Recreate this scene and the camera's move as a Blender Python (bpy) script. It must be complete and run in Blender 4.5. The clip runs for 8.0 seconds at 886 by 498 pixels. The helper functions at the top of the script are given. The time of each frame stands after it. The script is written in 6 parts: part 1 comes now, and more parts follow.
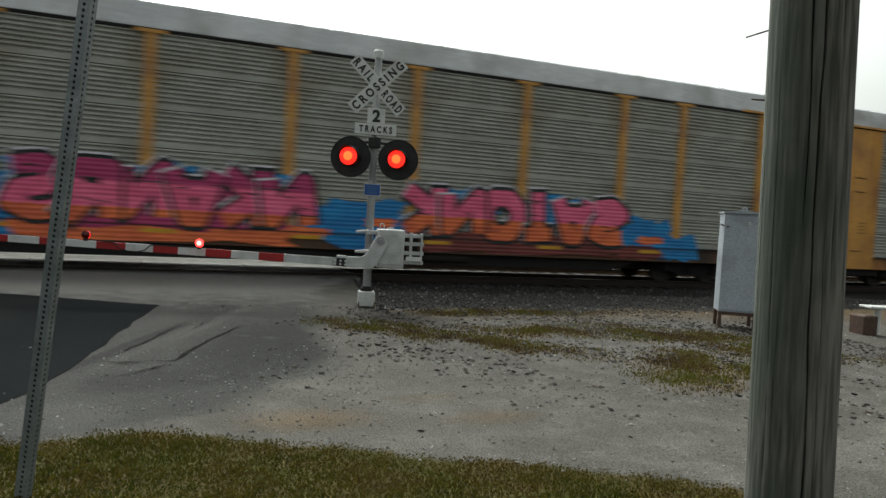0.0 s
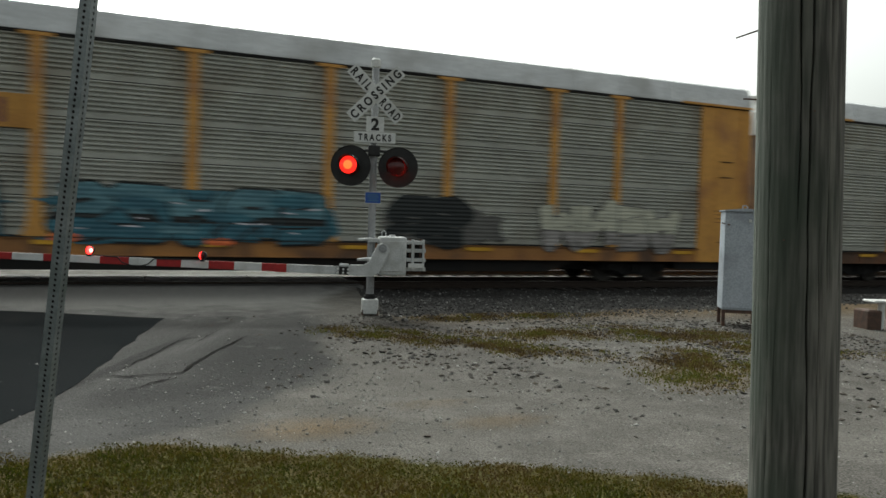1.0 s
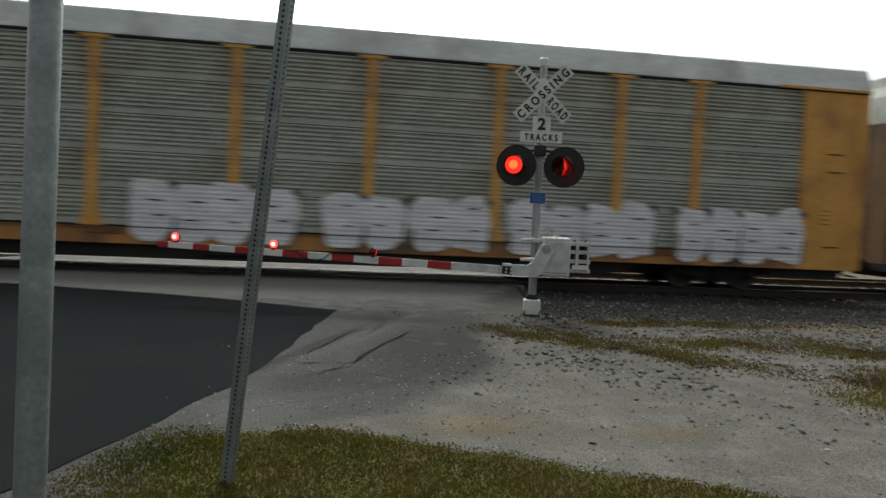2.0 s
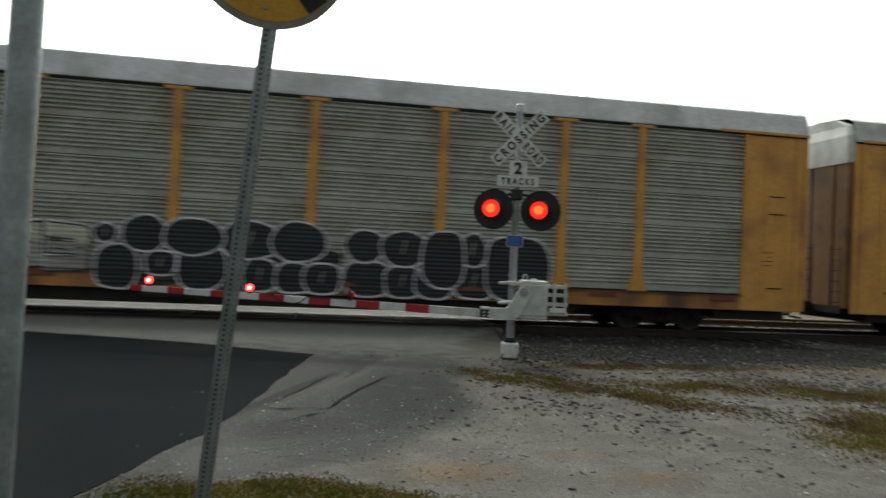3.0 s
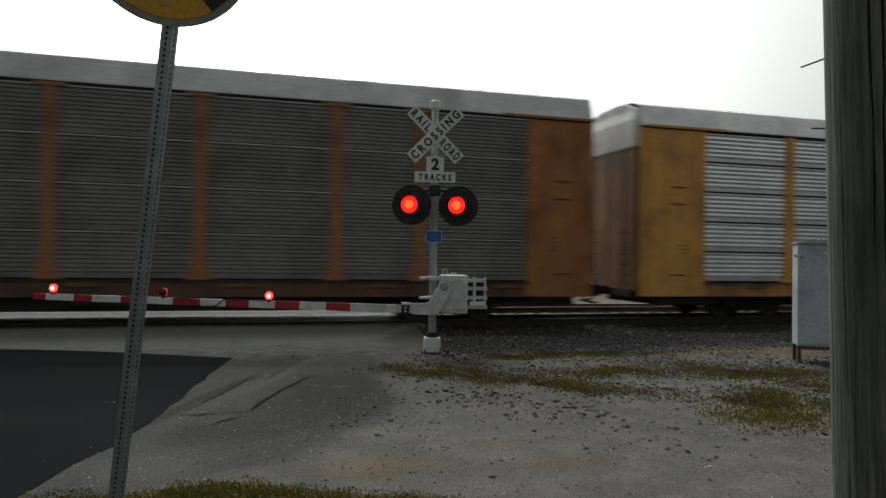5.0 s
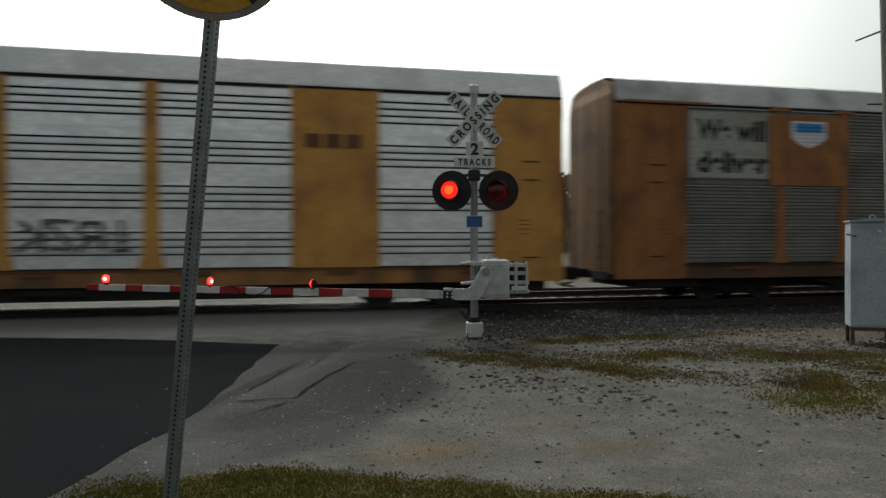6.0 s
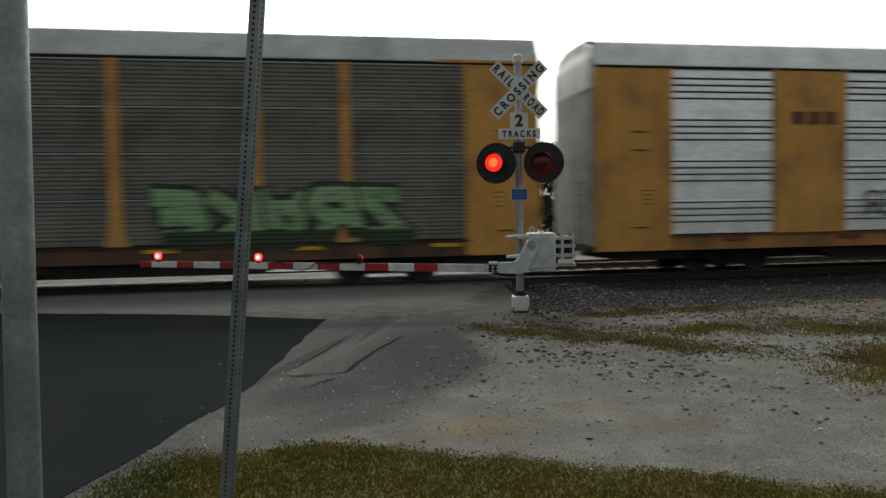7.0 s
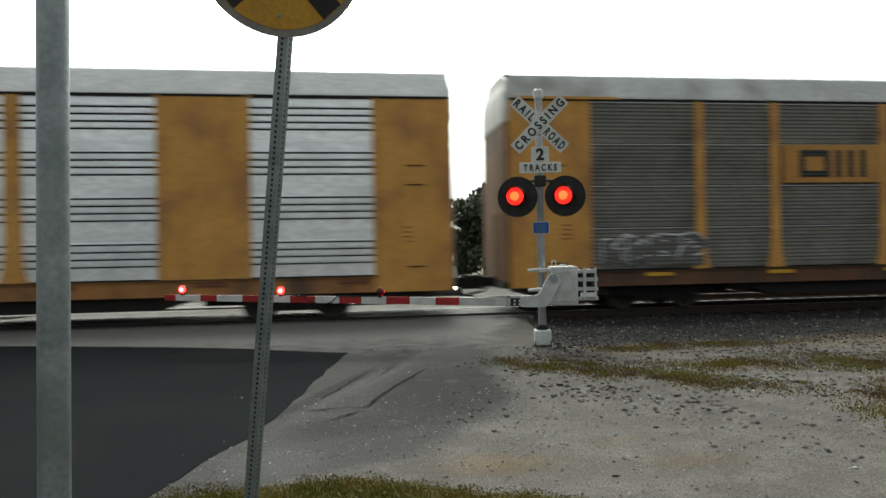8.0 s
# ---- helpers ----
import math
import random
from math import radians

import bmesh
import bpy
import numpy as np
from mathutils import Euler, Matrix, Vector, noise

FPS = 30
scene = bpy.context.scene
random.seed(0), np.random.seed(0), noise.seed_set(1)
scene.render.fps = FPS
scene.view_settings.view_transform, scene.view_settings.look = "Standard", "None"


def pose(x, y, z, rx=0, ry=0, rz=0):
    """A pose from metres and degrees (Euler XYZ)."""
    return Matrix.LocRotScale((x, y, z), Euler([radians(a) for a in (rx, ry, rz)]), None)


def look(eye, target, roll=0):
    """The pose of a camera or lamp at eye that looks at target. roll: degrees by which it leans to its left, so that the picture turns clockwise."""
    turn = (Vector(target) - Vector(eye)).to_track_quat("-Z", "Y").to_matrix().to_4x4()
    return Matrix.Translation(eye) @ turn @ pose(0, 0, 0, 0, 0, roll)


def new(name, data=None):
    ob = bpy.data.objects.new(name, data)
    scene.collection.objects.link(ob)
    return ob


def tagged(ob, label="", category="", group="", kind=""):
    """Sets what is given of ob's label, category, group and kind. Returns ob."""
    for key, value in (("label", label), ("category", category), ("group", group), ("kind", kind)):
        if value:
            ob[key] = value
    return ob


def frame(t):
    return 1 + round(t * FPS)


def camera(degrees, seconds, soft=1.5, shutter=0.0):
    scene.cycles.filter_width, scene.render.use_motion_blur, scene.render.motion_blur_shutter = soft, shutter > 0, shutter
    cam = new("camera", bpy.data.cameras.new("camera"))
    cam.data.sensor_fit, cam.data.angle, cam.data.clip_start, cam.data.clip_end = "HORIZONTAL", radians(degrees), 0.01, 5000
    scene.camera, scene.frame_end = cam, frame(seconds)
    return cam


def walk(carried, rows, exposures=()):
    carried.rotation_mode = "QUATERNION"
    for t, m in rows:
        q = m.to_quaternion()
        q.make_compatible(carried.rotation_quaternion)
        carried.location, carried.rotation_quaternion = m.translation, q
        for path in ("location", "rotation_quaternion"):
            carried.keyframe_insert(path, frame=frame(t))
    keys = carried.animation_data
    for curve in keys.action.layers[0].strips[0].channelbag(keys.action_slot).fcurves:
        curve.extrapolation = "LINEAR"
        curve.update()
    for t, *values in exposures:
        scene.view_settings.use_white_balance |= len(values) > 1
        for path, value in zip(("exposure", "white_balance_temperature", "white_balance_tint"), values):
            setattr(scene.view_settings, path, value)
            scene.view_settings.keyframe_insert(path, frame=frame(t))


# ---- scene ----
cam = camera(64.12, 8.0, soft=1.5, shutter=0.26)
PATH = [
    (0, pose(-2.909, -10.538, 1.450, 87.43, -3.30, -21.28)),
    (0.5, pose(-2.925, -10.570, 1.439, 87.39, -3.83, -20.95)),
    (1, pose(-2.908, -10.570, 1.453, 87.89, -1.74, -21.12)),
    (1.2, pose(-2.914, -10.566, 1.484, 88.15, -2.28, -17.63)),
    (1.5, pose(-2.935, -10.547, 1.421, 87.46, -1.15, -10.95)),
    (1.7, pose(-2.945, -10.530, 1.437, 87.04, -1.84, -9.82)),
    (2.8, pose(-2.982, -10.535, 1.454, 90.29, -3.21, -4.86)),
    (3, pose(-2.958, -10.536, 1.454, 90.96, -2.61, -10.00)),
    (3.5, pose(-2.924, -10.547, 1.457, 90.36, -0.11, -14.74)),
    (4, pose(-2.924, -10.558, 1.448, 90.35, -0.28, -16.79)),
    (4.5, pose(-2.912, -10.567, 1.445, 91.38, -0.17, -16.91)),
    (4.7, pose(-2.914, -10.578, 1.447, 91.12, -0.49, -16.75)),
    (5.8, pose(-2.936, -10.593, 1.462, 90.17, -0.06, -13.85)),
    (6, pose(-2.931, -10.581, 1.463, 89.59, 0.17, -12.96)),
    (6.2, pose(-2.932, -10.571, 1.466, 88.97, 0.18, -11.68)),
    (6.5, pose(-2.948, -10.533, 1.488, 87.34, 1.95, -9.09)),
    (7, pose(-2.958, -10.528, 1.495, 87.33, 0.96, -9.54)),
    (7.5, pose(-2.973, -10.520, 1.482, 88.00, 1.39, -8.22)),
    (8, pose(-2.974, -10.525, 1.488, 90.11, 1.03, -7.89)),
]
EXPOSURES = [(0.0, 0.64), (1.0, 0.64), (1.5, 0.58), (3.0, 0.56), (3.5, 0.36), (4.0, 0.1), (4.5, -0.08), (4.7, -0.05), (5.8, 0.1), (6.0, 0.0), (6.5, 0.12), (7.0, 0.34), (7.5, 0.6), (8.0, 0.82)]
walk(cam, PATH, [(t, e, 6500.0, 0.0) for t, e in EXPOSURES])

# ---- light: a bright overcast sky with a weak, wide sun behind it ----
world = bpy.data.worlds.new("overcast_sky")
scene.world = world
world.use_nodes = True
wn, wl = world.node_tree.nodes, world.node_tree.links
sky = wn.new("ShaderNodeTexSky")
sky.sky_type = "NISHITA"
sky.sun_disc = False
sky.sun_elevation, sky.sun_rotation = radians(40), radians(0)
sky.air_density, sky.dust_density, sky.ozone_density = 1.0, 8.0, 1.0
wash = wn.new("ShaderNodeHueSaturation")
wash.inputs["Saturation"].default_value = 0.12
bg = wn["Background"]
bg.inputs["Strength"].default_value = 0.15
wl.new(sky.outputs[0], wash.inputs["Color"])
wl.new(wash.outputs[0], bg.inputs["Color"])

sun = new("sun", bpy.data.lights.new("sun", "SUN"))
sun.data.energy, sun.data.angle, sun.data.color = 1.0, radians(35), (1.0, 0.98, 0.95)
sun.matrix_world = look((0, 40, 50), (0, 0, 0))

# ---- materials ----


def mat(name, c1, c2=None, rough=0.7, metal=0.0, scale=6.0, bump=0.15, fine=60.0, stain=None, stain_scale=0.8, stretch=(1, 1, 1), spec=0.4, bdist=0.01):
    """Two-scale procedural surface: a broad mottle, a fine grain, optional stains."""
    m = bpy.data.materials.new(name)
    m.use_nodes = True
    n, l = m.node_tree.nodes, m.node_tree.links
    b = n["Principled BSDF"]
    c2 = c2 or tuple(v * 0.75 for v in c1)
    co = n.new("ShaderNodeTexCoord")
    mp = n.new("ShaderNodeMapping")
    mp.inputs["Scale"].default_value = stretch
    l.new(co.outputs["Object"], mp.inputs[0])
    n1 = n.new("ShaderNodeTexNoise")
    n1.inputs["Scale"].default_value, n1.inputs["Detail"].default_value = scale, 5
    n2 = n.new("ShaderNodeTexNoise")
    n2.inputs["Scale"].default_value, n2.inputs["Detail"].default_value = fine, 3
    for q in (n1, n2):
        l.new(mp.outputs[0], q.inputs["Vector"])
    mx = n.new("ShaderNodeMix")
    mx.data_type = "RGBA"
    rp = n.new("ShaderNodeMapRange")
    rp.inputs[1].default_value, rp.inputs[2].default_value = 0.35, 0.65
    l.new(n1.outputs[0], rp.inputs[0])
    l.new(rp.outputs[0], mx.inputs[0])
    mx.inputs[6].default_value, mx.inputs[7].default_value = (*c1, 1), (*c2, 1)
    col = mx.outputs[2]
    g = n.new("ShaderNodeMix")
    g.data_type, g.blend_type = "RGBA", "MULTIPLY"
    g.inputs[0].default_value = 0.5
    gr = n.new("ShaderNodeMapRange")
    gr.inputs[1].default_value, gr.inputs[2].default_value, gr.inputs[3].default_value, gr.inputs[4].default_value = 0.3, 0.7, 0.6, 1.25
    l.new(n2.outputs[0], gr.inputs[0])
    l.new(col, g.inputs[6])
    l.new(gr.outputs[0], g.inputs[7])
    col = g.outputs[2]
    if stain:
        n3 = n.new("ShaderNodeTexNoise")
        n3.inputs["Scale"].default_value, n3.inputs["Detail"].default_value = stain_scale, 6
        l.new(co.outputs["Object"], n3.inputs["Vector"])
        sr = n.new("ShaderNodeMapRange")
        sr.inputs[1].default_value, sr.inputs[2].default_value = 0.5, 0.68
        l.new(n3.outputs[0], sr.inputs[0])
        sm = n.new("ShaderNodeMix")
        sm.data_type = "RGBA"
        l.new(sr.outputs[0], sm.inputs[0])
        l.new(col, sm.inputs[6])
        sm.inputs[7].default_value = (*stain, 1)
        col = sm.outputs[2]
    l.new(col, b.inputs["Base Color"])
    b.inputs["Roughness"].default_value, b.inputs["Metallic"].default_value = rough, metal
    b.inputs["Specular IOR Level"].default_value = spec
    if bump:
        bp = n.new("ShaderNodeBump")
        bp.inputs["Strength"].default_value, bp.inputs["Distance"].default_value = bump, bdist
        l.new(n2.outputs[0], bp.inputs["Height"])
        l.new(bp.outputs[0], b.inputs["Normal"])
    return m


def glow(name, colour, strength):
    m = bpy.data.materials.new(name)
    m.use_nodes = True
    b = m.node_tree.nodes["Principled BSDF"]
    b.inputs["Base Color"].default_value = (*[min(1, c) for c in colour], 1)
    b.inputs["Emission Color"].default_value = (*colour, 1)
    b.inputs["Emission Strength"].default_value = strength
    b.inputs["Roughness"].default_value = 0.4
    return m


M_OCHRE = mat("ochre_paint", (0.622, 0.318, 0.07), (0.514, 0.256, 0.059), rough=0.6, stain=(0.31, 0.14, 0.0544), scale=2.0, fine=25, stretch=(1, 1, 0.35), bump=0.05)
M_OCHRE_RED = mat("rusty_ochre_paint", (0.36, 0.15, 0.042), (0.264, 0.102, 0.036), rough=0.65, stain=(0.144, 0.054, 0.024), scale=1.6, fine=25, stretch=(1, 1, 0.35), bump=0.05)
M_OCHRE_SILL = mat("dirty_ochre_sill", (0.432, 0.2, 0.056), (0.272, 0.128, 0.048), rough=0.7, stain=(0.112, 0.064, 0.04), scale=1.2, fine=20, bump=0.08)
M_BROWN_SILL = mat("brown_grimy_sill", (0.15, 0.07, 0.035), (0.09, 0.05, 0.03), rough=0.75, stain=(0.05, 0.035, 0.025), scale=1.2, fine=20)
M_GREY_PANEL = mat("weathered_galvanised_sheet", (0.44, 0.445, 0.40), (0.33, 0.335, 0.305), rough=0.6, metal=0.25, stain=(0.26, 0.24, 0.195), scale=1.0, fine=14, stain_scale=0.5, stretch=(0.5, 1, 1))
M_DARK_PANEL = mat("dark_grimy_sheet", (0.21, 0.198, 0.178), (0.145, 0.14, 0.128), rough=0.65, metal=0.2, stain=(0.10, 0.09, 0.08), scale=1.0, fine=14, stain_scale=0.6, stretch=(0.5, 1, 1))
M_SILVER = mat("bright_galvanised_sheet", (0.90, 0.92, 0.94), (0.82, 0.84, 0.86), rough=0.35, metal=0.7, stain=(0.68, 0.70, 0.72), scale=1.4, fine=12, stain_scale=0.9, stretch=(0.7, 1, 1))
M_ROOF = mat("pale_grey_roof_sheet", (0.60, 0.615, 0.625), (0.48, 0.495, 0.505), rough=0.55, metal=0.1, stain=(0.333, 0.333, 0.325), scale=1.0, fine=14)
M_ROOF_PALE = mat("near_white_roof_sheet", (0.9, 0.9, 0.9), (0.761, 0.793, 0.81), rough=0.55, stain=(0.635, 0.651, 0.651), scale=1.0, fine=14)
# dark tone that paints the shade in sheet seams and under rib lips
M_SEAM_SHADE = mat("seam_and_lip_shade", (0.03, 0.03, 0.029), (0.02, 0.02, 0.02), rough=0.8, scale=4)
# paints the shade of silver valleys and the lit lips of dark sheets
M_VALLEY = mat("valley_shade_and_pale_lip", (0.42, 0.44, 0.455), (0.30, 0.32, 0.33), rough=0.5, metal=0.4, scale=1.2, fine=14, stretch=(0.5, 1, 1))
M_HOOD = mat("dirty_white_hood_sheet", (0.62, 0.62, 0.60), (0.48, 0.48, 0.46), rough=0.6, stain=(0.30, 0.27, 0.23), scale=2)
# stained ochre, darkened in colour for the shade on the car ends
M_END = mat("shaded_grimy_end_door", (0.24, 0.12, 0.04), (0.16, 0.08, 0.032), rough=0.7, stain=(0.07, 0.045, 0.03), scale=1.5, fine=20, stretch=(1, 1, 0.35))
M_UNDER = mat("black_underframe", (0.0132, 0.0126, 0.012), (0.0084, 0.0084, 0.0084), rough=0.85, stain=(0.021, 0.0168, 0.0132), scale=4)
M_WHEEL = mat("wheel_steel", (0.05, 0.045, 0.04), (0.03, 0.028, 0.026), rough=0.6, metal=0.5)
M_ENDCAP = mat("dirty_white_end_sheet", (0.35, 0.336, 0.322), (0.252, 0.231, 0.217), rough=0.6, stain=(0.14, 0.119, 0.105), scale=2)
M_GALV = mat("galvanised_steel", (0.27, 0.30, 0.31), (0.20, 0.225, 0.235), rough=0.5, metal=0.45, scale=9, fine=80, stain=(0.13, 0.16, 0.155), stain_scale=3)
M_ALU = mat("aluminium_mast", (0.324, 0.333, 0.342), (0.261, 0.27, 0.279), rough=0.5, metal=0.4, scale=6, fine=60)
M_ALU_BASE = mat("pale_cast_base", (0.62, 0.63, 0.62), (0.50, 0.51, 0.50), rough=0.6, scale=6, fine=60)
M_MECH = mat("grey_cast_gate_housing", (0.54, 0.553, 0.553), (0.432, 0.446, 0.446), rough=0.55, scale=5, fine=50, stain=(0.338, 0.338, 0.324), stain_scale=3)
M_BLACK = mat("matt_black_paint", (0.012, 0.012, 0.012), (0.02, 0.02, 0.02), rough=0.7, scale=8, bump=0.03)
M_WHITE = mat("white_reflective_sheet", (0.62, 0.63, 0.62), (0.52, 0.53, 0.52), rough=0.45, scale=4, fine=90, bump=0.02, stain=(0.45, 0.45, 0.43), stain_scale=4)
M_REDTAPE = mat("red_reflective_tape", (0.36, 0.02, 0.02), (0.27, 0.014, 0.016), rough=0.4, scale=12, fine=90, bump=0.02)
M_BLUE = mat("blue_sign_sheet", (0.02, 0.085, 0.34), (0.016, 0.07, 0.29), rough=0.4, scale=10, bump=0.02)
M_YELLOW = mat("yellow_sign_sheet", (0.50, 0.27, 0.02), (0.43, 0.22, 0.018), rough=0.45, scale=6, fine=70, bump=0.02)
M_SIGNEDGE = mat("grey_sign_border", (0.24, 0.22, 0.21), (0.17, 0.155, 0.15), rough=0.5, scale=6)
M_CABINET = mat("grey_cabinet_paint", (0.382, 0.416, 0.462), (0.323, 0.359, 0.398), rough=0.55, scale=3, fine=40, stain=(0.22, 0.237, 0.266), stain_scale=2, bump=0.04)
M_RUSTLEG = mat("rusty_leg_steel", (0.10, 0.055, 0.04), (0.06, 0.04, 0.03), rough=0.8, scale=14)
M_LENS_ON = glow("lit_red_lamp", (1.0, 0.018, 0.012), 1.0)
M_CORE_ON = glow("lit_lamp_core", (1.0, 0.085, 0.018), 1.8)
M_LENS_OFF = mat("dark_red_lamp_glass", (0.10, 0.006, 0.006), (0.07, 0.004, 0.004), rough=0.25, scale=20, bump=0.05)
M_SMALL_ON = glow("lit_red_gate_lamp", (1.0, 0.02, 0.02), 5.0)
M_SMALL_CORE = glow("lit_gate_lamp_core", (1.0, 0.22, 0.18), 5.0)
M_HEAD = glow("lit_headlight", (1.0, 0.93, 0.82), 14.0)
M_RAIL = mat("rail_steel", (0.20, 0.19, 0.18), (0.13, 0.11, 0.10), rough=0.45, metal=0.6, scale=10)
M_RAILWEB = mat("rusty_rail_web", (0.035, 0.024, 0.018), (0.025, 0.018, 0.014), rough=0.85, scale=10)
M_TIE = mat("creosoted_tie", (0.027, 0.021, 0.0168), (0.018, 0.0144, 0.012), rough=0.9, scale=6, stretch=(6, 0.6, 1))
M_CONC = mat("worn_concrete_panel", (0.164, 0.161, 0.153), (0.133, 0.13, 0.123), rough=0.85, scale=3, fine=40, stain=(0.106, 0.102, 0.0959), stain_scale=1.5, spec=0.04)
M_RUBBER = mat("black_rubber", (0.018, 0.018, 0.018), (0.012, 0.012, 0.012), rough=0.8)
M_CARPAINT = mat("dark_car_paint", (0.03, 0.032, 0.036), (0.025, 0.027, 0.03), rough=0.25, spec=0.6, bump=0.0)
M_GLASS = mat("dark_windscreen", (0.02, 0.024, 0.026), (0.015, 0.018, 0.02), rough=0.06, spec=0.8, bump=0.0)
M_BARK = mat("tree_bark", (0.07, 0.055, 0.042), (0.045, 0.036, 0.028), rough=0.95, scale=8, stretch=(3, 3, 0.5), bump=0.5, bdist=0.03)
M_LEAF = mat("dark_foliage", (0.032, 0.050, 0.020), (0.020, 0.034, 0.013), rough=0.8, scale=0.6, fine=3, bump=0)
M_LEAF2 = mat("olive_foliage", (0.055, 0.058, 0.028), (0.035, 0.04, 0.018), rough=0.8, scale=0.6, fine=3, bump=0)


def grass_mat(name, greens):
    m = bpy.data.materials.new(name)
    m.use_nodes = True
    n, l = m.node_tree.nodes, m.node_tree.links
    b = n["Principled BSDF"]
    gi = n.new("ShaderNodeNewGeometry")
    rp = n.new("ShaderNodeValToRGB")
    rp.color_ramp.elements[0].color, rp.color_ramp.elements[1].color = (*greens[0], 1), (*greens[-1], 1)
    for i, c in enumerate(greens[1:-1]):
        e = rp.color_ramp.elements.new((i + 1) / (len(greens) - 1))
        e.color = (*c, 1)
    co = n.new("ShaderNodeTexCoord")
    ns = n.new("ShaderNodeTexNoise")
    ns.inputs["Scale"].default_value, ns.inputs["Detail"].default_value = 1.5, 5
    l.new(co.outputs["Object"], ns.inputs["Vector"])
    ad = n.new("ShaderNodeMath")
    ad.operation = "MULTIPLY_ADD"
    ad.inputs[1].default_value, ad.inputs[2].default_value = 0.45, -0.1
    l.new(gi.outputs["Random Per Island"], ad.inputs[0])
    a2 = n.new("ShaderNodeMath")
    a2.operation = "MULTIPLY_ADD"
    a2.inputs[1].default_value = 2.1
    l.new(ns.outputs[0], a2.inputs[0])
    l.new(ad.outputs[0], a2.inputs[2])
    a3 = n.new("ShaderNodeMath")
    a3.inputs[1].default_value = -0.68
    l.new(a2.outputs[0], a3.inputs[0])
    l.new(a3.outputs[0], rp.inputs[0])
    l.new(rp.outputs[0], b.inputs["Base Color"])
    b.inputs["Roughness"].default_value = 0.75
    b.inputs["Specular IOR Level"].default_value = 0.2
    tr = n.new("ShaderNodeBsdfTranslucent")
    l.new(rp.outputs[0], tr.inputs["Color"])
    ms = n.new("ShaderNodeMixShader")
    ms.inputs[0].default_value = 0.45
    l.new(b.outputs[0], ms.inputs[1])
    l.new(tr.outputs[0], ms.inputs[2])
    l.new(ms.outputs[0], n["Material Output"].inputs["Surface"])
    return m


M_GRASS = grass_mat("mown_grass", [(0.020, 0.030, 0.003), (0.043, 0.047, 0.005), (0.068, 0.052, 0.009), (0.055, 0.033, 0.012)])
M_WEED = grass_mat("sparse_weeds", [(0.056, 0.070, 0.008), (0.085, 0.077, 0.013), (0.080, 0.052, 0.020), (0.036, 0.025, 0.015)])


def stone_mat(name, cols):
    m = bpy.data.materials.new(name)
    m.use_nodes = True
    n, l = m.node_tree.nodes, m.node_tree.links
    b = n["Principled BSDF"]
    gi = n.new("ShaderNodeNewGeometry")
    rp = n.new("ShaderNodeValToRGB")
    rp.color_ramp.elements[0].color, rp.color_ramp.elements[1].color = (*cols[0], 1), (*cols[-1], 1)
    for i, c in enumerate(cols[1:-1]):
        rp.color_ramp.elements.new((i + 1) / (len(cols) - 1)).color = (*c, 1)
    l.new(gi.outputs["Random Per Island"], rp.inputs[0])
    l.new(rp.outputs[0], b.inputs["Base Color"])
    b.inputs["Roughness"].default_value = 0.85
    return m


M_BALLAST = stone_mat("ballast_stone", [(0.010, 0.010, 0.0095), (0.022, 0.021, 0.020), (0.030, 0.028, 0.026), (0.016, 0.015, 0.014), (0.024, 0.022, 0.020), (0.034, 0.032, 0.030), (0.014, 0.013, 0.012), (0.026, 0.024, 0.022), (0.018, 0.017, 0.016), (0.17, 0.165, 0.16)])
M_PEBBLE = stone_mat("pale_pebble", [(0.06, 0.057, 0.053), (0.12, 0.115, 0.108), (0.17, 0.165, 0.155), (0.32, 0.315, 0.30)])
M_CHIP = stone_mat("dark_chip", [(0.008, 0.007, 0.006), (0.02, 0.016, 0.013), (0.05, 0.036, 0.024), (0.02, 0.016, 0.012)])


# worn tone by the rails, painted lighter to offset the train's shade
RAILSIDE_WEAR_LIGHT = (0.19, 0.185, 0.176)
DARK_WEAR, PALE_WEAR = (0.024, 0.024, 0.0235), (0.085, 0.083, 0.080)
ASPHALT_WEAR_AND_LIGHT = [(-1.85, -3.0, 1.0, 2.2, -14, 0.9, DARK_WEAR), (-2.9, -4.4, 0.9, 0.5, 20, 0.6, DARK_WEAR), (-2.1, -0.2, 0.4, 2.2, -20, 0.35, DARK_WEAR), (-3.2, -2.9, 0.12, 2.2, -22, 0.8, DARK_WEAR),
                (-2.75, -2.3, 0.10, 2.4, -22, 0.8, DARK_WEAR), (-3.0, -2.9, 0.10, 2.0, -21, 0.6, PALE_WEAR), (-2.35, -1.5, 0.16, 2.4, -22, 0.5, PALE_WEAR), (-4.5, 4.0, 11.0, 4.6, -6, 0.95, RAILSIDE_WEAR_LIGHT),
                (-3.5, -5.4, 0.5, 0.5, 0, 0.6, PALE_WEAR)]


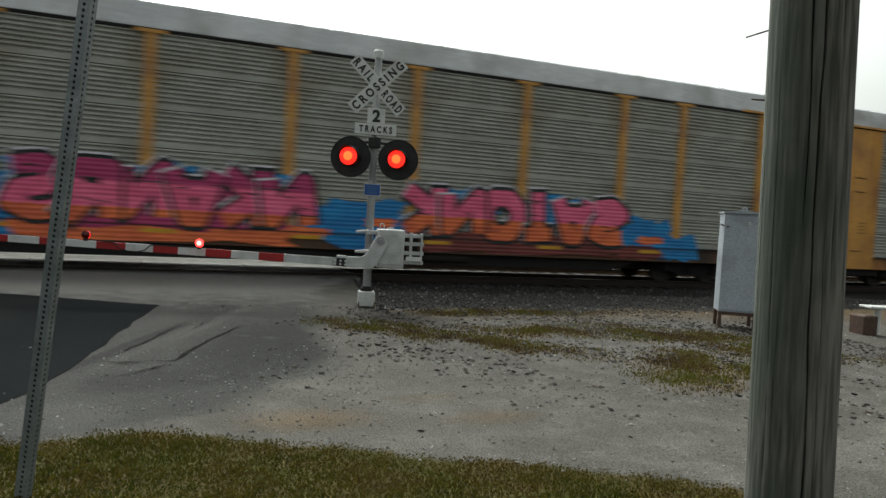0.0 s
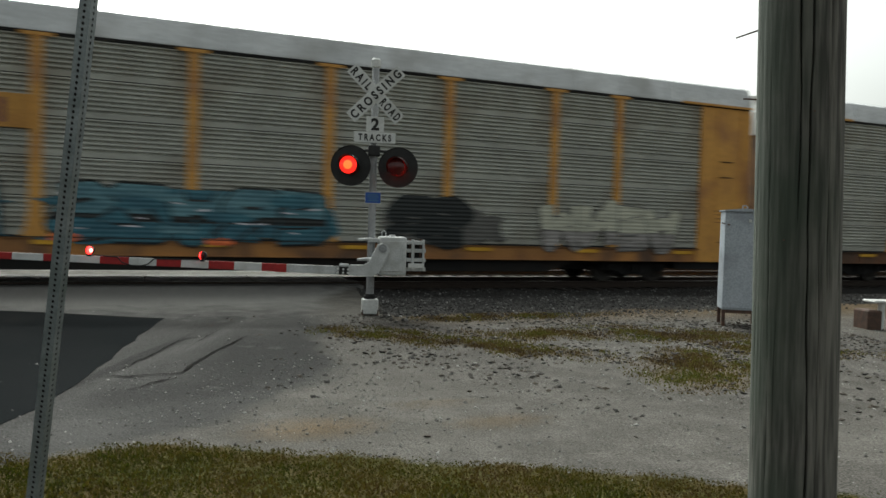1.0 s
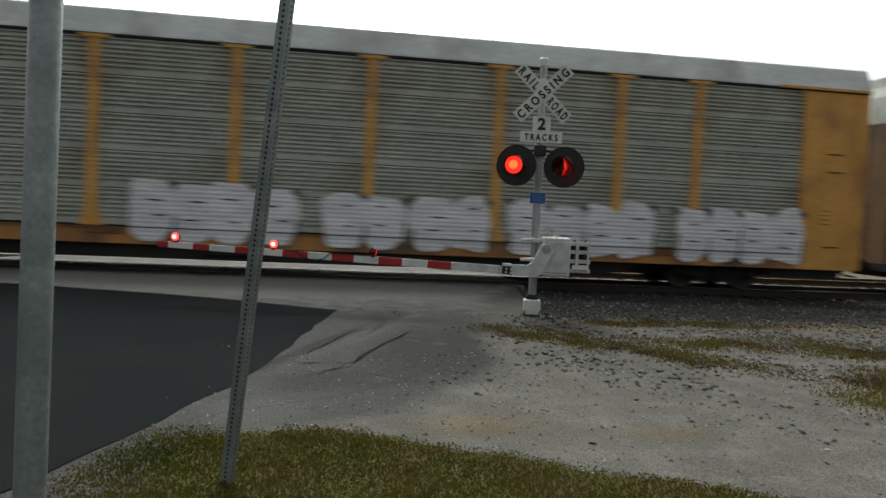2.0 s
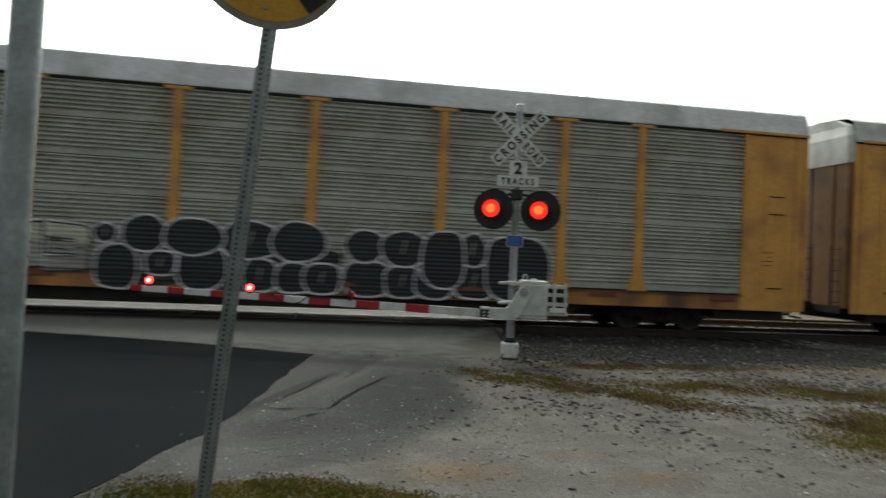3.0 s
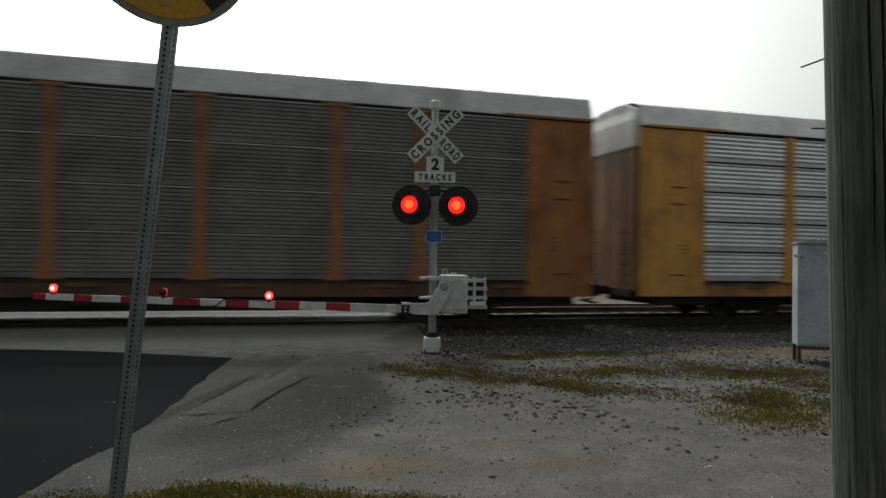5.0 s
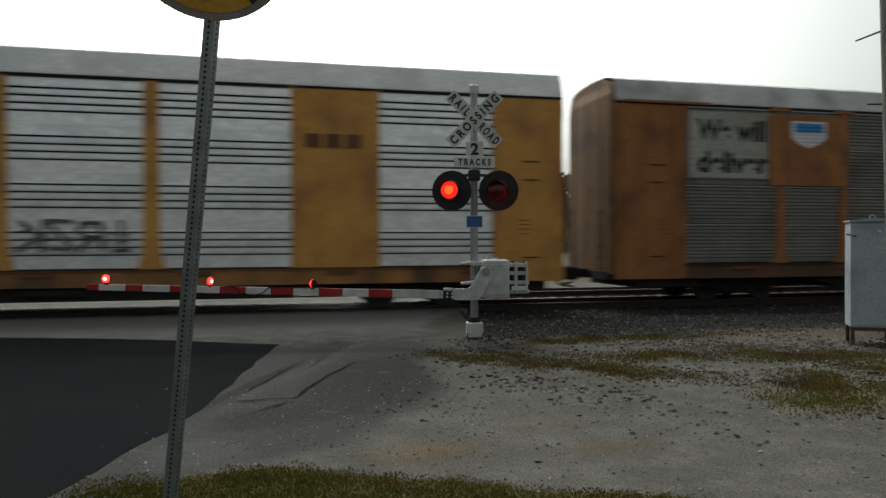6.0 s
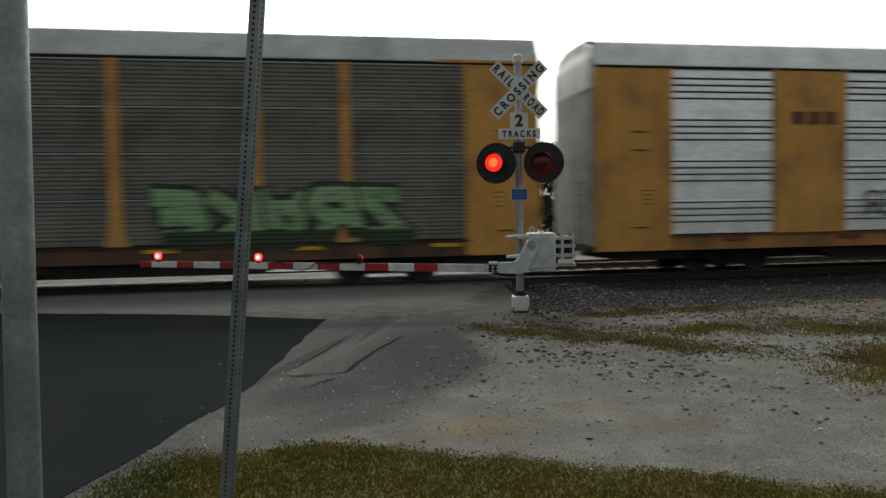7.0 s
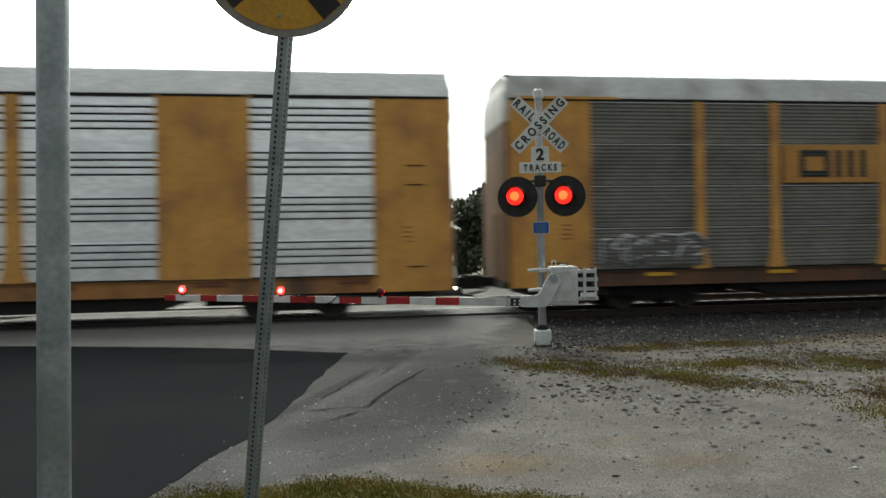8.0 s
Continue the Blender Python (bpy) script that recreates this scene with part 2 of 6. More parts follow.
def ground_material():
    """Pale limestone gravel, with grass, ballast and brown dirt where the cover attribute says."""
    m = bpy.data.materials.new("gravel_ground")
    m.use_nodes = True
    n, l = m.node_tree.nodes, m.node_tree.links
    b = n["Principled BSDF"]
    co = n.new("ShaderNodeTexCoord")

    def noise_node(scale, detail=5, rough=0.55):
        q = n.new("ShaderNodeTexNoise")
        q.inputs["Scale"].default_value, q.inputs["Detail"].default_value, q.inputs["Roughness"].default_value = scale, detail, rough
        l.new(co.outputs["Object"], q.inputs["Vector"])
        return q.outputs[0]

    def ramp(src, lo, hi, a=0.0, c=1.0):
        q = n.new("ShaderNodeMapRange")
        for i, v in enumerate((lo, hi, a, c)):
            q.inputs[i + 1].default_value = v
        l.new(src, q.inputs[0])
        return q.outputs[0]

    def mix(f, a, c, kind="MIX"):
        q = n.new("ShaderNodeMix")
        q.data_type, q.blend_type = "RGBA", kind
        if isinstance(f, float):
            q.inputs[0].default_value = f
        else:
            l.new(f, q.inputs[0])
        for i, v in ((6, a), (7, c)):
            if isinstance(v, tuple):
                q.inputs[i].default_value = (*v, 1)
            else:
                l.new(v, q.inputs[i])
        return q.outputs[2]

    at = n.new("ShaderNodeAttribute")
    at.attribute_name = "cover"
    sp = n.new("ShaderNodeSeparateColor")
    l.new(at.outputs["Color"], sp.inputs[0])
    big, mid, fine, grit = noise_node(0.45), noise_node(2.6), noise_node(14.0, 6, 0.7), noise_node(70.0, 3)

    def mask(ch, width=0.16, wob=0.5):
        """A cover channel with its edge broken up by noise."""
        q = n.new("ShaderNodeMath")
        q.operation = "MULTIPLY_ADD"
        q.inputs[1].default_value = wob
        l.new(fine, q.inputs[0])
        l.new(sp.outputs[ch], q.inputs[2])
        return ramp(q.outputs[0], 0.5 + wob * 0.5 - width, 0.5 + wob * 0.5 + width)

    base = mix(ramp(big, 0.35, 0.65), (0.099, 0.093, 0.084), (0.075, 0.070, 0.063))
    base = mix(ramp(mid, 0.45, 0.68), base, (0.127, 0.119, 0.108))
    base = mix(ramp(fine, 0.56, 0.72), base, (0.06, 0.056, 0.051))
    dirt = mix(ramp(mid, 0.4, 0.6), (0.092, 0.066, 0.038), (0.122, 0.090, 0.056))
    col = mix(mask(2, 0.3, 0.7), base, dirt)
    bal = mix(ramp(fine, 0.35, 0.65), (0.016, 0.016, 0.0155), (0.036, 0.034, 0.032))
    col = mix(mask(1, 0.12), col, bal)
    gra = mix(ramp(mid, 0.35, 0.65), (0.040, 0.042, 0.006), (0.060, 0.042, 0.014))
    col = mix(mask(0, 0.14), col, gra)
    # worn asphalt: paler towards the rails, lightened against the train's shade, dark patches and long streaks along
    # the wheel paths
    old = mix(ramp(big, 0.35, 0.65), (0.062, 0.0605, 0.0585), (0.046, 0.045, 0.044))
    old = mix(ramp(fine, 0.5, 0.75), old, (0.046, 0.045, 0.043))
    for x, y, rx, ry, turn, amount, tone in ASPHALT_WEAR_AND_LIGHT:
        mp = n.new("ShaderNodeMapping")
        mp.vector_type = "TEXTURE"
        mp.inputs["Location"].default_value = (x, y, 0)
        mp.inputs["Rotation"].default_value = (0, 0, radians(turn))
        mp.inputs["Scale"].default_value = (rx, ry, 5)
        gr = n.new("ShaderNodeTexGradient")
        gr.gradient_type = "SPHERICAL"
        l.new(co.outputs["Object"], mp.inputs[0])
        l.new(mp.outputs[0], gr.inputs[0])
        mu = n.new("ShaderNodeMath")
        mu.operation = "MULTIPLY_ADD"
        mu.inputs[1].default_value = 1.4
        l.new(gr.outputs["Fac"], mu.inputs[0])
        l.new(mid, mu.inputs[2])
        old = mix(ramp(mu.outputs[0], 0.62, 1.25, 0.0, amount), old, tone)
    am = n.new("ShaderNodeMath")
    am.operation = "MULTIPLY_ADD"
    am.inputs[1].default_value = 0.7
    l.new(fine, am.inputs[0])
    l.new(at.outputs["Alpha"], am.inputs[2])
    col = mix(ramp(am.outputs[0], 0.6, 1.1), col, old)
    col = mix(0.85, col, ramp(grit, 0.32, 0.68, 0.35, 1.6), "MULTIPLY")
    l.new(col, b.inputs["Base Color"])
    b.inputs["Roughness"].default_value = 0.9
    b.inputs["Specular IOR Level"].default_value = 0.1
    bp = n.new("ShaderNodeBump")
    bp.inputs["Strength"].default_value, bp.inputs["Distance"].default_value = 0.7, 0.02
    l.new(grit, bp.inputs["Height"])
    b2 = n.new("ShaderNodeBump")
    b2.inputs["Strength"].default_value, b2.inputs["Distance"].default_value = 0.6, 0.05
    l.new(fine, b2.inputs["Height"])
    l.new(bp.outputs[0], b2.inputs["Normal"])
    l.new(b2.outputs[0], b.inputs["Normal"])
    return m


M_GROUND = ground_material()
M_ASPHALT = mat("dark_asphalt", (0.0076, 0.0092, 0.0102), (0.0098, 0.0113, 0.0123), rough=0.95, scale=0.7, fine=120, bump=0.5, stain=(0.0114, 0.0121, 0.0125), stain_scale=0.5, spec=0.02)
M_APRON = mat("old_grey_asphalt", (0.15, 0.146, 0.14), (0.11, 0.107, 0.102), rough=0.88, scale=1.1, fine=70, bump=0.7, stain=(0.08, 0.078, 0.075), stain_scale=0.9, bdist=0.012, spec=0.08)
M_TAR = mat("open_crack", (0.009, 0.0085, 0.008), (0.014, 0.013, 0.012), rough=0.95, scale=14, spec=0.04)




def wood_material():
    m = bpy.data.materials.new("weathered_pole_wood")
    m.use_nodes = True
    n, l = m.node_tree.nodes, m.node_tree.links
    b = n["Principled BSDF"]
    co = n.new("ShaderNodeTexCoord")
    mp = n.new("ShaderNodeMapping")
    mp.inputs["Scale"].default_value = (1, 1, 0.06)
    l.new(co.outputs["Object"], mp.inputs[0])
    g1 = n.new("ShaderNodeTexNoise")
    g1.inputs["Scale"].default_value, g1.inputs["Detail"].default_value = 55, 5
    g2 = n.new("ShaderNodeTexNoise")
    g2.inputs["Scale"].default_value, g2.inputs["Detail"].default_value = 9, 4
    l.new(mp.outputs[0], g1.inputs["Vector"])
    l.new(mp.outputs[0], g2.inputs["Vector"])
    al = n.new("ShaderNodeTexNoise")
    al.inputs["Scale"].default_value, al.inputs["Detail"].default_value = 2.2, 5
    l.new(co.outputs["Object"], al.inputs["Vector"])
    r1 = n.new("ShaderNodeValToRGB")
    r1.color_ramp.elements[0].position, r1.color_ramp.elements[1].position = 0.36, 0.62
    r1.color_ramp.elements[0].color, r1.color_ramp.elements[1].color = (0.055, 0.052, 0.047, 1), (0.165, 0.157, 0.142, 1)
    l.new(g1.outputs[0], r1.inputs[0])
    mx = n.new("ShaderNodeMix")
    mx.data_type, mx.blend_type = "RGBA", "MULTIPLY"
    mx.inputs[0].default_value = 0.7
    rr = n.new("ShaderNodeMapRange")
    rr.inputs[1].default_value, rr.inputs[2].default_value, rr.inputs[3].default_value, rr.inputs[4].default_value = 0.3, 0.7, 0.55, 1.2
    l.new(g2.outputs[0], rr.inputs[0])
    l.new(r1.outputs[0], mx.inputs[6])
    l.new(rr.outputs[0], mx.inputs[7])
    gm = n.new("ShaderNodeMix")
    gm.data_type = "RGBA"
    ar = n.new("ShaderNodeMapRange")
    ar.inputs[1].default_value, ar.inputs[2].default_value, ar.inputs[4].default_value = 0.42, 0.68, 0.75
    dp = n.new("ShaderNodeVectorMath")
    dp.operation = "DOT_PRODUCT"
    dp.inputs[1].default_value = (0.66, -0.75, 0.0)
    l.new(co.outputs["Object"], dp.inputs[0])
    sd = n.new("ShaderNodeMath")
    sd.operation = "MULTIPLY_ADD"
    sd.inputs[1].default_value = 1.1
    l.new(dp.outputs["Value"], sd.inputs[0])
    l.new(al.outputs[0], sd.inputs[2])
    l.new(sd.outputs[0], ar.inputs[0])
    l.new(ar.outputs[0], gm.inputs[0])
    l.new(mx.outputs[2], gm.inputs[6])
    gm.inputs[7].default_value = (0.027, 0.042, 0.028, 1)
    l.new(gm.outputs[2], b.inputs["Base Color"])
    b.inputs["Roughness"].default_value = 0.9
    bp = n.new("ShaderNodeBump")
    bp.inputs["Strength"].default_value, bp.inputs["Distance"].default_value = 0.8, 0.006
    l.new(g1.outputs[0], bp.inputs["Height"])
    l.new(bp.outputs[0], b.inputs["Normal"])
    return m


M_POLE = wood_material()


def flat_paint(name, c, c2=None, scale=3.0):
    return mat(name, c, c2, rough=0.55, scale=scale, fine=20, bump=0.02)


def spray(name, c, c2):
    """Spray paint on ribbed sheet: uneven coats, with the ribs showing through as relief."""
    m = mat(name, c, c2, rough=0.5, scale=1.6, fine=9, bump=0.02, stretch=(1, 1, 3))
    n, l = m.node_tree.nodes, m.node_tree.links
    co = n.new("ShaderNodeTexCoord")
    wv = n.new("ShaderNodeTexWave")
    wv.wave_type, wv.bands_direction = "BANDS", "Z"
    wv.inputs["Scale"].default_value = 3.2
    l.new(co.outputs["Object"], wv.inputs["Vector"])
    bp = n.new("ShaderNodeBump")
    bp.inputs["Strength"].default_value, bp.inputs["Distance"].default_value = 0.4, 0.02
    l.new(wv.outputs["Fac"], bp.inputs["Height"])
    l.new(bp.outputs[0], n["Principled BSDF"].inputs["Normal"])
    return m


M_PAINT = {
    "pink": spray("pink_spray_paint", (0.86, 0.16, 0.30), (0.70, 0.10, 0.22)),
    "rose": spray("dark_rose_spray_paint", (0.44, 0.045, 0.15), (0.36, 0.03, 0.12)),
    "orange": spray("orange_spray_paint", (0.86, 0.20, 0.06), (0.62, 0.12, 0.05)),
    "maroon": spray("maroon_spray_paint", (0.20, 0.045, 0.04), (0.15, 0.035, 0.03)),
    "blue": spray("blue_spray_paint", (0.02, 0.25, 0.55), (0.015, 0.16, 0.42)),
    "black": spray("black_spray_paint", (0.008, 0.011, 0.012), (0.012, 0.017, 0.018)),
    "white": spray("white_spray_paint", (0.70, 0.68, 0.73), (0.56, 0.54, 0.59)),
    "silver": spray("silver_spray_paint", (0.34, 0.32, 0.31), (0.20, 0.19, 0.18)),
    "teal": spray("teal_spray_paint", (0.045, 0.16, 0.21), (0.028, 0.10, 0.14)),
    "paleteal": spray("pale_teal_spray_paint", (0.12, 0.25, 0.29), (0.06, 0.15, 0.19)),
    "green": spray("pale_green_spray_paint", (0.26, 0.40, 0.22), (0.17, 0.28, 0.14)),
    "darkgreen": spray("dark_green_spray_paint", (0.025, 0.05, 0.02), (0.018, 0.035, 0.015)),
    "cream": spray("cream_spray_paint", (0.52, 0.52, 0.42), (0.38, 0.38, 0.31)),
    "grime": spray("grey_ghost_paint", (0.12, 0.118, 0.11), (0.09, 0.088, 0.083)),
    "yellow": flat_paint("yellow_reflector_paint", (0.65, 0.36, 0.03), (0.55, 0.28, 0.02)),
    "plate": flat_paint("ochre_plate_paint", (0.46, 0.23, 0.045), (0.40, 0.19, 0.04)),
    "purple": flat_paint("faded_maroon_logo_paint", (0.10, 0.03, 0.05), (0.15, 0.06, 0.08)),
    "rust": flat_paint("rust_brown_paint", (0.17, 0.06, 0.03), (0.12, 0.04, 0.02)),
}

# ---- mesh helpers ----


def box(bm, x0, x1, y0, y1, z0, z1):
    vs = [bm.verts.new((x, y, z)) for x in (x0, x1) for y in (y0, y1) for z in (z0, z1)]
    for f in ((0, 1, 3, 2), (4, 6, 7, 5), (0, 4, 5, 1), (2, 3, 7, 6), (0, 2, 6, 4), (1, 5, 7, 3)):
        bm.faces.new([vs[i] for i in f])
    return vs


def bevelled_box(bm, x0, x1, y0, y1, z0, z1, r=0.01, seg=2):
    vs = box(bm, x0, x1, y0, y1, z0, z1)
    es = {e for v in vs for e in v.link_edges}
    bmesh.ops.bevel(bm, geom=list(es), offset=r, segments=seg, affect="EDGES", profile=0.5)


def prism(bm, pts, y0, y1):
    """A polygon in x, z pushed from y0 to y1."""
    a = [bm.verts.new((x, y0, z)) for x, z in pts]
    b = [bm.verts.new((x, y1, z)) for x, z in pts]
    k = len(pts)
    bm.faces.new(a)
    bm.faces.new(b[::-1])
    for i in range(k):
        bm.faces.new((a[i], b[i], b[(i + 1) % k], a[(i + 1) % k]))


def tube(bm, p0, p1, r0, r1=None, seg=16, caps=True):
    r1 = r0 if r1 is None else r1
    p0, p1 = Vector(p0), Vector(p1)
    q = (p1 - p0).to_track_quat("Z", "Y")
    rings = []
    for p, r in ((p0, r0), (p1, r1)):
        rings.append([bm.verts.new(p + q @ Vector((r * math.cos(2 * math.pi * i / seg), r * math.sin(2 * math.pi * i / seg), 0))) for i in range(seg)])
    for i in range(seg):
        j = (i + 1) % seg
        bm.faces.new((rings[0][i], rings[0][j], rings[1][j], rings[1][i]))
    if caps:
        bm.faces.new(rings[0][::-1])
        bm.faces.new(rings[1])


def path_tube(bm, pts, r, seg=8):
    for a, b in zip(pts, pts[1:]):
        tube(bm, a, b, r, r, seg)


def revolve(bm, prof, seg=32, axis="Y"):
    """A profile of (radius, along) turned round the axis."""
    rings = []
    for r, h in prof:
        ring = []
        for i in range(seg):
            a = 2 * math.pi * i / seg
            c, s = r * math.cos(a), r * math.sin(a)
            ring.append(bm.verts.new((c, h, s) if axis == "Y" else (c, s, h)))
        rings.append(ring)
    for a, b in zip(rings, rings[1:]):
        for i in range(seg):
            j = (i + 1) % seg
            bm.faces.new((a[i], a[j], b[j], b[i]))
    if prof[0][0] > 1e-4:
        bm.faces.new(rings[0][::-1])
    if prof[-1][0] > 1e-4:
        bm.faces.new(rings[-1])


def mesh_of(name, bm, material, smooth=False):
    bmesh.ops.recalc_face_normals(bm, faces=bm.faces[:])
    me = bpy.data.meshes.new(name)
    bm.to_mesh(me)
    bm.free()
    me.materials.append(material)
    if smooth:
        me.shade_smooth()
        me.set_sharp_from_angle(angle=radians(35))
    return me


def part(name, bm, material, parent, label="", smooth=False, at=None):
    ob = new(name, bm if isinstance(bm, bpy.types.Mesh) else mesh_of(name, bm, material, smooth))
    ob.parent = parent
    if at is not None:
        ob.matrix_basis = at
    return tagged(ob, label) if label else ob


def thing(name, label, category, m=None, group="", kind=""):
    ob = new(name)
    ob.empty_display_size = 0.2
    if m is not None:
        ob.matrix_basis = m
    return tagged(ob, label, category, group, kind)


def text_mesh(s, size, material, depth=0.002, width=None):
    cu = bpy.data.curves.new("lettering", "FONT")
    cu.body, cu.size, cu.align_x, cu.align_y, cu.extrude = s, size, "CENTER", "CENTER", depth
    cu.offset = size * 0.04
    ob = bpy.data.objects.new("lettering", cu)
    scene.collection.objects.link(ob)
    me = bpy.data.meshes.new_from_object(ob.evaluated_get(bpy.context.evaluated_depsgraph_get()))
    bpy.data.objects.remove(ob)
    xs = [v.co.x for v in me.vertices]
    ys = [v.co.y for v in me.vertices]
    k = width / (max(xs) - min(xs)) if width else 1.0
    cy = (max(ys) + min(ys)) / 2
    for v in me.vertices:
        v.co = (v.co.x * k, -v.co.z, v.co.y - cy)
    me.materials.clear()
    me.materials.append(material)
    return me


# ---- the ground ----
RAIL_Z, TRACK_Y, FAR_TRACK_Y = -0.07, 7.37, 11.7


def smooth01(a, b, v):
    t = min(1.0, max(0.0, (v - a) / (b - a)))
    return t * t * (3 - 2 * t)


def right_of_road(x, y):
    """0 on the road's crossing, 1 on the ballast beside it."""
    edge = -0.35 + 0.21 * max(0.0, y)
    return smooth01(edge, edge + 1.1, x) + smooth01(13.0, 14.5, -x + 0.16 * y)


def ground_height(x, y):
    h = -0.125 * smooth01(1.0, 5.6, y)
    h -= 0.16 * smooth01(0.6, 4.8, y) * min(1.0, right_of_road(x, y)) * (1 - smooth01(14.5, 17.0, y))
    h -= 0.50 * smooth01(12.6, 17.5, y)
    h += 0.05 * noise.noise((x * 0.35, y * 0.35, 0.3)) * smooth01(0.5, 3.0, abs(x + 6) - 4.5) * 0.8
    h += 0.06 * smooth01(-6.6, -7.6, y) * smooth01(-4.6, -4.0, x)
    return h


def on_verge(x, y):
    """Grass verge near the camera: positive inside."""
    edge = -5.84 - 0.50 * max(0.0, x + 2.85) - 0.22 * max(0.0, x + 1.3)
    left = -4.18 + (y + 6.1) * 0.33 if y > -8 else -4.8 + 0.165 * (y + 8)
    wob = 0.14 * noise.noise((x * 2.2, y * 2.2, 1.7)) + 0.06 * noise.noise((x * 7, y * 7, 4.7))
    return min(edge - y + wob, (x - left) * 1.0 + wob, 9.0 - x)


def weed_amount(x, y):
    def blob(cx, cy, rx, ry, turn):
        c, s = math.cos(turn), math.sin(turn)
        dx, dy = x - cx, y - cy
        return max(0.0, 1.15 - math.hypot((c * dx + s * dy) / rx, (-s * dx + c * dy) / ry))
    v = max(blob(-0.35, -1.75, 1.0, 0.6, -0.5), blob(0.35, -2.5, 1.1, 0.62, -0.6), blob(1.1, -3.3, 1.1, 0.55, -0.75), blob(3.7, -2.6, 1.7, 1.0, -0.5), blob(2.6, -4.5, 1.5, 0.85, 0.6),
            blob(4.4, -3.5, 1.3, 1.1, 0.0), blob(2.2, -0.5, 2.2, 0.45, 0.1), 0.7 * blob(2.0, -2.2, 1.6, 0.7, -0.2), blob(6.6, -4.8, 1.8, 0.9, 0.2))
    return v * (0.75 + 0.9 * noise.noise((x * 1.7, y * 1.7, 9.1)) + 0.5 * noise.noise((x * 5, y * 5, 2.1)))


def spread(lo, hi, step, reach, grow=1.32):
    mid = list(np.arange(lo, hi + step * 0.5, step))
    out, d, p = [], step, hi
    while p < reach:
        d *= grow
        p += d
        out.append(p)
    low, d, p = [], step, lo
    while p > -reach:
        d *= grow
        p -= d
        low.append(p)
    return low[::-1] + mid + out


APRON_EDGE = [(6.5, 1.35), (4.2, 0.45), (2.7, -0.22), (0.6, -0.75), (-0.9, -1.0), (-2.2, -1.2), (-3.3, -1.3), (-4.35, -1.68), (-5.1, -2.35), (-5.6, -3.05), (-6.0, -4.0)]


def on_apron(x, y):
    """How far a place lies inside the worn asphalt's edge towards the gravel."""
    ex = float(np.interp(-y, [-p[0] for p in APRON_EDGE], [p[1] for p in APRON_EDGE]))
    wob = 0.22 * noise.noise((x * 1.3, y * 1.3, 5.1)) + 0.10 * noise.noise((x * 4, y * 4, 8.1))
    return (ex - x) * 0.85 + wob


def cover_at(x, y):
    """Grass, ballast, dirt and asphalt shares of the ground at a place."""
    far = smooth01(24, 34, math.hypot(x, y))
    near = -6.5 < y < 1.5 and -3 < x < 9
    weed = weed_amount(x, y) if near else 0.0
    g = smooth01(-0.12, 0.12, on_verge(x, y)) if y < -4 else 0.0
    b = right_of_road(x, y) * smooth01(-1.0, 0.3, y + 0.7 * noise.noise((x, y, 3.3)) - 0.07 * max(0, x - 1)) * (1 - smooth01(8.8, 9.6, y))
    d = 0.85 * smooth01(-2.2, 0.3, y) * (1 - smooth01(1.5, 3.0, y)) * right_of_road(x, y) + 0.45 * far + 0.25 * smooth01(4.5, 7.5, x)
    d = max(d, 0.75 * math.exp(-((x + 1.95) / 0.55) ** 2 - ((y + 5.72) / 0.3) ** 2), 0.6 * math.exp(-((x + 0.6) / 0.5) ** 2 - ((y + 5.9) / 0.22) ** 2),
            0.5 * math.exp(-((x + 0.9) / 0.6) ** 2 - ((y + 5.3) / 0.15) ** 2), 0.75 * min(1.0, 1.6 * weed))
    a = smooth01(-0.45, 0.35, on_apron(x, y)) * (1.0 if -11 < y < 6.6 and x > -16 else 0.0)
    return (max(g, 0.95 * min(1.0, weed), 0.45 * far), min(1.0, b) * (1 - a), min(1.0, d) * (1 - 0.7 * a), a)


def build_ground():
    xs, ys = spread(-13, 13, 0.16, 1500), spread(-11, 19, 0.16, 1500)
    nx = len(xs)
    vs, cover = [], []
    for y in ys:
        for x in xs:
            vs.append((x, y, ground_height(x, y)))
            cover.append(cover_at(x, y))
    fs = [(j * nx + i, j * nx + i + 1, (j + 1) * nx + i + 1, (j + 1) * nx + i) for j in range(len(ys) - 1) for i in range(nx - 1)]
    me = bpy.data.meshes.new("ground")
    me.from_pydata(vs, [], fs)
    at = me.attributes.new("cover", "FLOAT_COLOR", "POINT")
    at.data.foreach_set("color", [c for q in cover for c in q])
    me.materials.append(M_GROUND)
    me.shade_smooth()
    return tagged(new("ground", me), "pale limestone gravel lot with grass verge and ballast", "ground", kind="structure")


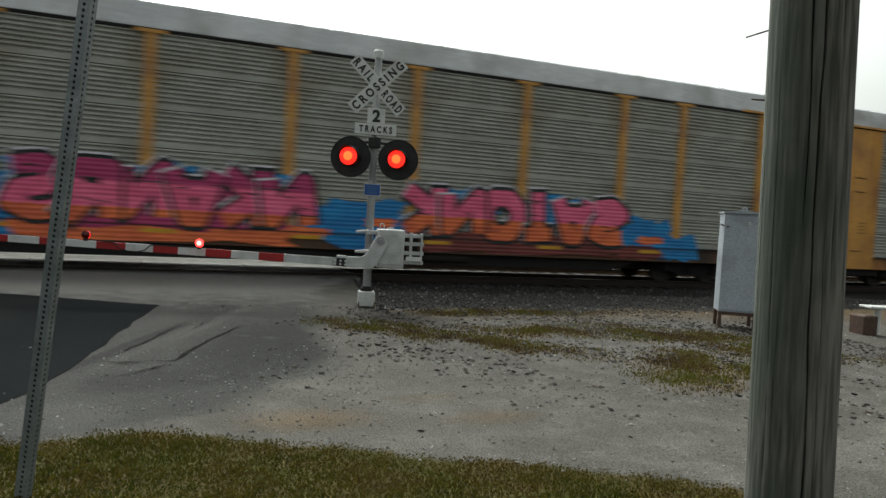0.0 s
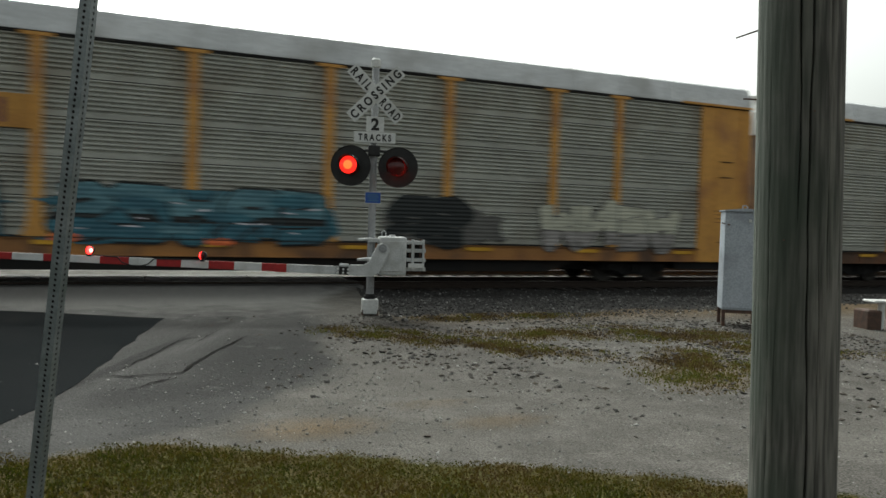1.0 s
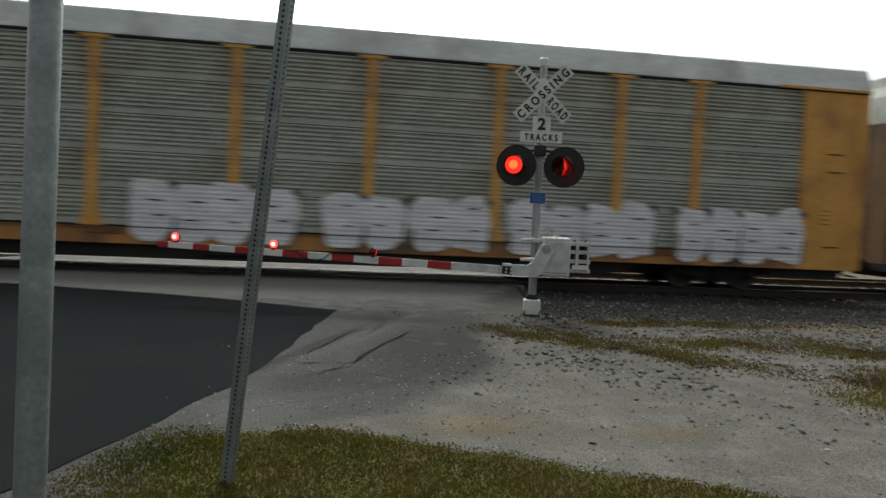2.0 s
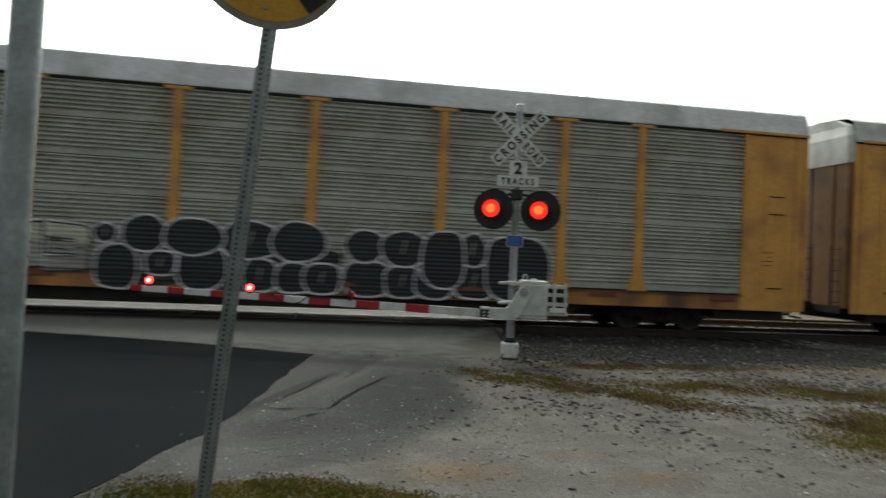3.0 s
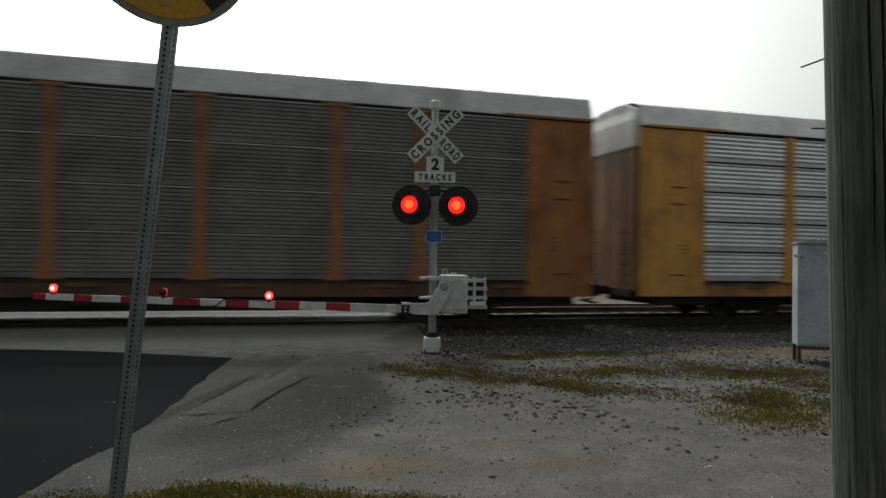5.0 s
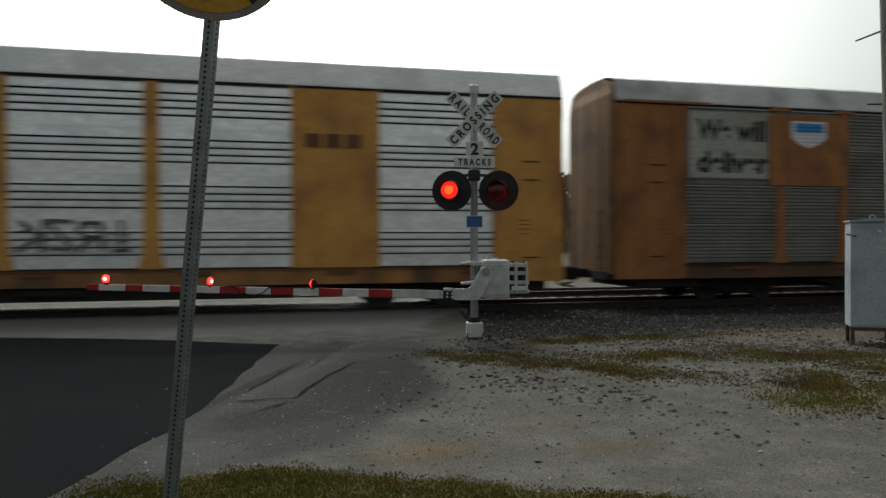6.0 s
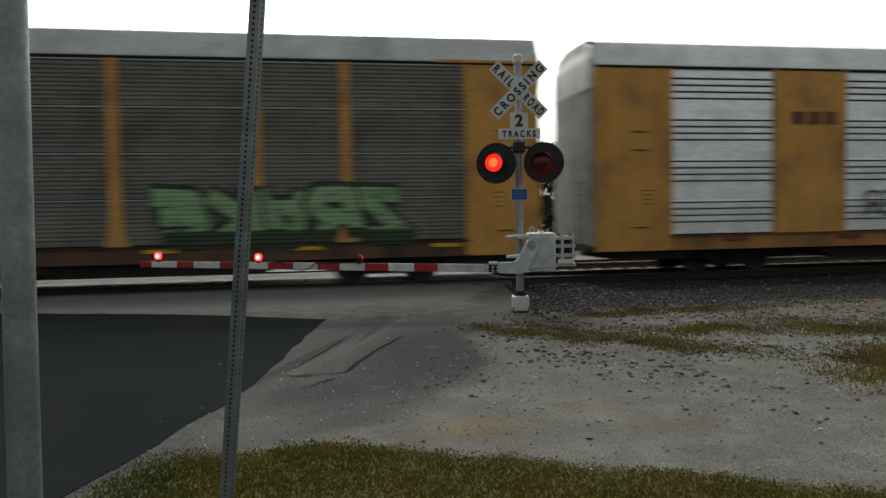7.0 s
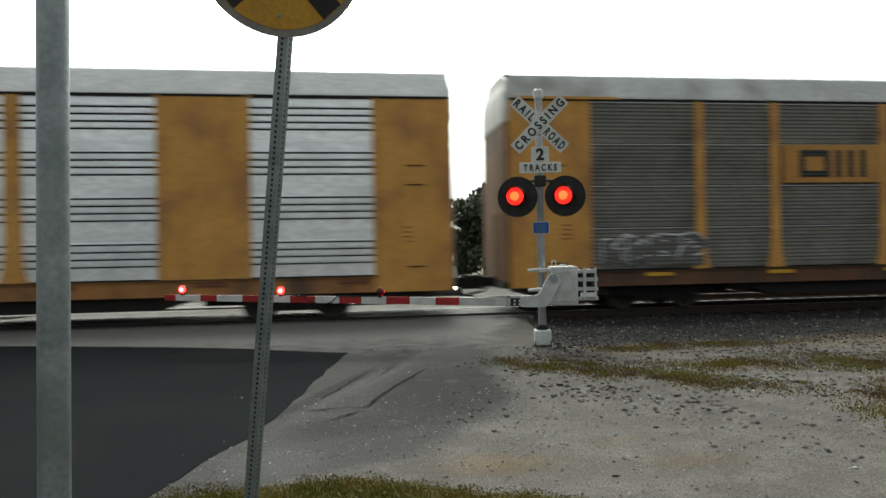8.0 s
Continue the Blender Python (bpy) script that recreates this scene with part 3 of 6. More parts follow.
def sheet(name, outline, lift, material, label, category, step=0.3, wob=0.0, rim_lift=0.0012):
    """A thin slab that follows the ground, from an outline with a ragged edge."""
    pts = []
    for (x0, y0), (x1, y1) in zip(outline, outline[1:] + outline[:1]):
        k = max(1, int(math.hypot(x1 - x0, y1 - y0) / step))
        for i in range(k):
            x, y = x0 + (x1 - x0) * i / k, y0 + (y1 - y0) * i / k
            pts.append((x + wob * noise.noise((x * 3, y * 3, 7.7)), y + wob * noise.noise((x * 3, y * 3, 2.7))))
    bm = bmesh.new()
    f = bm.faces.new([bm.verts.new((x, y, 0)) for x, y in pts])
    x0, x1 = min(p[0] for p in pts), max(p[0] for p in pts)
    y0, y1 = min(p[1] for p in pts), max(p[1] for p in pts)
    for ax, lo, hi in ((0, x0, x1), (1, y0, y1)):
        v = lo + 0.4
        while v < hi:
            co, no = ((v, 0, 0), (1, 0, 0)) if ax == 0 else ((0, v, 0), (0, 1, 0))
            bmesh.ops.bisect_plane(bm, geom=bm.verts[:] + bm.edges[:] + bm.faces[:], plane_co=co, plane_no=no)
            v += 0.4
    rim = {v for v in bm.verts if v.is_boundary}
    ex = bmesh.ops.extrude_face_region(bm, geom=bm.faces[:])
    low = [g for g in ex["geom"] if isinstance(g, bmesh.types.BMVert)]
    lows = set(low)
    for v in bm.verts:
        v.co.z = ground_height(v.co.x, v.co.y) + (-0.04 if v in lows else (rim_lift if v in rim else lift))
    ob = new(name, mesh_of(name, bm, material))
    return tagged(ob, label, category, kind="structure")


def ribbon(pts, width, lift, material, name, parent, label=""):
    """A narrow jagged strip that lies on the ground."""
    fine = []
    for a, b in zip(pts, pts[1:]):
        k = max(2, int(math.dist(a, b) / 0.06))
        fine += [(a[0] + (b[0] - a[0]) * i / k, a[1] + (b[1] - a[1]) * i / k) for i in range(k)]
    fine.append(pts[-1])
    bm = bmesh.new()
    last = None
    for i, (x, y) in enumerate(fine):
        a, b = fine[max(0, i - 1)], fine[min(len(fine) - 1, i + 1)]
        d = Vector((b[0] - a[0], b[1] - a[1])).normalized()
        j = 0.03 * noise.noise((x * 9, y * 9, 0.5))
        w = width * (0.25 + 0.9 * abs(noise.noise((x * 6, y * 6, 5.5)) + 0.35)) * min(1, i / 4, (len(fine) - 1 - i) / 4) + 0.002
        x, y = x - d.y * j, y + d.x * j
        z = ground_height(x, y) + lift
        pair = (bm.verts.new((x - d.y * w, y + d.x * w, z)), bm.verts.new((x + d.y * w, y - d.x * w, z)))
        if last:
            bm.faces.new((last[0], last[1], pair[1], pair[0]))
        last = pair
    return part(name, bm, material, parent, label)


build_ground()
apron = sheet("pavement", [(0.85, 6.05), (0.1, 4.2), (-0.6, 2.7), (-1.15, 0.6), (-1.45, -0.9), (-1.65, -2.2), (-1.8, -3.3), (-2.3, -4.35), (-3.0, -5.0), (-3.5, -5.3), (-3.85, -5.5),
                           (-4.15, -5.95), (-4.4, -6.5), (-4.75, -7.4), (-5.1, -10.5), (-9.5, -38.0), (-19.5, -38.0), (-13.6, -10.5), (-11.2, 6.05)], 0.003, M_GROUND, "old pale grey cracked asphalt apron before the rails", "pavement", wob=0.05)
apron_cover = apron.data.attributes.new("cover", "FLOAT_COLOR", "POINT")
apron_cover.data.foreach_set("color", [c for v in apron.data.vertices for c in (0.0, 0.0, 0.0, 1.0)])
road = sheet("road", [(-2.98, -0.02), (-3.16, -1.1), (-3.34, -2.2), (-3.55, -3.64), (-3.77, -4.72), (-4.0, -5.3), (-4.2, -5.95), (-4.5, -6.75), (-4.85, -7.7), (-5.25, -10.4), (-9.8, -37.5), (-18.9, -37.5),
                      (-13.2, -10.4), (-11.7, 3.75), (-7.3, 1.98), (-4.9, 1.02)], 0.011, M_ASPHALT, "newer dark asphalt road surface laid over the apron", "road", wob=0.05, rim_lift=0.0075)
far_road = sheet("road", [(1.0, 13.2), (2.6, 24.0), (9.5, 70.0), (2.0, 70.0), (-6.5, 24.0), (-9.0, 13.2)], 0.012, M_APRON, "grey asphalt road going on beyond the tracks", "road", step=1.0)
CRACKS = [[(-3.5, -3.72), (-3.27, -3.78), (-3.06, -3.75), (-2.79, -3.74), (-2.66, -3.3), (-2.52, -2.91), (-2.25, -2.3), (-1.99, -1.75)], [(-3.35, -3.55), (-3.06, -2.78), (-2.7, -1.7)], [(-3.2, -4.3), (-2.95, -4.0), (-2.7, -3.95)], [(-2.6, -2.1), (-2.3, -1.2)], [(-2.5, 0.9), (-2.2, 1.3), (-1.9, 1.35)],
          [(-6.6, 4.0), (-6.1, 4.2)], [(-1.75, -1.2), (-1.5, -1.35)], [(-2.7, -0.1), (-2.3, 0.1)]]
for i, c in enumerate(CRACKS):
    ribbon(c, 0.022 if i in (0, 2) else 0.009, 0.0135, M_TAR, "crack", apron, "open jagged crack")


# ---- grass, gravel, ballast ----
def blades(name, place, count, hmin, hmax, material, label, seed, width=0.006):
    rng = random.Random(seed)
    vs, fs = [], []
    made = tries = 0
    while made < count and tries < count * 12:
        tries += 1
        p = place(rng)
        if p is None:
            continue
        x, y, k = p
        z = ground_height(x, y) - 0.004
        h = rng.uniform(hmin, hmax) * k
        a, ln = rng.uniform(0, 6.28), rng.uniform(0.1, 0.9) * h
        w = width * rng.uniform(0.6, 1.3)
        dx, dy = math.cos(a), math.sin(a)
        b = rng.uniform(0, 6.28)
        ox, oy = ln * math.cos(b), ln * math.sin(b)
        i = len(vs)
        vs += [(x - dx * w, y - dy * w, z), (x + dx * w, y + dy * w, z), (x + ox * 0.4 + dx * w * 0.7, y + oy * 0.4 + dy * w * 0.7, z + h * 0.6),
               (x + ox * 0.4 - dx * w * 0.7, y + oy * 0.4 - dy * w * 0.7, z + h * 0.6), (x + ox, y + oy, z + h)]
        fs += [(i, i + 1, i + 2, i + 3), (i + 3, i + 2, i + 4)]
        made += 1
    me = bpy.data.meshes.new(name)
    me.from_pydata(vs, [], fs)
    me.materials.append(material)
    return tagged(new(name, me), label, "grass", kind="stuff")


def verge_spot(rng):
    x, y = rng.uniform(-4.8, 2.2), -5.4 - 4.6 * rng.random() ** 1.25
    v = on_verge(x, y)
    if v < -0.10 or (v < 0.1 and rng.random() > 0.35 + 3 * (v + 0.1)):
        return None
    return x, y, 0.55 + 0.45 * min(1, max(0, v + 0.1) * 3) + 0.35 * noise.noise((x * 3, y * 3, 8.8))


def weed_spot(rng):
    x, y = rng.uniform(-1.8, 8.2), rng.uniform(-6.0, 0.3)
    v = weed_amount(x, y)
    if v < 0.10 or rng.random() > v * 1.5:
        return None
    return x, y, 0.4 + 0.7 * min(1.0, v)


blades("verge_grass", verge_spot, 120000, 0.008, 0.028, M_GRASS, "short patchy green and brown mown verge grass", 1)
blades("weeds", weed_spot, 42000, 0.010, 0.05, M_WEED, "low sparse brownish weeds growing in the gravel", 2, 0.008)

OCTA = np.array([(1, 0, 0), (-1, 0, 0), (0, 1, 0), (0, -1, 0), (0, 0, 1), (0, 0, -1)], float)
OCTF = [(0, 2, 4), (2, 1, 4), (1, 3, 4), (3, 0, 4), (2, 0, 5), (1, 2, 5), (3, 1, 5), (0, 3, 5)]


def stones(name, place, count, rmin, rmax, flat, material, label, category, seed, power=2.0):
    rng = random.Random(seed)
    vs, fs = [], []
    made = tries = 0
    while made < count and tries < count * 12:
        tries += 1
        p = place(rng)
        if p is None:
            continue
        x, y, k = p
        r = (rmin + (rmax - rmin) * rng.random() ** power) * k
        turn = Euler((rng.uniform(-0.5, 0.5), rng.uniform(-0.5, 0.5), rng.uniform(0, 6.28))).to_matrix()
        sc = (rng.uniform(0.7, 1.3), rng.uniform(0.6, 1.0), flat * rng.uniform(0.7, 1.2))
        z = ground_height(x, y) + r * flat * 0.35
        i = len(vs)
        for o in OCTA:
            q = turn @ Vector((o[0] * sc[0] * r * rng.uniform(0.8, 1.15), o[1] * sc[1] * r * rng.uniform(0.8, 1.15), o[2] * sc[2] * r))
            vs.append((x + q.x, y + q.y, z + q.z))
        fs += [tuple(i + v for v in f) for f in OCTF]
        made += 1
    me = bpy.data.meshes.new(name)
    me.from_pydata(vs, [], fs)
    me.materials.append(material)
    return tagged(new(name, me), label, category, kind="stuff")


def ballast_spot(rng):
    x, y = -0.6 + 15.6 * rng.random() ** 1.3, rng.uniform(-1.1, 6.5)
    if right_of_road(x, y) < 0.3 or rng.random() > smooth01(-1.2, 0.5, y - 0.07 * max(0, x - 1)):
        return None
    return x, y, 1.0


def lot_spot(rng):
    x, y = rng.uniform(-3.4, 8.0), -8.0 + 8.2 * rng.random() ** 0.8
    if on_verge(x, y) > 0.1 or (x < -1.2 and y > -3.2):
        return None
    return x, y, 1.0


def chip_spot(rng):
    x, y = rng.uniform(-2.2, 6.5), rng.uniform(-6.6, 0.2)
    if on_verge(x, y) > 0 or (x < -1.0 and rng.random() < 0.8) or (y < -4.6 and rng.random() < 0.8):
        return None
    if noise.noise((x * 0.9, y * 0.9, 6.6)) + 0.35 * smooth01(0, 3, x) < rng.uniform(-0.25, 0.45):
        return None
    return x, y, 1.0


def apron_spot(rng):
    x, y = rng.uniform(-4.3, -1.0), rng.uniform(-5.8, 1.0)
    if rng.random() > smooth01(-2.5, -5.2, y) + 0.08:
        return None
    return x, y, 1.0


stones("ballast", ballast_spot, 11000, 0.018, 0.045, 0.75, M_BALLAST, "dark grey crushed stone ballast beside the track", "ballast", 3)
stones("gravel", lot_spot, 7000, 0.006, 0.022, 0.6, M_PEBBLE, "small pale limestone pebbles over the lot", "gravel", 4, 3.0)
stones("litter", chip_spot, 6500, 0.008, 0.048, 0.35, M_CHIP, "dark dead leaves and bark chips on gravel", "litter", 5, 2.0)
stones("gravel", apron_spot, 600, 0.006, 0.02, 0.6, M_PEBBLE, "loose pale grit along the asphalt edge", "gravel", 6, 3.0)

# ---- tracks and the crossing surface ----
RAIL_PROFILE = [(-0.075, 0), (0.075, 0), (0.075, 0.012), (0.012, 0.03), (0.012, 0.125), (0.036, 0.14), (0.036, 0.172), (0.028, 0.18), (-0.028, 0.18), (-0.036, 0.172), (-0.036, 0.14), (-0.012, 0.125), (-0.012, 0.03), (-0.075, 0.012)]


def build_track(y, label):
    track = thing("railway_track", label, "railway track", kind="structure")
    for s in (-0.755, 0.755):
        bm = bmesh.new()
        a = [bm.verts.new((-150, y + s + p, RAIL_Z - 0.18 + q)) for p, q in RAIL_PROFILE]
        b = [bm.verts.new((150, y + s + p, RAIL_Z - 0.18 + q)) for p, q in RAIL_PROFILE]
        bm.faces.new(a[::-1])
        bm.faces.new(b)
        for i in range(len(a)):
            bm.faces.new((a[i], a[(i + 1) % len(a)], b[(i + 1) % len(a)], b[i]))
        part("rail", bm, M_RAILWEB, track, "rusty steel rail")
        bm = bmesh.new()
        box(bm, -150, 150, y + s - 0.026, y + s + 0.026, RAIL_Z + 0.0005, RAIL_Z + 0.003)
        part("rail_head", bm, M_RAIL, track, "polished running surface")
    bm = bmesh.new()
    bevelled_box(bm, -0.115, 0.115, y - 1.3, y + 1.3, RAIL_Z - 0.36, RAIL_Z - 0.185, 0.012, 1)
    me = mesh_of("tie", bm, M_TIE)
    for i in range(-28, 100):
        x = i * 0.55
        if -13.5 < x < 2.2:
            continue
        part("tie", me, M_TIE, track, at=pose(x, 0, 0, 0, 0, 0.6 * math.sin(i * 7.1)))
    return track


near_track = build_track(TRACK_Y, "railway track with wooden ties under the train")
far_track = build_track(FAR_TRACK_Y, "second railway track behind the train")


def build_crossing(y):
    """Concrete panels between and beside the rails, where the road crosses."""
    ob = thing("crossing_surface", "pale worn concrete crossing panels set between rails", "level crossing", kind="structure")
    for lo, hi in ((y - 0.66, y + 0.66), (y + 0.86, y + 1.45)):
        bm = bmesh.new()
        bevelled_box(bm, 0.01, 2.42, lo, hi, RAIL_Z - 0.22, RAIL_Z - 0.004, 0.012, 1)
        me = mesh_of("crossing_panel", bm, M_CONC)
        for i in range(6):
            part("crossing_panel", me, M_CONC, ob, at=pose(-13.2 + 2.44 * i, 0, 0))
    bm = bmesh.new()
    box(bm, -13.2, 1.5, y - 1.32, y - 0.84, RAIL_Z - 0.2, RAIL_Z - 0.05)
    part("field_panel", bm, M_APRON, ob, "worn asphalt strip against the rail")
    bm = bmesh.new()
    box(bm, -13.2, 1.5, y - 0.84, y - 0.795, RAIL_Z - 0.2, RAIL_Z - 0.07)
    part("flange_filler", bm, M_RUBBER, ob, "black rubber strip")
    return ob


build_crossing(TRACK_Y)
build_crossing(FAR_TRACK_Y)


# ---- the crossing signal with its gate ----
BLINK = 0.6154
TURN = 11.0


def lamp_head(parent, x, z, yaw, first):
    """A round black background with a hooded red lamp; the reflector inside turns."""
    at = pose(x, -0.22, z, 0, 0, yaw)
    bm = bmesh.new()
    revolve(bm, [(0.0, 0.0), (0.29, 0.0), (0.305, -0.012), (0.305, 0.012), (0.29, 0.02), (0.0, 0.02)], 40)
    back = part("background_disc", bm, M_BLACK, parent, "round matt black target disc", True, at)
    bm = bmesh.new()
    revolve(bm, [(0.0, 0.03), (0.10, 0.03), (0.15, 0.10), (0.11, 0.18), (0.0, 0.20)], 24)
    part("lamp_housing", bm, M_BLACK, back, "", True)
    bm = bmesh.new()
    seg = 18
    for i in range(seg):
        a0, a1 = math.radians(200 - 220 * i / seg), math.radians(200 - 220 * (i + 1) / seg)
        q = []
        for a, r in ((a0, 0.152), (a1, 0.152)):
            cut = 0.05 + 0.22 * max(0.0, math.sin(a)) ** 0.7
            q.append((Vector((r * math.cos(a), -0.015, r * math.sin(a))), Vector((r * 1.04 * math.cos(a), -0.015 - cut, r * 1.04 * math.sin(a) - 0.02))))
        for k in (1.0, 1.025):
            bm.faces.new([bm.verts.new((v.x * k, v.y, v.z * k)) for v in (q[0][0], q[1][0], q[1][1], q[0][1])])
    part("visor", bm, M_BLACK, back, "black hood over the lamp")
    bm = bmesh.new()
    revolve(bm, [(0.0, -0.016), (0.138, -0.016), (0.143, -0.013)], 32)
    part("lens_ring", bm, M_LENS_OFF, back, "dark red lens", True)
    drum = new("reflector")
    drum.parent = back
    drum.matrix_basis = pose(0, -0.16, 0)
    bm = bmesh.new()
    revolve(bm, [(0.0, -0.030), (0.07, -0.027), (0.115, -0.014), (0.130, -0.002), (0.0, -0.002)], 28)
    part("lit_face", bm, M_LENS_ON, drum, "glowing red lamp face", True)
    bm = bmesh.new()
    revolve(bm, [(0.0, -0.040), (0.030, -0.037), (0.066, -0.031), (0.0, -0.027)], 24)
    part("bulb", bm, M_CORE_ON, drum, "bright orange bulb", True)
    bm = bmesh.new()
    revolve(bm, [(0.0, 0.002), (0.130, 0.002), (0.115, 0.012), (0.0, 0.02)], 28)
    part("dark_face", bm, M_LENS_OFF, drum, "unlit dark red lamp face", True)
    return drum


def crossbuck(parent, z, s=1.0):
    """Two crossed white blades with black lettering."""
    for name, turn, words in (("blade_back", 45, ("RAIL", "ROAD")), ("blade_front", -45, ("CROSSING",))):
        y = -0.125 if name == "blade_back" else -0.135
        m = pose(0, y, z) @ pose(0, 0, 0, 0, turn, 0)
        bm = bmesh.new()
        bevelled_box(bm, -0.53 * s, 0.53 * s, -0.003, 0.003, -0.098 * s, 0.098 * s, 0.002, 1)
        blade = part(name, bm, M_WHITE, parent, "white blade with black letters", at=m)
        if len(words) == 2:
            for w, cx in zip(words, (-0.315, 0.315)):
                part("lettering", text_mesh(" ".join(w), 0.172 * s, M_BLACK, 0.0012, 0.37 * s), M_BLACK, blade, "black letters", at=pose(cx * s, -0.0045, 0))
        else:
            part("lettering", text_mesh(" ".join(words[0]), 0.172 * s, M_BLACK, 0.0012, 0.99 * s), M_BLACK, blade, "black letters", at=pose(0, -0.0045, 0))


def mast_with_signs(label, m, gate=True):
    sig = thing("crossing_signal", label, "crossing signal", m)
    bm = bmesh.new()
    tube(bm, (0, 0, 0.02), (0, 0, 3.78), 0.062, 0.055, 24)
    part("mast", bm, M_ALU, sig, "grey aluminium pole", True)
    bm = bmesh.new()
    revolve(bm, [(0.0, 3.78), (0.055, 3.78), (0.078, 3.80), (0.078, 3.90), (0.05, 3.93), (0.0, 3.94)], 20, "Z")
    part("mast_cap", bm, M_ALU_BASE, sig, "pale cast cap", True)
    bm = bmesh.new()
    bevelled_box(bm, -0.125, 0.125, -0.125, 0.125, 0.02, 0.25, 0.02, 2)
    part("base", bm, M_ALU_BASE, sig, "pale cast junction box base")
    bm = bmesh.new()
    tube(bm, (0, 0, 0.251), (0, 0, 0.30), 0.098, 0.090, 20)
    tube(bm, (0, 0, 0.30), (0, 0, 0.325), 0.078, 0.070, 20)
    part("base_collar", bm, M_UNDER, sig, "dark iron collar", True)
    for bx in (-0.15, 0.15):
        for by in (-0.15, 0.15):
            bm = bmesh.new()
            tube(bm, (bx * 0.75, by * 0.75, -0.04), (bx * 0.75, by * 0.75, 0.09), 0.014, 0.014, 8)
            part("anchor_bolt", bm, M_RUSTLEG, sig)
    crossbuck(sig, 3.37)
    bm = bmesh.new()
    bevelled_box(bm, -0.135, 0.135, -0.131, -0.125, 2.80, 3.03, 0.003, 1)
    pl = part("count_plate", bm, M_WHITE, sig, "white plate with a black 2")
    part("lettering", text_mesh("2", 0.24, M_BLACK, 0.0012), M_BLACK, pl, "black numeral", at=pose(0, -0.1335, 2.915))
    bm = bmesh.new()
    bevelled_box(bm, -0.315, 0.315, -0.131, -0.125, 2.635, 2.795, 0.003, 1)
    pl = part("tracks_plate", bm, M_WHITE, sig, "white plate lettered in black")
    part("lettering", text_mesh("T R A C K S", 0.135, M_BLACK, 0.0012, 0.50), M_BLACK, pl, "black letters", at=pose(0, -0.1335, 2.715))
    for z in (3.37, 2.9, 2.72):
        bm = bmesh.new()
        box(bm, -0.07, 0.07, -0.125, 0.0, z - 0.02, z + 0.02)
        part("bracket", bm, M_ALU, sig)
    bm = bmesh.new()
    path_tube(bm, [(-0.37, -0.10, 2.32), (-0.30, -0.08, 2.50), (0, -0.07, 2.53), (0.30, -0.08, 2.50), (0.37, -0.10, 2.32)], 0.024, 10)
    bevelled_box(bm, -0.09, 0.09, -0.12, 0.09, 2.44, 2.60, 0.015, 2)
    part("cross_arm", bm, M_BLACK, sig, "dark lamp cross arm")
    drums = [lamp_head(sig, -0.356, 2.27, -16, 0), lamp_head(sig, 0.356, 2.27, -16, 1)]
    bm = bmesh.new()
    bevelled_box(bm, -0.125, 0.125, -0.082, -0.076, 1.715, 1.895, 0.004, 1)
    pl = part("notice_plate", bm, M_WHITE, sig, "small blue notice plate with white edge")
    bm = bmesh.new()
    box(bm, -0.117, 0.117, -0.0845, -0.0825, 1.723, 1.887)
    part("notice_face", bm, M_BLUE, pl, "blue face")
    bm = bmesh.new()
    for z, w in ((1.85, 0.07), (1.82, 0.085), (1.79, 0.06), (1.76, 0.08)):
        box(bm, -w, w, -0.086, -0.0847, z - 0.005, z + 0.005)
    part("notice_lines", bm, M_PAINT["paleteal"], pl)
    return sig, drums


signal, signal_drums = mast_with_signs("grey crossing signal mast with crossbuck, red lamps and gate", pose(0, 0, 0, 0, 0, -TURN))

# gate mechanism beside the mast
bm = bmesh.new()
bevelled_box(bm, 0.10, 0.50, -0.42, 0.05, 0.64, 1.22, 0.03, 3)
housing = part("gate_housing", bm, M_MECH, signal, "grey cast gate motor housing", True)
bm = bmesh.new()
bevelled_box(bm, 0.12, 0.46, -0.435, -0.415, 0.70, 1.16, 0.008, 1)
part("housing_door", bm, M_MECH, housing)
bm = bmesh.new()
tube(bm, (0.3, -0.2, 1.22), (0.3, -0.2, 1.25), 0.06, 0.04, 14)
path_tube(bm, [(0.14, -0.2, 1.23), (0.14, -0.2, 1.29), (0.17, -0.2, 1.31), (0.20, -0.2, 1.29), (0.20, -0.2, 1.23)], 0.008, 6)
part("lifting_eye", bm, M_MECH, housing)
bm = bmesh.new()
arm_pts = [(0.20, 1.10), (0.13, 1.13), (0.06, 1.10), (0.02, 1.02), (-0.07, 0.84), (-0.14, 0.80), (-0.34, 0.80), (-0.36, 0.77), (-0.36, 0.655), (-0.33, 0.64), (-0.02, 0.63), (0.06, 0.67), (0.11, 0.75), (0.24, 1.02)]
prism(bm, arm_pts, -0.52, -0.455)
part("gate_crank", bm, M_MECH, signal, "curved grey crank arm of the gate")
bm = bmesh.new()
tube(bm, (0.13, -0.40, 1.05), (0.13, -0.545, 1.05), 0.062, 0.062, 24)
tube(bm, (0.13, -0.545, 1.05), (0.13, -0.56, 1.05), 0.035, 0.03, 16)
part("pivot_hub", bm, M_ALU, signal, "round steel hub", True)
for z in (0.74, 0.88, 1.02, 1.14):
    bm = bmesh.new()
    bevelled_box(bm, 0.50, 0.80 - 0.02 * (z > 1.1), -0.36, -0.02, z - 0.028, z + 0.028, 0.006, 1)
    part("counterweight", bm, M_MECH, signal, "stacked grey counterweight plate")
for x, w in ((0.60, 0.022), (0.76, 0.016)):
    bm = bmesh.new()
    bevelled_box(bm, x - w, x + w, -0.385, -0.36, 0.72, 1.19, 0.005, 1)
    part("counterweight_strap", bm, M_MECH, signal, "upright grey strap")
bm = bmesh.new()
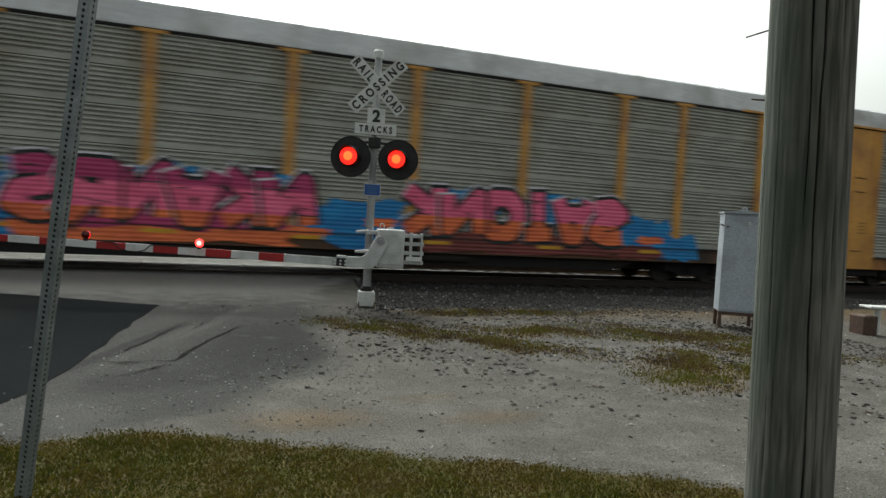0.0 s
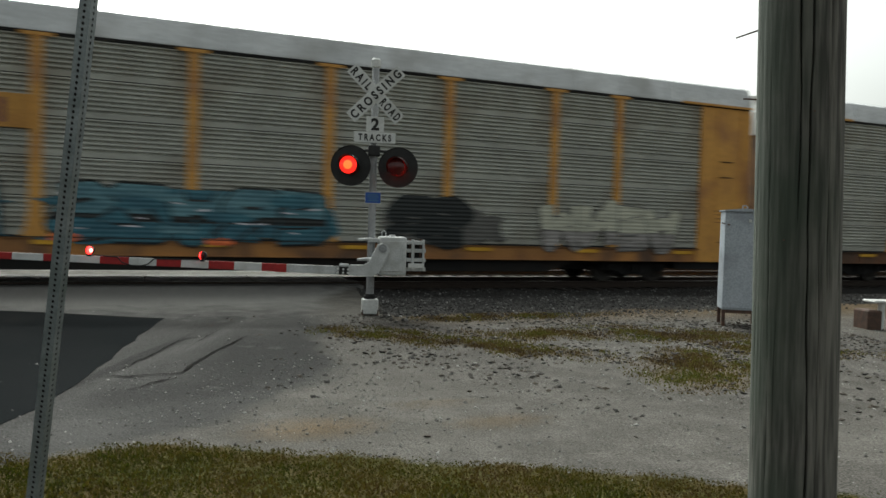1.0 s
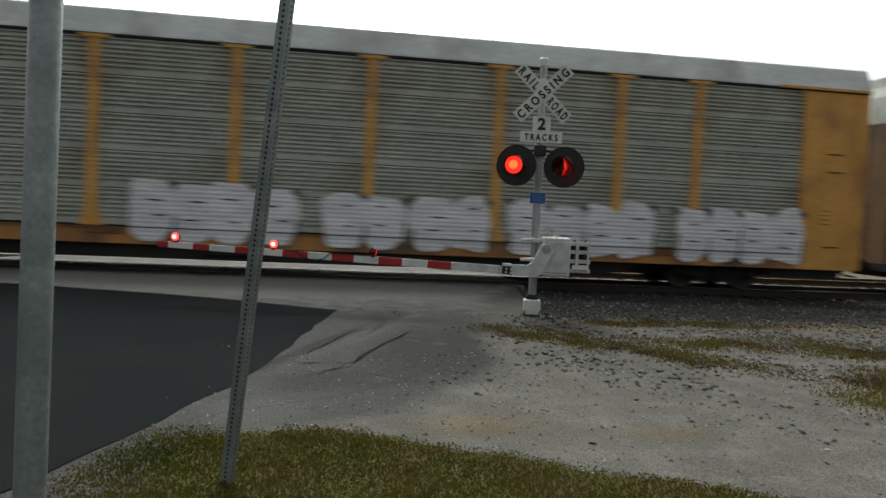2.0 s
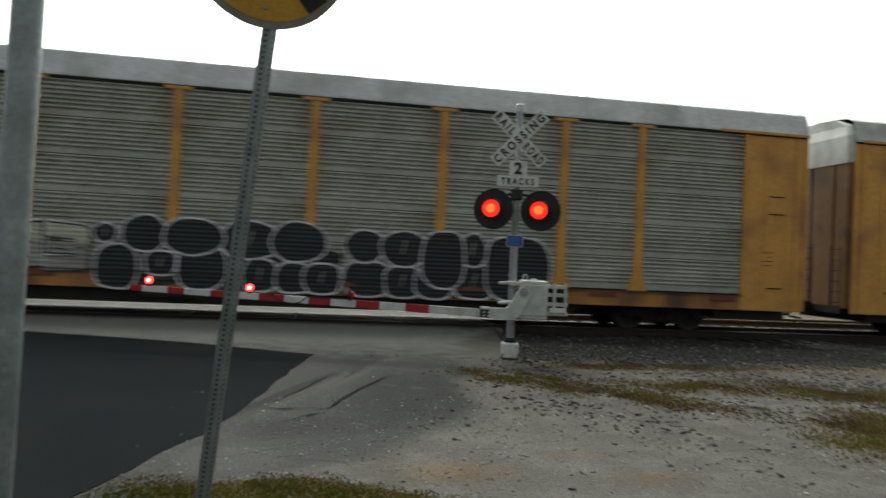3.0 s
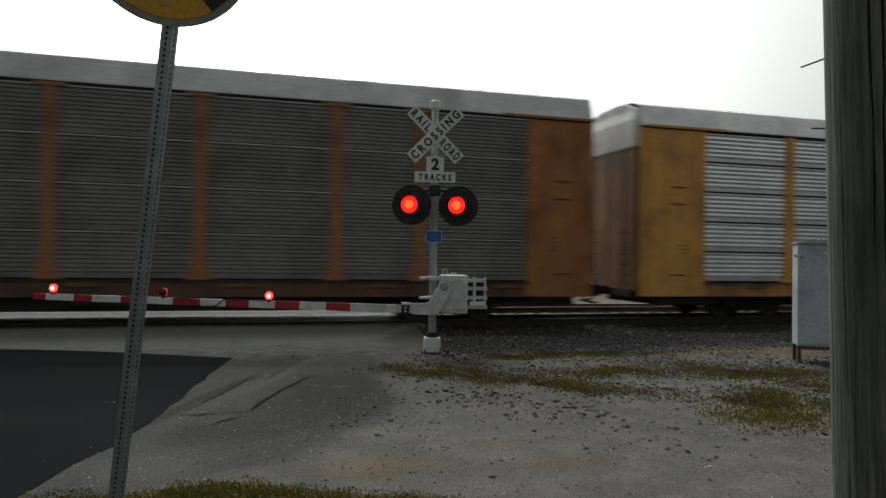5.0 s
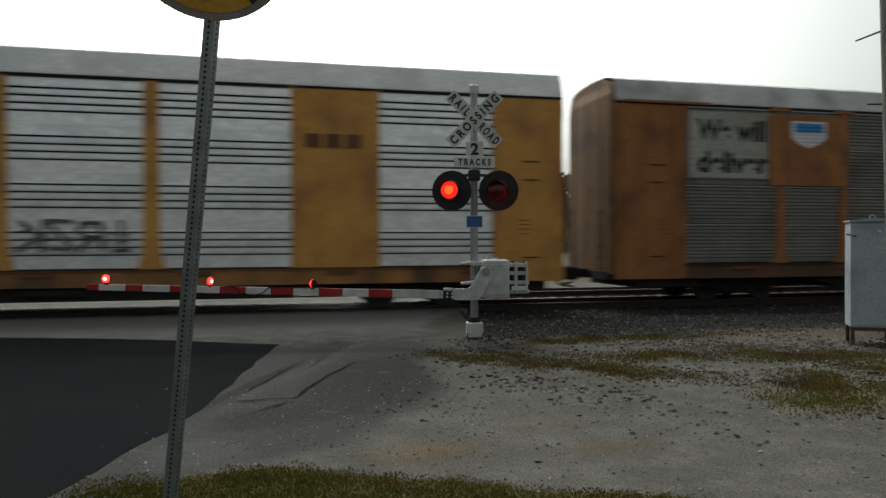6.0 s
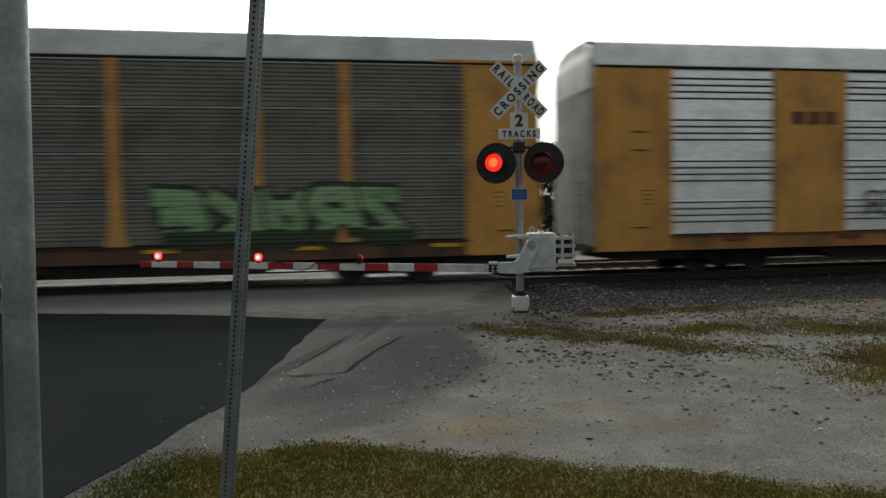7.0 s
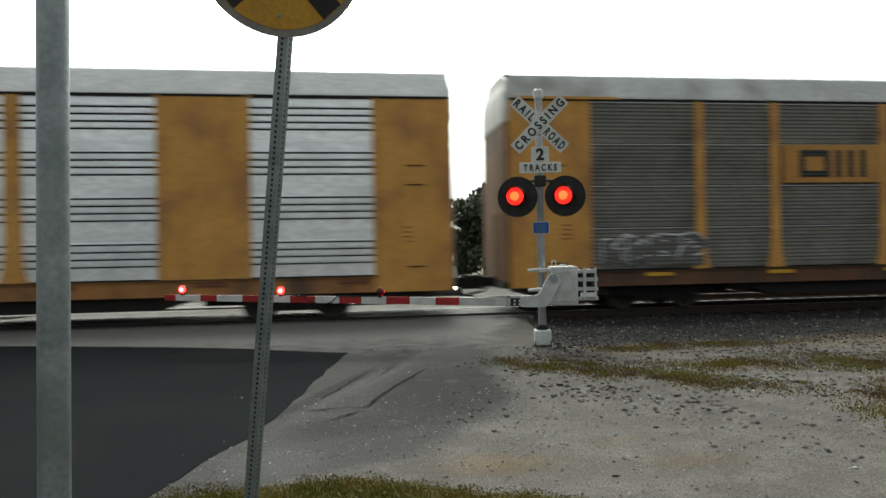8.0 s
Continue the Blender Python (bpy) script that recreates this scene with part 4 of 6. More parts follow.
bevelled_box(bm, 0.53, 0.77, -0.40, -0.386, 0.76, 0.83, 0.004, 1)
part("maker_plate", bm, M_ALU_BASE, signal, "small pale plate")
bm = bmesh.new()
box(bm, 0.52, 0.78, -0.30, -0.10, 0.70, 1.17)
part("counterweight_core", bm, M_UNDER, signal)
bm = bmesh.new()
tube(bm, (0.56, -0.33, 0.69), (0.56, -0.33, 1.20), 0.014, 0.014, 8)
tube(bm, (0.72, -0.33, 0.69), (0.72, -0.33, 1.20), 0.014, 0.014, 8)
part("counterweight_bolts", bm, M_RUSTLEG, signal)
for z in (0.86, 1.16):
    bm = bmesh.new()
    tube(bm, (-0.22, -0.18, z), (-0.02, -0.18, z + 0.012), 0.02, 0.03, 12)
    bevelled_box(bm, -0.06, 0.12, -0.24, -0.05, z - 0.03, z + 0.03, 0.008, 1)
    part("mounting_clamp", bm, M_MECH, signal)

# gate arm: tapering beam with red and white stripes, three lamps and a cable
arm = new("gate_arm")
arm.parent = signal
arm.matrix_basis = pose(0, -0.49, 0) @ pose(0, 0, 0.70, 0, 1.55, 0)
tagged(arm, "long lowered red and white gate arm")


def arm_piece(x0, x1, material, name, label=""):
    def hh(x):
        return 0.062 - 0.0035 * abs(x)
    bm = bmesh.new()
    a = [(x0, -hh(x0)), (x1, -hh(x1)), (x1, hh(x1)), (x0, hh(x0))]
    prism(bm, [(x, z) for x, z in a], -0.022, 0.022)
    return part(name, bm, material, arm, label)


arm_piece(-0.56, -0.30, M_BLACK, "arm_coupling", "dark clamp that holds the arm")
for x in (-0.52, -0.44, -0.37):
    bm = bmesh.new()
    tube(bm, (x, -0.023, 0.02), (x, -0.04, 0.02), 0.016, 0.016, 8)
    tube(bm, (x, -0.023, -0.03), (x, -0.04, -0.03), 0.016, 0.016, 8)
    part("coupling_bolt", bm, M_ALU_BASE, arm)
bm = bmesh.new()
bevelled_box(bm, -0.50, -0.36, -0.03, 0.03, 0.058, 0.10, 0.008, 1)
part("coupling_bracket", bm, M_MECH, arm)
arm_piece(-1.25, -0.50, M_MECH, "arm_sleeve", "grey metal sleeve")
edge = 1.25
widths = [0.35, 0.38, 0.35, 0.37, 0.33, 0.36, 0.38, 0.42, 0.30, 0.39, 0.25, 0.38, 0.17]
for i, w in enumerate(widths):
    arm_piece(-(edge + w), -edge, M_REDTAPE if i % 2 == 0 else M_WHITE, "stripe", "red stripe" if i % 2 == 0 else "white stripe")
    edge += w
ARM_TIP = edge
bm = bmesh.new()
path_tube(bm, [(-2.46, -0.02, 0.06), (-3.06, -0.03, 0.05), (-3.14, -0.03, -0.03), (-3.24, -0.035, -0.06), (-3.36, -0.035, -0.055), (-3.48, -0.035, -0.02), (-3.54, -0.03, 0.05), (-3.86, -0.02, 0.065)], 0.008, 6)
part("arm_cable", bm, M_BLACK, arm, "black lamp cable")
arm_drums = []
ARM_LAMPS = (-5.41, -3.91, -2.42)
for x in ARM_LAMPS:
    bm = bmesh.new()
    bevelled_box(bm, x - 0.03, x + 0.03, -0.03, 0.03, 0.04, 0.075, 0.006, 1)
    holder = part("lamp_bracket", bm, M_BLACK, arm)
    bm = bmesh.new()
    tube(bm, (x, 0.04, 0.125), (x, -0.01, 0.125), 0.058, 0.058, 18)
    part("arm_lamp_case", bm, M_BLACK, arm, "small round lamp case", True)
    drum = new("arm_lamp")
    drum.parent = arm
    drum.matrix_basis = pose(x, -0.02, 0.125)
    bm = bmesh.new()
    revolve(bm, [(0.0, -0.03), (0.036, -0.026), (0.057, -0.004), (0.0, -0.003)], 18)
    part("lit_face", bm, M_SMALL_ON, drum, "glowing red lamp", True)
    bm = bmesh.new()
    revolve(bm, [(0.0, -0.040), (0.03, -0.033), (0.0, -0.027)], 14)
    part("bulb", bm, M_SMALL_CORE, drum, "", True)
    bm = bmesh.new()
    revolve(bm, [(0.0, 0.003), (0.057, 0.004), (0.03, 0.016), (0.0, 0.02)], 18)
    part("dark_face", bm, M_LENS_OFF, drum, "unlit red lamp", True)
    arm_drums.append(drum)

# the twin signal on the other side of the tracks, seen between cars
far_signal, far_drums = mast_with_signs("grey crossing signal mast beyond the tracks, seen from behind", pose(-4.1, 14.6, -0.32, 0, 0, -TURN))


# ---- posts and poles by the camera ----
def perforated_post(label):
    """Square steel sign post punched with holes on all four sides."""
    base, top = Vector((-3.50, -6.75, 0.0)), Vector((-3.235, -7.14, 2.50))
    up = (top - base).normalized()
    post = thing("sign_post", label, "sign post", Matrix.Translation(base + Vector((0, 0, ground_height(base.x, base.y) - 0.02))) @ up.to_track_quat("Z", "Y").to_matrix().to_4x4() @ pose(0, 0, 0, 0, 0, -58))
    h, pitch, hole = 0.0270, 0.0254, 0.0076
    length = (top - base).length + 0.62
    cells = int(length / pitch)
    for side in range(4):
        bm = bmesh.new()
        turn = Matrix.Rotation(side * math.pi / 2, 3, "Z")
        for i in range(cells):
            z0, z1 = i * pitch, (i + 1) * pitch
            zc = (z0 + z1) / 2
            rim = [(hole * math.cos(math.pi * (2 * k + 1) / 8), zc + hole * math.sin(math.pi * (2 * k + 1) / 8)) for k in range(8)]
            out = [(h, (zc + z1) / 2), (hole, z1), (-hole, z1), (-h, (zc + z1) / 2), (-h, (zc + z0) / 2), (-hole, z0), (hole, z0), (h, (zc + z0) / 2)]
            rv = [bm.verts.new(turn @ Vector((x, -h, z))) for x, z in rim]
            ri = [bm.verts.new(turn @ Vector((x, -h + 0.003, z))) for x, z in rim]
            ov = [bm.verts.new(turn @ Vector((x, -h, z))) for x, z in out]
            corner = [bm.verts.new(turn @ Vector((x, -h, z))) for x, z in ((h, z1), (-h, z1), (-h, z0), (h, z0))]
            for k in range(8):
                j = (k + 1) % 8
                bm.faces.new((rv[k], rv[j], ov[j], ov[k]))
                bm.faces.new((rv[j], rv[k], ri[k], ri[j]))
            for c, (a, b) in zip(corner, ((0, 1), (2, 3), (4, 5), (6, 7))):
                bm.faces.new((ov[a], c, ov[b]))
        bmesh.ops.remove_doubles(bm, verts=bm.verts[:], dist=0.0002)
        part("post_wall", bm, M_GALV, post, "galvanised steel face with punched holes")
    # added dark core, so the holes show the tube's unlit inside
    bm = bmesh.new()
    box(bm, -h + 0.004, h - 0.004, -h + 0.004, h - 0.004, 0.0, length - 0.01)
    part("dark_core", bm, M_UNDER, post, "added dark core for the unlit inside of the post")
    return post, up, top


sign_post, post_up, sign_foot = perforated_post("leaning galvanised square steel post with punched holes")


def round_sign():
    """Round yellow railroad advance warning sign, black cross and border."""
    R = 0.384
    c = sign_foot + post_up * R * 0.97 + Vector((-0.042, -0.045, 0.0))
    sign = thing("warning_sign", "round yellow warning sign with black cross, on post", "road sign", Matrix.Translation(c) @ pose(0, 0, 0, 8, 1, 14))
    bm = bmesh.new()
    revolve(bm, [(0.0, -0.002), (R, -0.002), (R, 0.002), (0.0, 0.002)], 64)
    part("sign_plate", bm, M_SIGNEDGE, sign, "grey weathered sign edge")
    bm = bmesh.new()
    revolve(bm, [(0.0, -0.0045), (R - 0.035, -0.0045), (R - 0.035, -0.0025)], 64)
    part("yellow_face", bm, M_YELLOW, sign, "faded yellow face")
    for k in (45, -45):
        bm = bmesh.new()
        box(bm, -R + 0.04, R - 0.04, -0.0065 - 0.001 * (k > 0), -0.005, -0.055, 0.055)
        part("cross_bar", bm, M_BLACK, sign, "black bar", at=pose(0, 0, 0, 0, k, 0))
    for s in (-1, 1):
        part("lettering", text_mesh("R", 0.22, M_BLACK, 0.001), M_BLACK, sign, "black letter R", at=pose(s * 0.2, -0.0065, 0))
    for z in (-0.29, 0.29):
        bm = bmesh.new()
        tube(bm, (0, -0.012, z), (0, -0.006, z), 0.009, 0.009, 8)
        part("bolt", bm, M_GALV, sign)
    return sign


round_sign()

pipe = thing("pipe_post", "smooth grey galvanised steel pipe post", "post", pose(-3.489, -9.227, ground_height(-3.51, -9.227) - 0.03) @ pose(0, 0, 0, -0.3, 0.59, 0))
bm = bmesh.new()
revolve(bm, [(0.0, 0.0), (0.0262, 0.0), (0.0262, 2.9), (0.022, 2.915), (0.0, 2.92)], 32, "Z")
part("pipe", bm, M_GALV, pipe, "", True)


def utility_pole():
    base = Vector((-0.777, -8.678, ground_height(-0.756, -8.678) - 0.05))
    top = Vector((-0.777 - 0.0115 * 9, -8.678 + 0.0221 * 9, 9.0))
    q = (top - base).to_track_quat("Z", "Y").to_matrix().to_4x4()
    pole = thing("utility_pole", "weathered grey wooden utility pole with long drying cracks", "utility pole", Matrix.Translation(base) @ q)
    bm = bmesh.new()
    length = (top - base).length
    zs = list(np.arange(0, 3.4, 0.028)) + list(np.arange(3.4, length, 0.4)) + [length]
    inv = q.to_3x3().inverted()
    to_cam = inv @ Vector((-2.93 + 0.756, -10.55 + 8.678, 0))
    a_cam = math.atan2(to_cam.y, to_cam.x)
    checks = [(0.28, 0.0, 9.0, 0.05, 0.035, 1.0), (0.02, 1.45, 3.2, 0.03, 0.026, 2.0), (0.52, 0.2, 1.5, 0.012, 0.014, 3.0), (-0.62, 0.1, 2.0, 0.010, 0.014, 4.0), (0.75, 1.2, 2.6, 0.010, 0.016, 5.0), (1.2, 0.0, 3.0, 0.012, 0.016, 6.0),
              (-1.1, 0.6, 2.4, 0.010, 0.016, 7.0), (2.5, 0.0, 5.0, 0.02, 0.02, 8.0), (-0.40, 0.3, 1.2, 0.008, 0.012, 9.0), (0.32, 1.6, 2.5, 0.008, 0.012, 10.0)]
    angles = sorted([a_cam + v for v in np.arange(-1.35, 1.35, 0.0105)] + [a_cam + 1.35 + (2 * math.pi - 2.7) * i / 50 for i in range(50)])
    seg = len(angles)
    rings = []
    for z in zs:
        ring = []
        r0 = 0.1435 - 0.0012 * (z - 1.5)
        for a in angles:
            r = r0 * (1 + 0.012 * noise.noise((math.cos(a) * 1.5, math.sin(a) * 1.5, z * 0.5)) + 0.008 * noise.noise((math.cos(a) * 9, math.sin(a) * 9, z * 0.7)))
            for off, lo, hi, dep, wid, sd in checks:
                if lo < z < hi:
                    mid = a_cam + off + 0.10 * noise.noise((z * 0.9, sd, 0.2)) + 0.03 * noise.noise((z * 5, sd, 1.2))
                    d = abs((mid - a + math.pi) % (2 * math.pi) - math.pi)
                    fade = min(1.0, (z - lo) * 5 + (lo == 0), (hi - z) * 5)
                    wv = wid * (0.7 + 0.8 * noise.noise((z * 2.5, sd, 7.0)))
                    if d < wv:
                        r -= dep * fade * (1 - d / wv)
            ring.append(bm.verts.new((r * math.cos(a), r * math.sin(a), z)))
        rings.append(ring)
    for a, b in zip(rings, rings[1:]):
        for i in range(seg):
            bm.faces.new((a[i], a[(i + 1) % seg], b[(i + 1) % seg], b[i]))
    bm.faces.new(rings[-1])
    bm.faces.new(rings[0][::-1])
    me = mesh_of("pole_shaft", bm, M_POLE)
    me.shade_smooth()
    part("pole_shaft", me, M_POLE, pole, "grey-green weathered round timber")
    # short wires and nails that stick out of the pole
    for z, da, ln, dz in ((2.19, 1.50, 0.075, -0.022), (1.935, 1.50, 0.045, 0.006), (1.42, 0.25, 0.006, 0.0), (1.86, -0.35, 0.006, 0.0)):
        a = a_cam - da
        bm = bmesh.new()
        tube(bm, (0.135 * math.cos(a), 0.135 * math.sin(a), z), ((0.142 + ln) * math.cos(a), (0.142 + ln) * math.sin(a), z + dz), 0.0035, 0.003, 6)
        part("nail", bm, M_RUSTLEG, pole, "thin rusty nail")
    return pole


utility_pole()


# ---- signal cabinet and the low white stand ----
def cabinet():
    cab = thing("signal_cabinet", "tall grey steel railway signal cabinet on short legs", "cabinet", pose(5.49, -1.88, ground_height(5.49, -1.88), 0, 0, -33))
    w, d, z0, z1 = 0.285, 0.22, 0.25, 1.78
    bm = bmesh.new()
    bevelled_box(bm, -w, w, -d, d, z0, z1, 0.012, 2)
    body = part("body", bm, M_CABINET, cab, "grey painted steel case")
    bm = bmesh.new()
    prism(bm, [(-w - 0.02, z1), (w + 0.02, z1), (w + 0.02, z1 + 0.02), (0, z1 + 0.05), (-w - 0.02, z1 + 0.02)], -d - 0.03, d + 0.02)
    part("lid", bm, M_CABINET, cab, "overhanging cabinet roof")
    bm = bmesh.new()
    bevelled_box(bm, -w + 0.015, w - 0.015, -d - 0.014, -d - 0.001, z0 + 0.03, z1 - 0.04, 0.005, 1)
    door = part("door", bm, M_CABINET, cab, "closed grey door")
    for z in (1.62, 1.02, 0.42):
        bm = bmesh.new()
        tube(bm, (w - 0.02, -d - 0.02, z - 0.04), (w - 0.02, -d - 0.02, z + 0.04), 0.011, 0.011, 8)
        part("hinge", bm, M_GALV, door, "steel hinge")
    bm = bmesh.new()
    bevelled_box(bm, 0.05, 0.09, -d - 0.035, -d - 0.012, 1.61, 1.66, 0.006, 1)
    part("padlock", bm, M_WHITE, door, "bright padlock")
    bm = bmesh.new()
    path_tube(bm, [(-0.02, -0.1, z1 + 0.03), (-0.02, -0.1, z1 + 0.09), (0.02, -0.1, z1 + 0.10), (0.05, -0.1, z1 + 0.08), (0.05, -0.1, z1 + 0.03)], 0.009, 6)
    part("lifting_eye", bm, M_CABINET, cab)
    bm = bmesh.new()
    path_tube(bm, [(-w - 0.05, -0.2, 1.60), (-w + 0.02, -0.2, 1.58), (-w + 0.06, -0.265, 1.57)], 0.012, 6)
    part("latch", bm, M_RUSTLEG, cab, "dark latch bar")
    for x in (-w + 0.03, w - 0.03):
        for y in (-d + 0.03, d - 0.03):
            bm = bmesh.new()
            bevelled_box(bm, x - 0.025, x + 0.025, y - 0.025, y + 0.025, -0.03, z0 + 0.01, 0.004, 1)
            part("leg", bm, M_RUSTLEG, cab, "rusty steel leg")
    bm = bmesh.new()
    box(bm, -w, w, -d + 0.01, -d + 0.03, z0 - 0.05, z0 + 0.002)
    part("leg_rail", bm, M_RUSTLEG, cab)
    bm = bmesh.new()
    tube(bm, (w + 0.02, -0.12, -0.03), (w + 0.02, -0.12, z0 + 0.03), 0.035, 0.035, 14)
    part("conduit", bm, M_WHITE, cab, "white cable conduit", True)
    return cab


cabinet()

stand = thing("pipe_stand", "low white plank on white pipe legs, in gravel", "stand", pose(7.75, -2.9, ground_height(7.75, -2.9), 0, 0, -14))
bm = bmesh.new()
bevelled_box(bm, -0.55, 0.75, -0.14, 0.14, 0.42, 0.455, 0.008, 1)
part("top_plank", bm, M_WHITE, stand, "white painted plank")
for x in (-0.32, 0.52):
    bm = bmesh.new()
    tube(bm, (x - 0.03, 0, -0.03), (x, 0, 0.42), 0.055, 0.05, 18)
    part("leg", bm, M_WHITE, stand, "white pipe leg", True)
bm = bmesh.new()
bevelled_box(bm, -0.62, -0.38, -0.10, 0.24, -0.02, 0.30, 0.02, 1)
part("side_block", bm, M_RUSTLEG, stand, "brown timber block")

# ---- train ----
PITCH = 29.81
POSTS = [4.4, 6.4, 9.4, 12.4, 15.4, 18.4, 21.4, 23.4]
SIDE = 1.48
cache = {}


def kept(key, make):
    if key not in cache:
        cache[key] = make()
    return cache[key]


def corrugated(w, z0, z1, style):
    """A corrugated side panel w wide, its outer ridges at y = 0 and valleys behind."""
    bm = bmesh.new()
    prof = []
    if style == "grey":
        rib, sheets, gap = 0.098, 5, 0.018
    elif style == "dark":
        rib, sheets, gap = 0.092, 4, 0.02
    elif style == "silver":
        rib, sheets, gap = 0.118, 5, 0.05
    else:
        rib, sheets, gap = 0.163, 4, 0.004
    sh = (z1 - z0) / sheets
    for s in range(sheets):
        a, b = z0 + s * sh + gap / 2, z0 + (s + 1) * sh - gap / 2
        if style == "band":
            # flat sheet with four drip-edged ribs: a long upward slope over a short lip
            prof += [(a, 0.06), (a + 0.001, 0.05)]
            for zc in sorted(b - 0.215 - i * rib for i in range(4)):
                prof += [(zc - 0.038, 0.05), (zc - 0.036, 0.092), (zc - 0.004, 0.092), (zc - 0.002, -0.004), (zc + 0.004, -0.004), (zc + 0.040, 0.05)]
            prof += [(b - 0.001, 0.05), (b, 0.06)]
            continue
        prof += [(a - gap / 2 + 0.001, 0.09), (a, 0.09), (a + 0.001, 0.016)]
        k = int((b - a - 0.05) / rib)
        for zc in sorted(b - 0.06 - i * rib for i in range(k)):
            if style == "dark":
                prof += [(zc - 0.034, 0.012), (zc - 0.008, 0.034), (zc + 0.006, 0.034), (zc + 0.022, 0.008), (zc + 0.032, 0.008)]
            elif style == "silver":
                prof += [(zc - 0.030, 0.002), (zc - 0.012, 0.058), (zc + 0.018, 0.062), (zc + 0.034, 0.0), (zc + 0.046, 0.0)]
            else:
                prof += [(zc - 0.040, 0.010), (zc - 0.008, 0.055), (zc + 0.004, 0.055), (zc + 0.026, 0.0), (zc + 0.040, 0.0)]
        prof += [(b - 0.030, -0.004), (b - 0.001, -0.004), (b, 0.09)] if style == "dark" else [(b - 0.001, 0.016), (b, 0.09)]
    prof.append((z1, 0.09))
    last = None
    for z, y in prof:
        row = (bm.verts.new((-w / 2, y, z)), bm.verts.new((w / 2, y, z)))
        if last:
            f = bm.faces.new((last[0], last[1], row[1], row[0]))
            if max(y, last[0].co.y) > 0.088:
                f.material_index = 1  # shade in the seams and under each lip, put into the colour
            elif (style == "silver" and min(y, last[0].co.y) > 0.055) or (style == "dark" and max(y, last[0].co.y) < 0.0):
                f.material_index = 2  # shade painted into silver valleys; caught light painted on dark sheets' lips
        last = row
    box(bm, -w / 2, w / 2, 0.095, 0.11, z0, z1)
    me = bpy.data.meshes.new("side_panel")
    bmesh.ops.recalc_face_normals(bm, faces=bm.faces[:])
    bm.to_mesh(me)
    bm.free()
    return me


def post_mesh(style):
    """Upright side post, flared at the foot, with a cap plate at the top."""
    bm = bmesh.new()
    if style == "tee":
        pts = [(-0.26, 0.98), (0.26, 0.98), (0.17, 1.25), (0.125, 1.5), (0.11, 2.2), (0.105, 5.08), (-0.105, 5.08), (-0.11, 2.2), (-0.125, 1.5), (-0.17, 1.25)]
        prism(bm, pts, -0.03, 0.05)
        box(bm, -0.30, 0.30, -0.045, 0.05, 5.06, 5.13)
    elif style == "wide":
        pts = [(-0.30, 0.98), (0.30, 0.98), (0.21, 1.3), (0.165, 1.7), (0.15, 5.1), (-0.15, 5.1), (-0.165, 1.7), (-0.21, 1.3)]
        prism(bm, pts, -0.03, 0.05)
    else:
        pts = [(-0.24, 0.98), (0.24, 0.98), (0.16, 1.3), (0.12, 1.7), (0.11, 5.1), (-0.11, 5.1), (-0.12, 1.7), (-0.16, 1.3)]
        prism(bm, pts, -0.03, 0.05)
        for z in (1.9, 2.75, 3.6, 4.4):
            box(bm, -0.06, 0.06, -0.045, -0.028, z - 0.05, z + 0.05)
    return bm


def box_mesh(name, dims, material):
    q = bmesh.new()
    box(q, *dims)
    return mesh_of(name, q, material)


def roof_mesh(x0, x1):
    """Cross-section with upright fascia, curved shoulders and a low crown; seams along it."""
    bm = bmesh.new()
    half = [(1.50, 5.16), (1.50, 5.21), (1.475, 5.25), (1.44, 5.50), (1.33, 5.73), (1.12, 5.82), (0.7, 5.88), (0.0, 5.91)]
    sec = [(-y, z) for y, z in half] + [(y, z) for y, z in half[-2::-1]]
    xs, x = [], x0
    n_seg = 19
    for i in range(n_seg):
        a, b = x0 + (x1 - x0) * i / n_seg, x0 + (x1 - x0) * (i + 1) / n_seg
        xs += [(a, 0.0), (b - 0.05, 0.0), (b - 0.045, 0.012), (b - 0.005, 0.012)]
    xs.append((x1, 0.0))
    last = None
    for x, up in xs:
        row = [bm.verts.new((x, y * (1 + up * 0.6), z + up)) for y, z in sec]
        if last:
            for i in range(len(sec) - 1):
                bm.faces.new((last[i], last[i + 1], row[i + 1], row[i]))
        last = row
    return bm


def end_wall_mesh(side):
    """The closed end doors: folded panels that round the corners."""
    bm = bmesh.new()
    pts = [(-1.46, 0.0), (-1.43, 0.08), (-1.32, 0.13), (-0.9, 0.14), (-0.86, 0.10), (-0.80, 0.14), (-0.3, 0.15), (-0.02, 0.15), (0.02, 0.11), (0.06, 0.15), (0.3, 0.15), (0.80, 0.14), (0.86, 0.10), (0.9, 0.14), (1.32, 0.13), (1.43, 0.08), (1.46, 0.0)]
    rows = []
    for z, k in ((0.75, 1.0), (4.95, 1.0), (5.35, 0.97), (5.62, 0.90), (5.86, 0.5)):
        rows.append([bm.verts.new((side * x * (1.0 if z < 5.6 else 0.6), y * k, z)) for y, x in pts])
    for a, b in zip(rows, rows[1:]):
        for i in range(len(pts) - 1):
            bm.faces.new((a[i], a[i + 1], b[i + 1], b[i]))
    return bm


def wheel_mesh():
    bm = bmesh.new()
    revolve(bm, [(0.0, -0.05), (0.10, -0.07), (0.13, -0.05), (0.32, -0.03), (0.345, -0.07), (0.42, -0.07), (0.425, 0.03), (0.45, 0.045), (0.45, 0.07), (0.34, 0.07), (0.32, 0.02), (0.10, 0.04), (0.0, 0.05)], 28)
    return bm


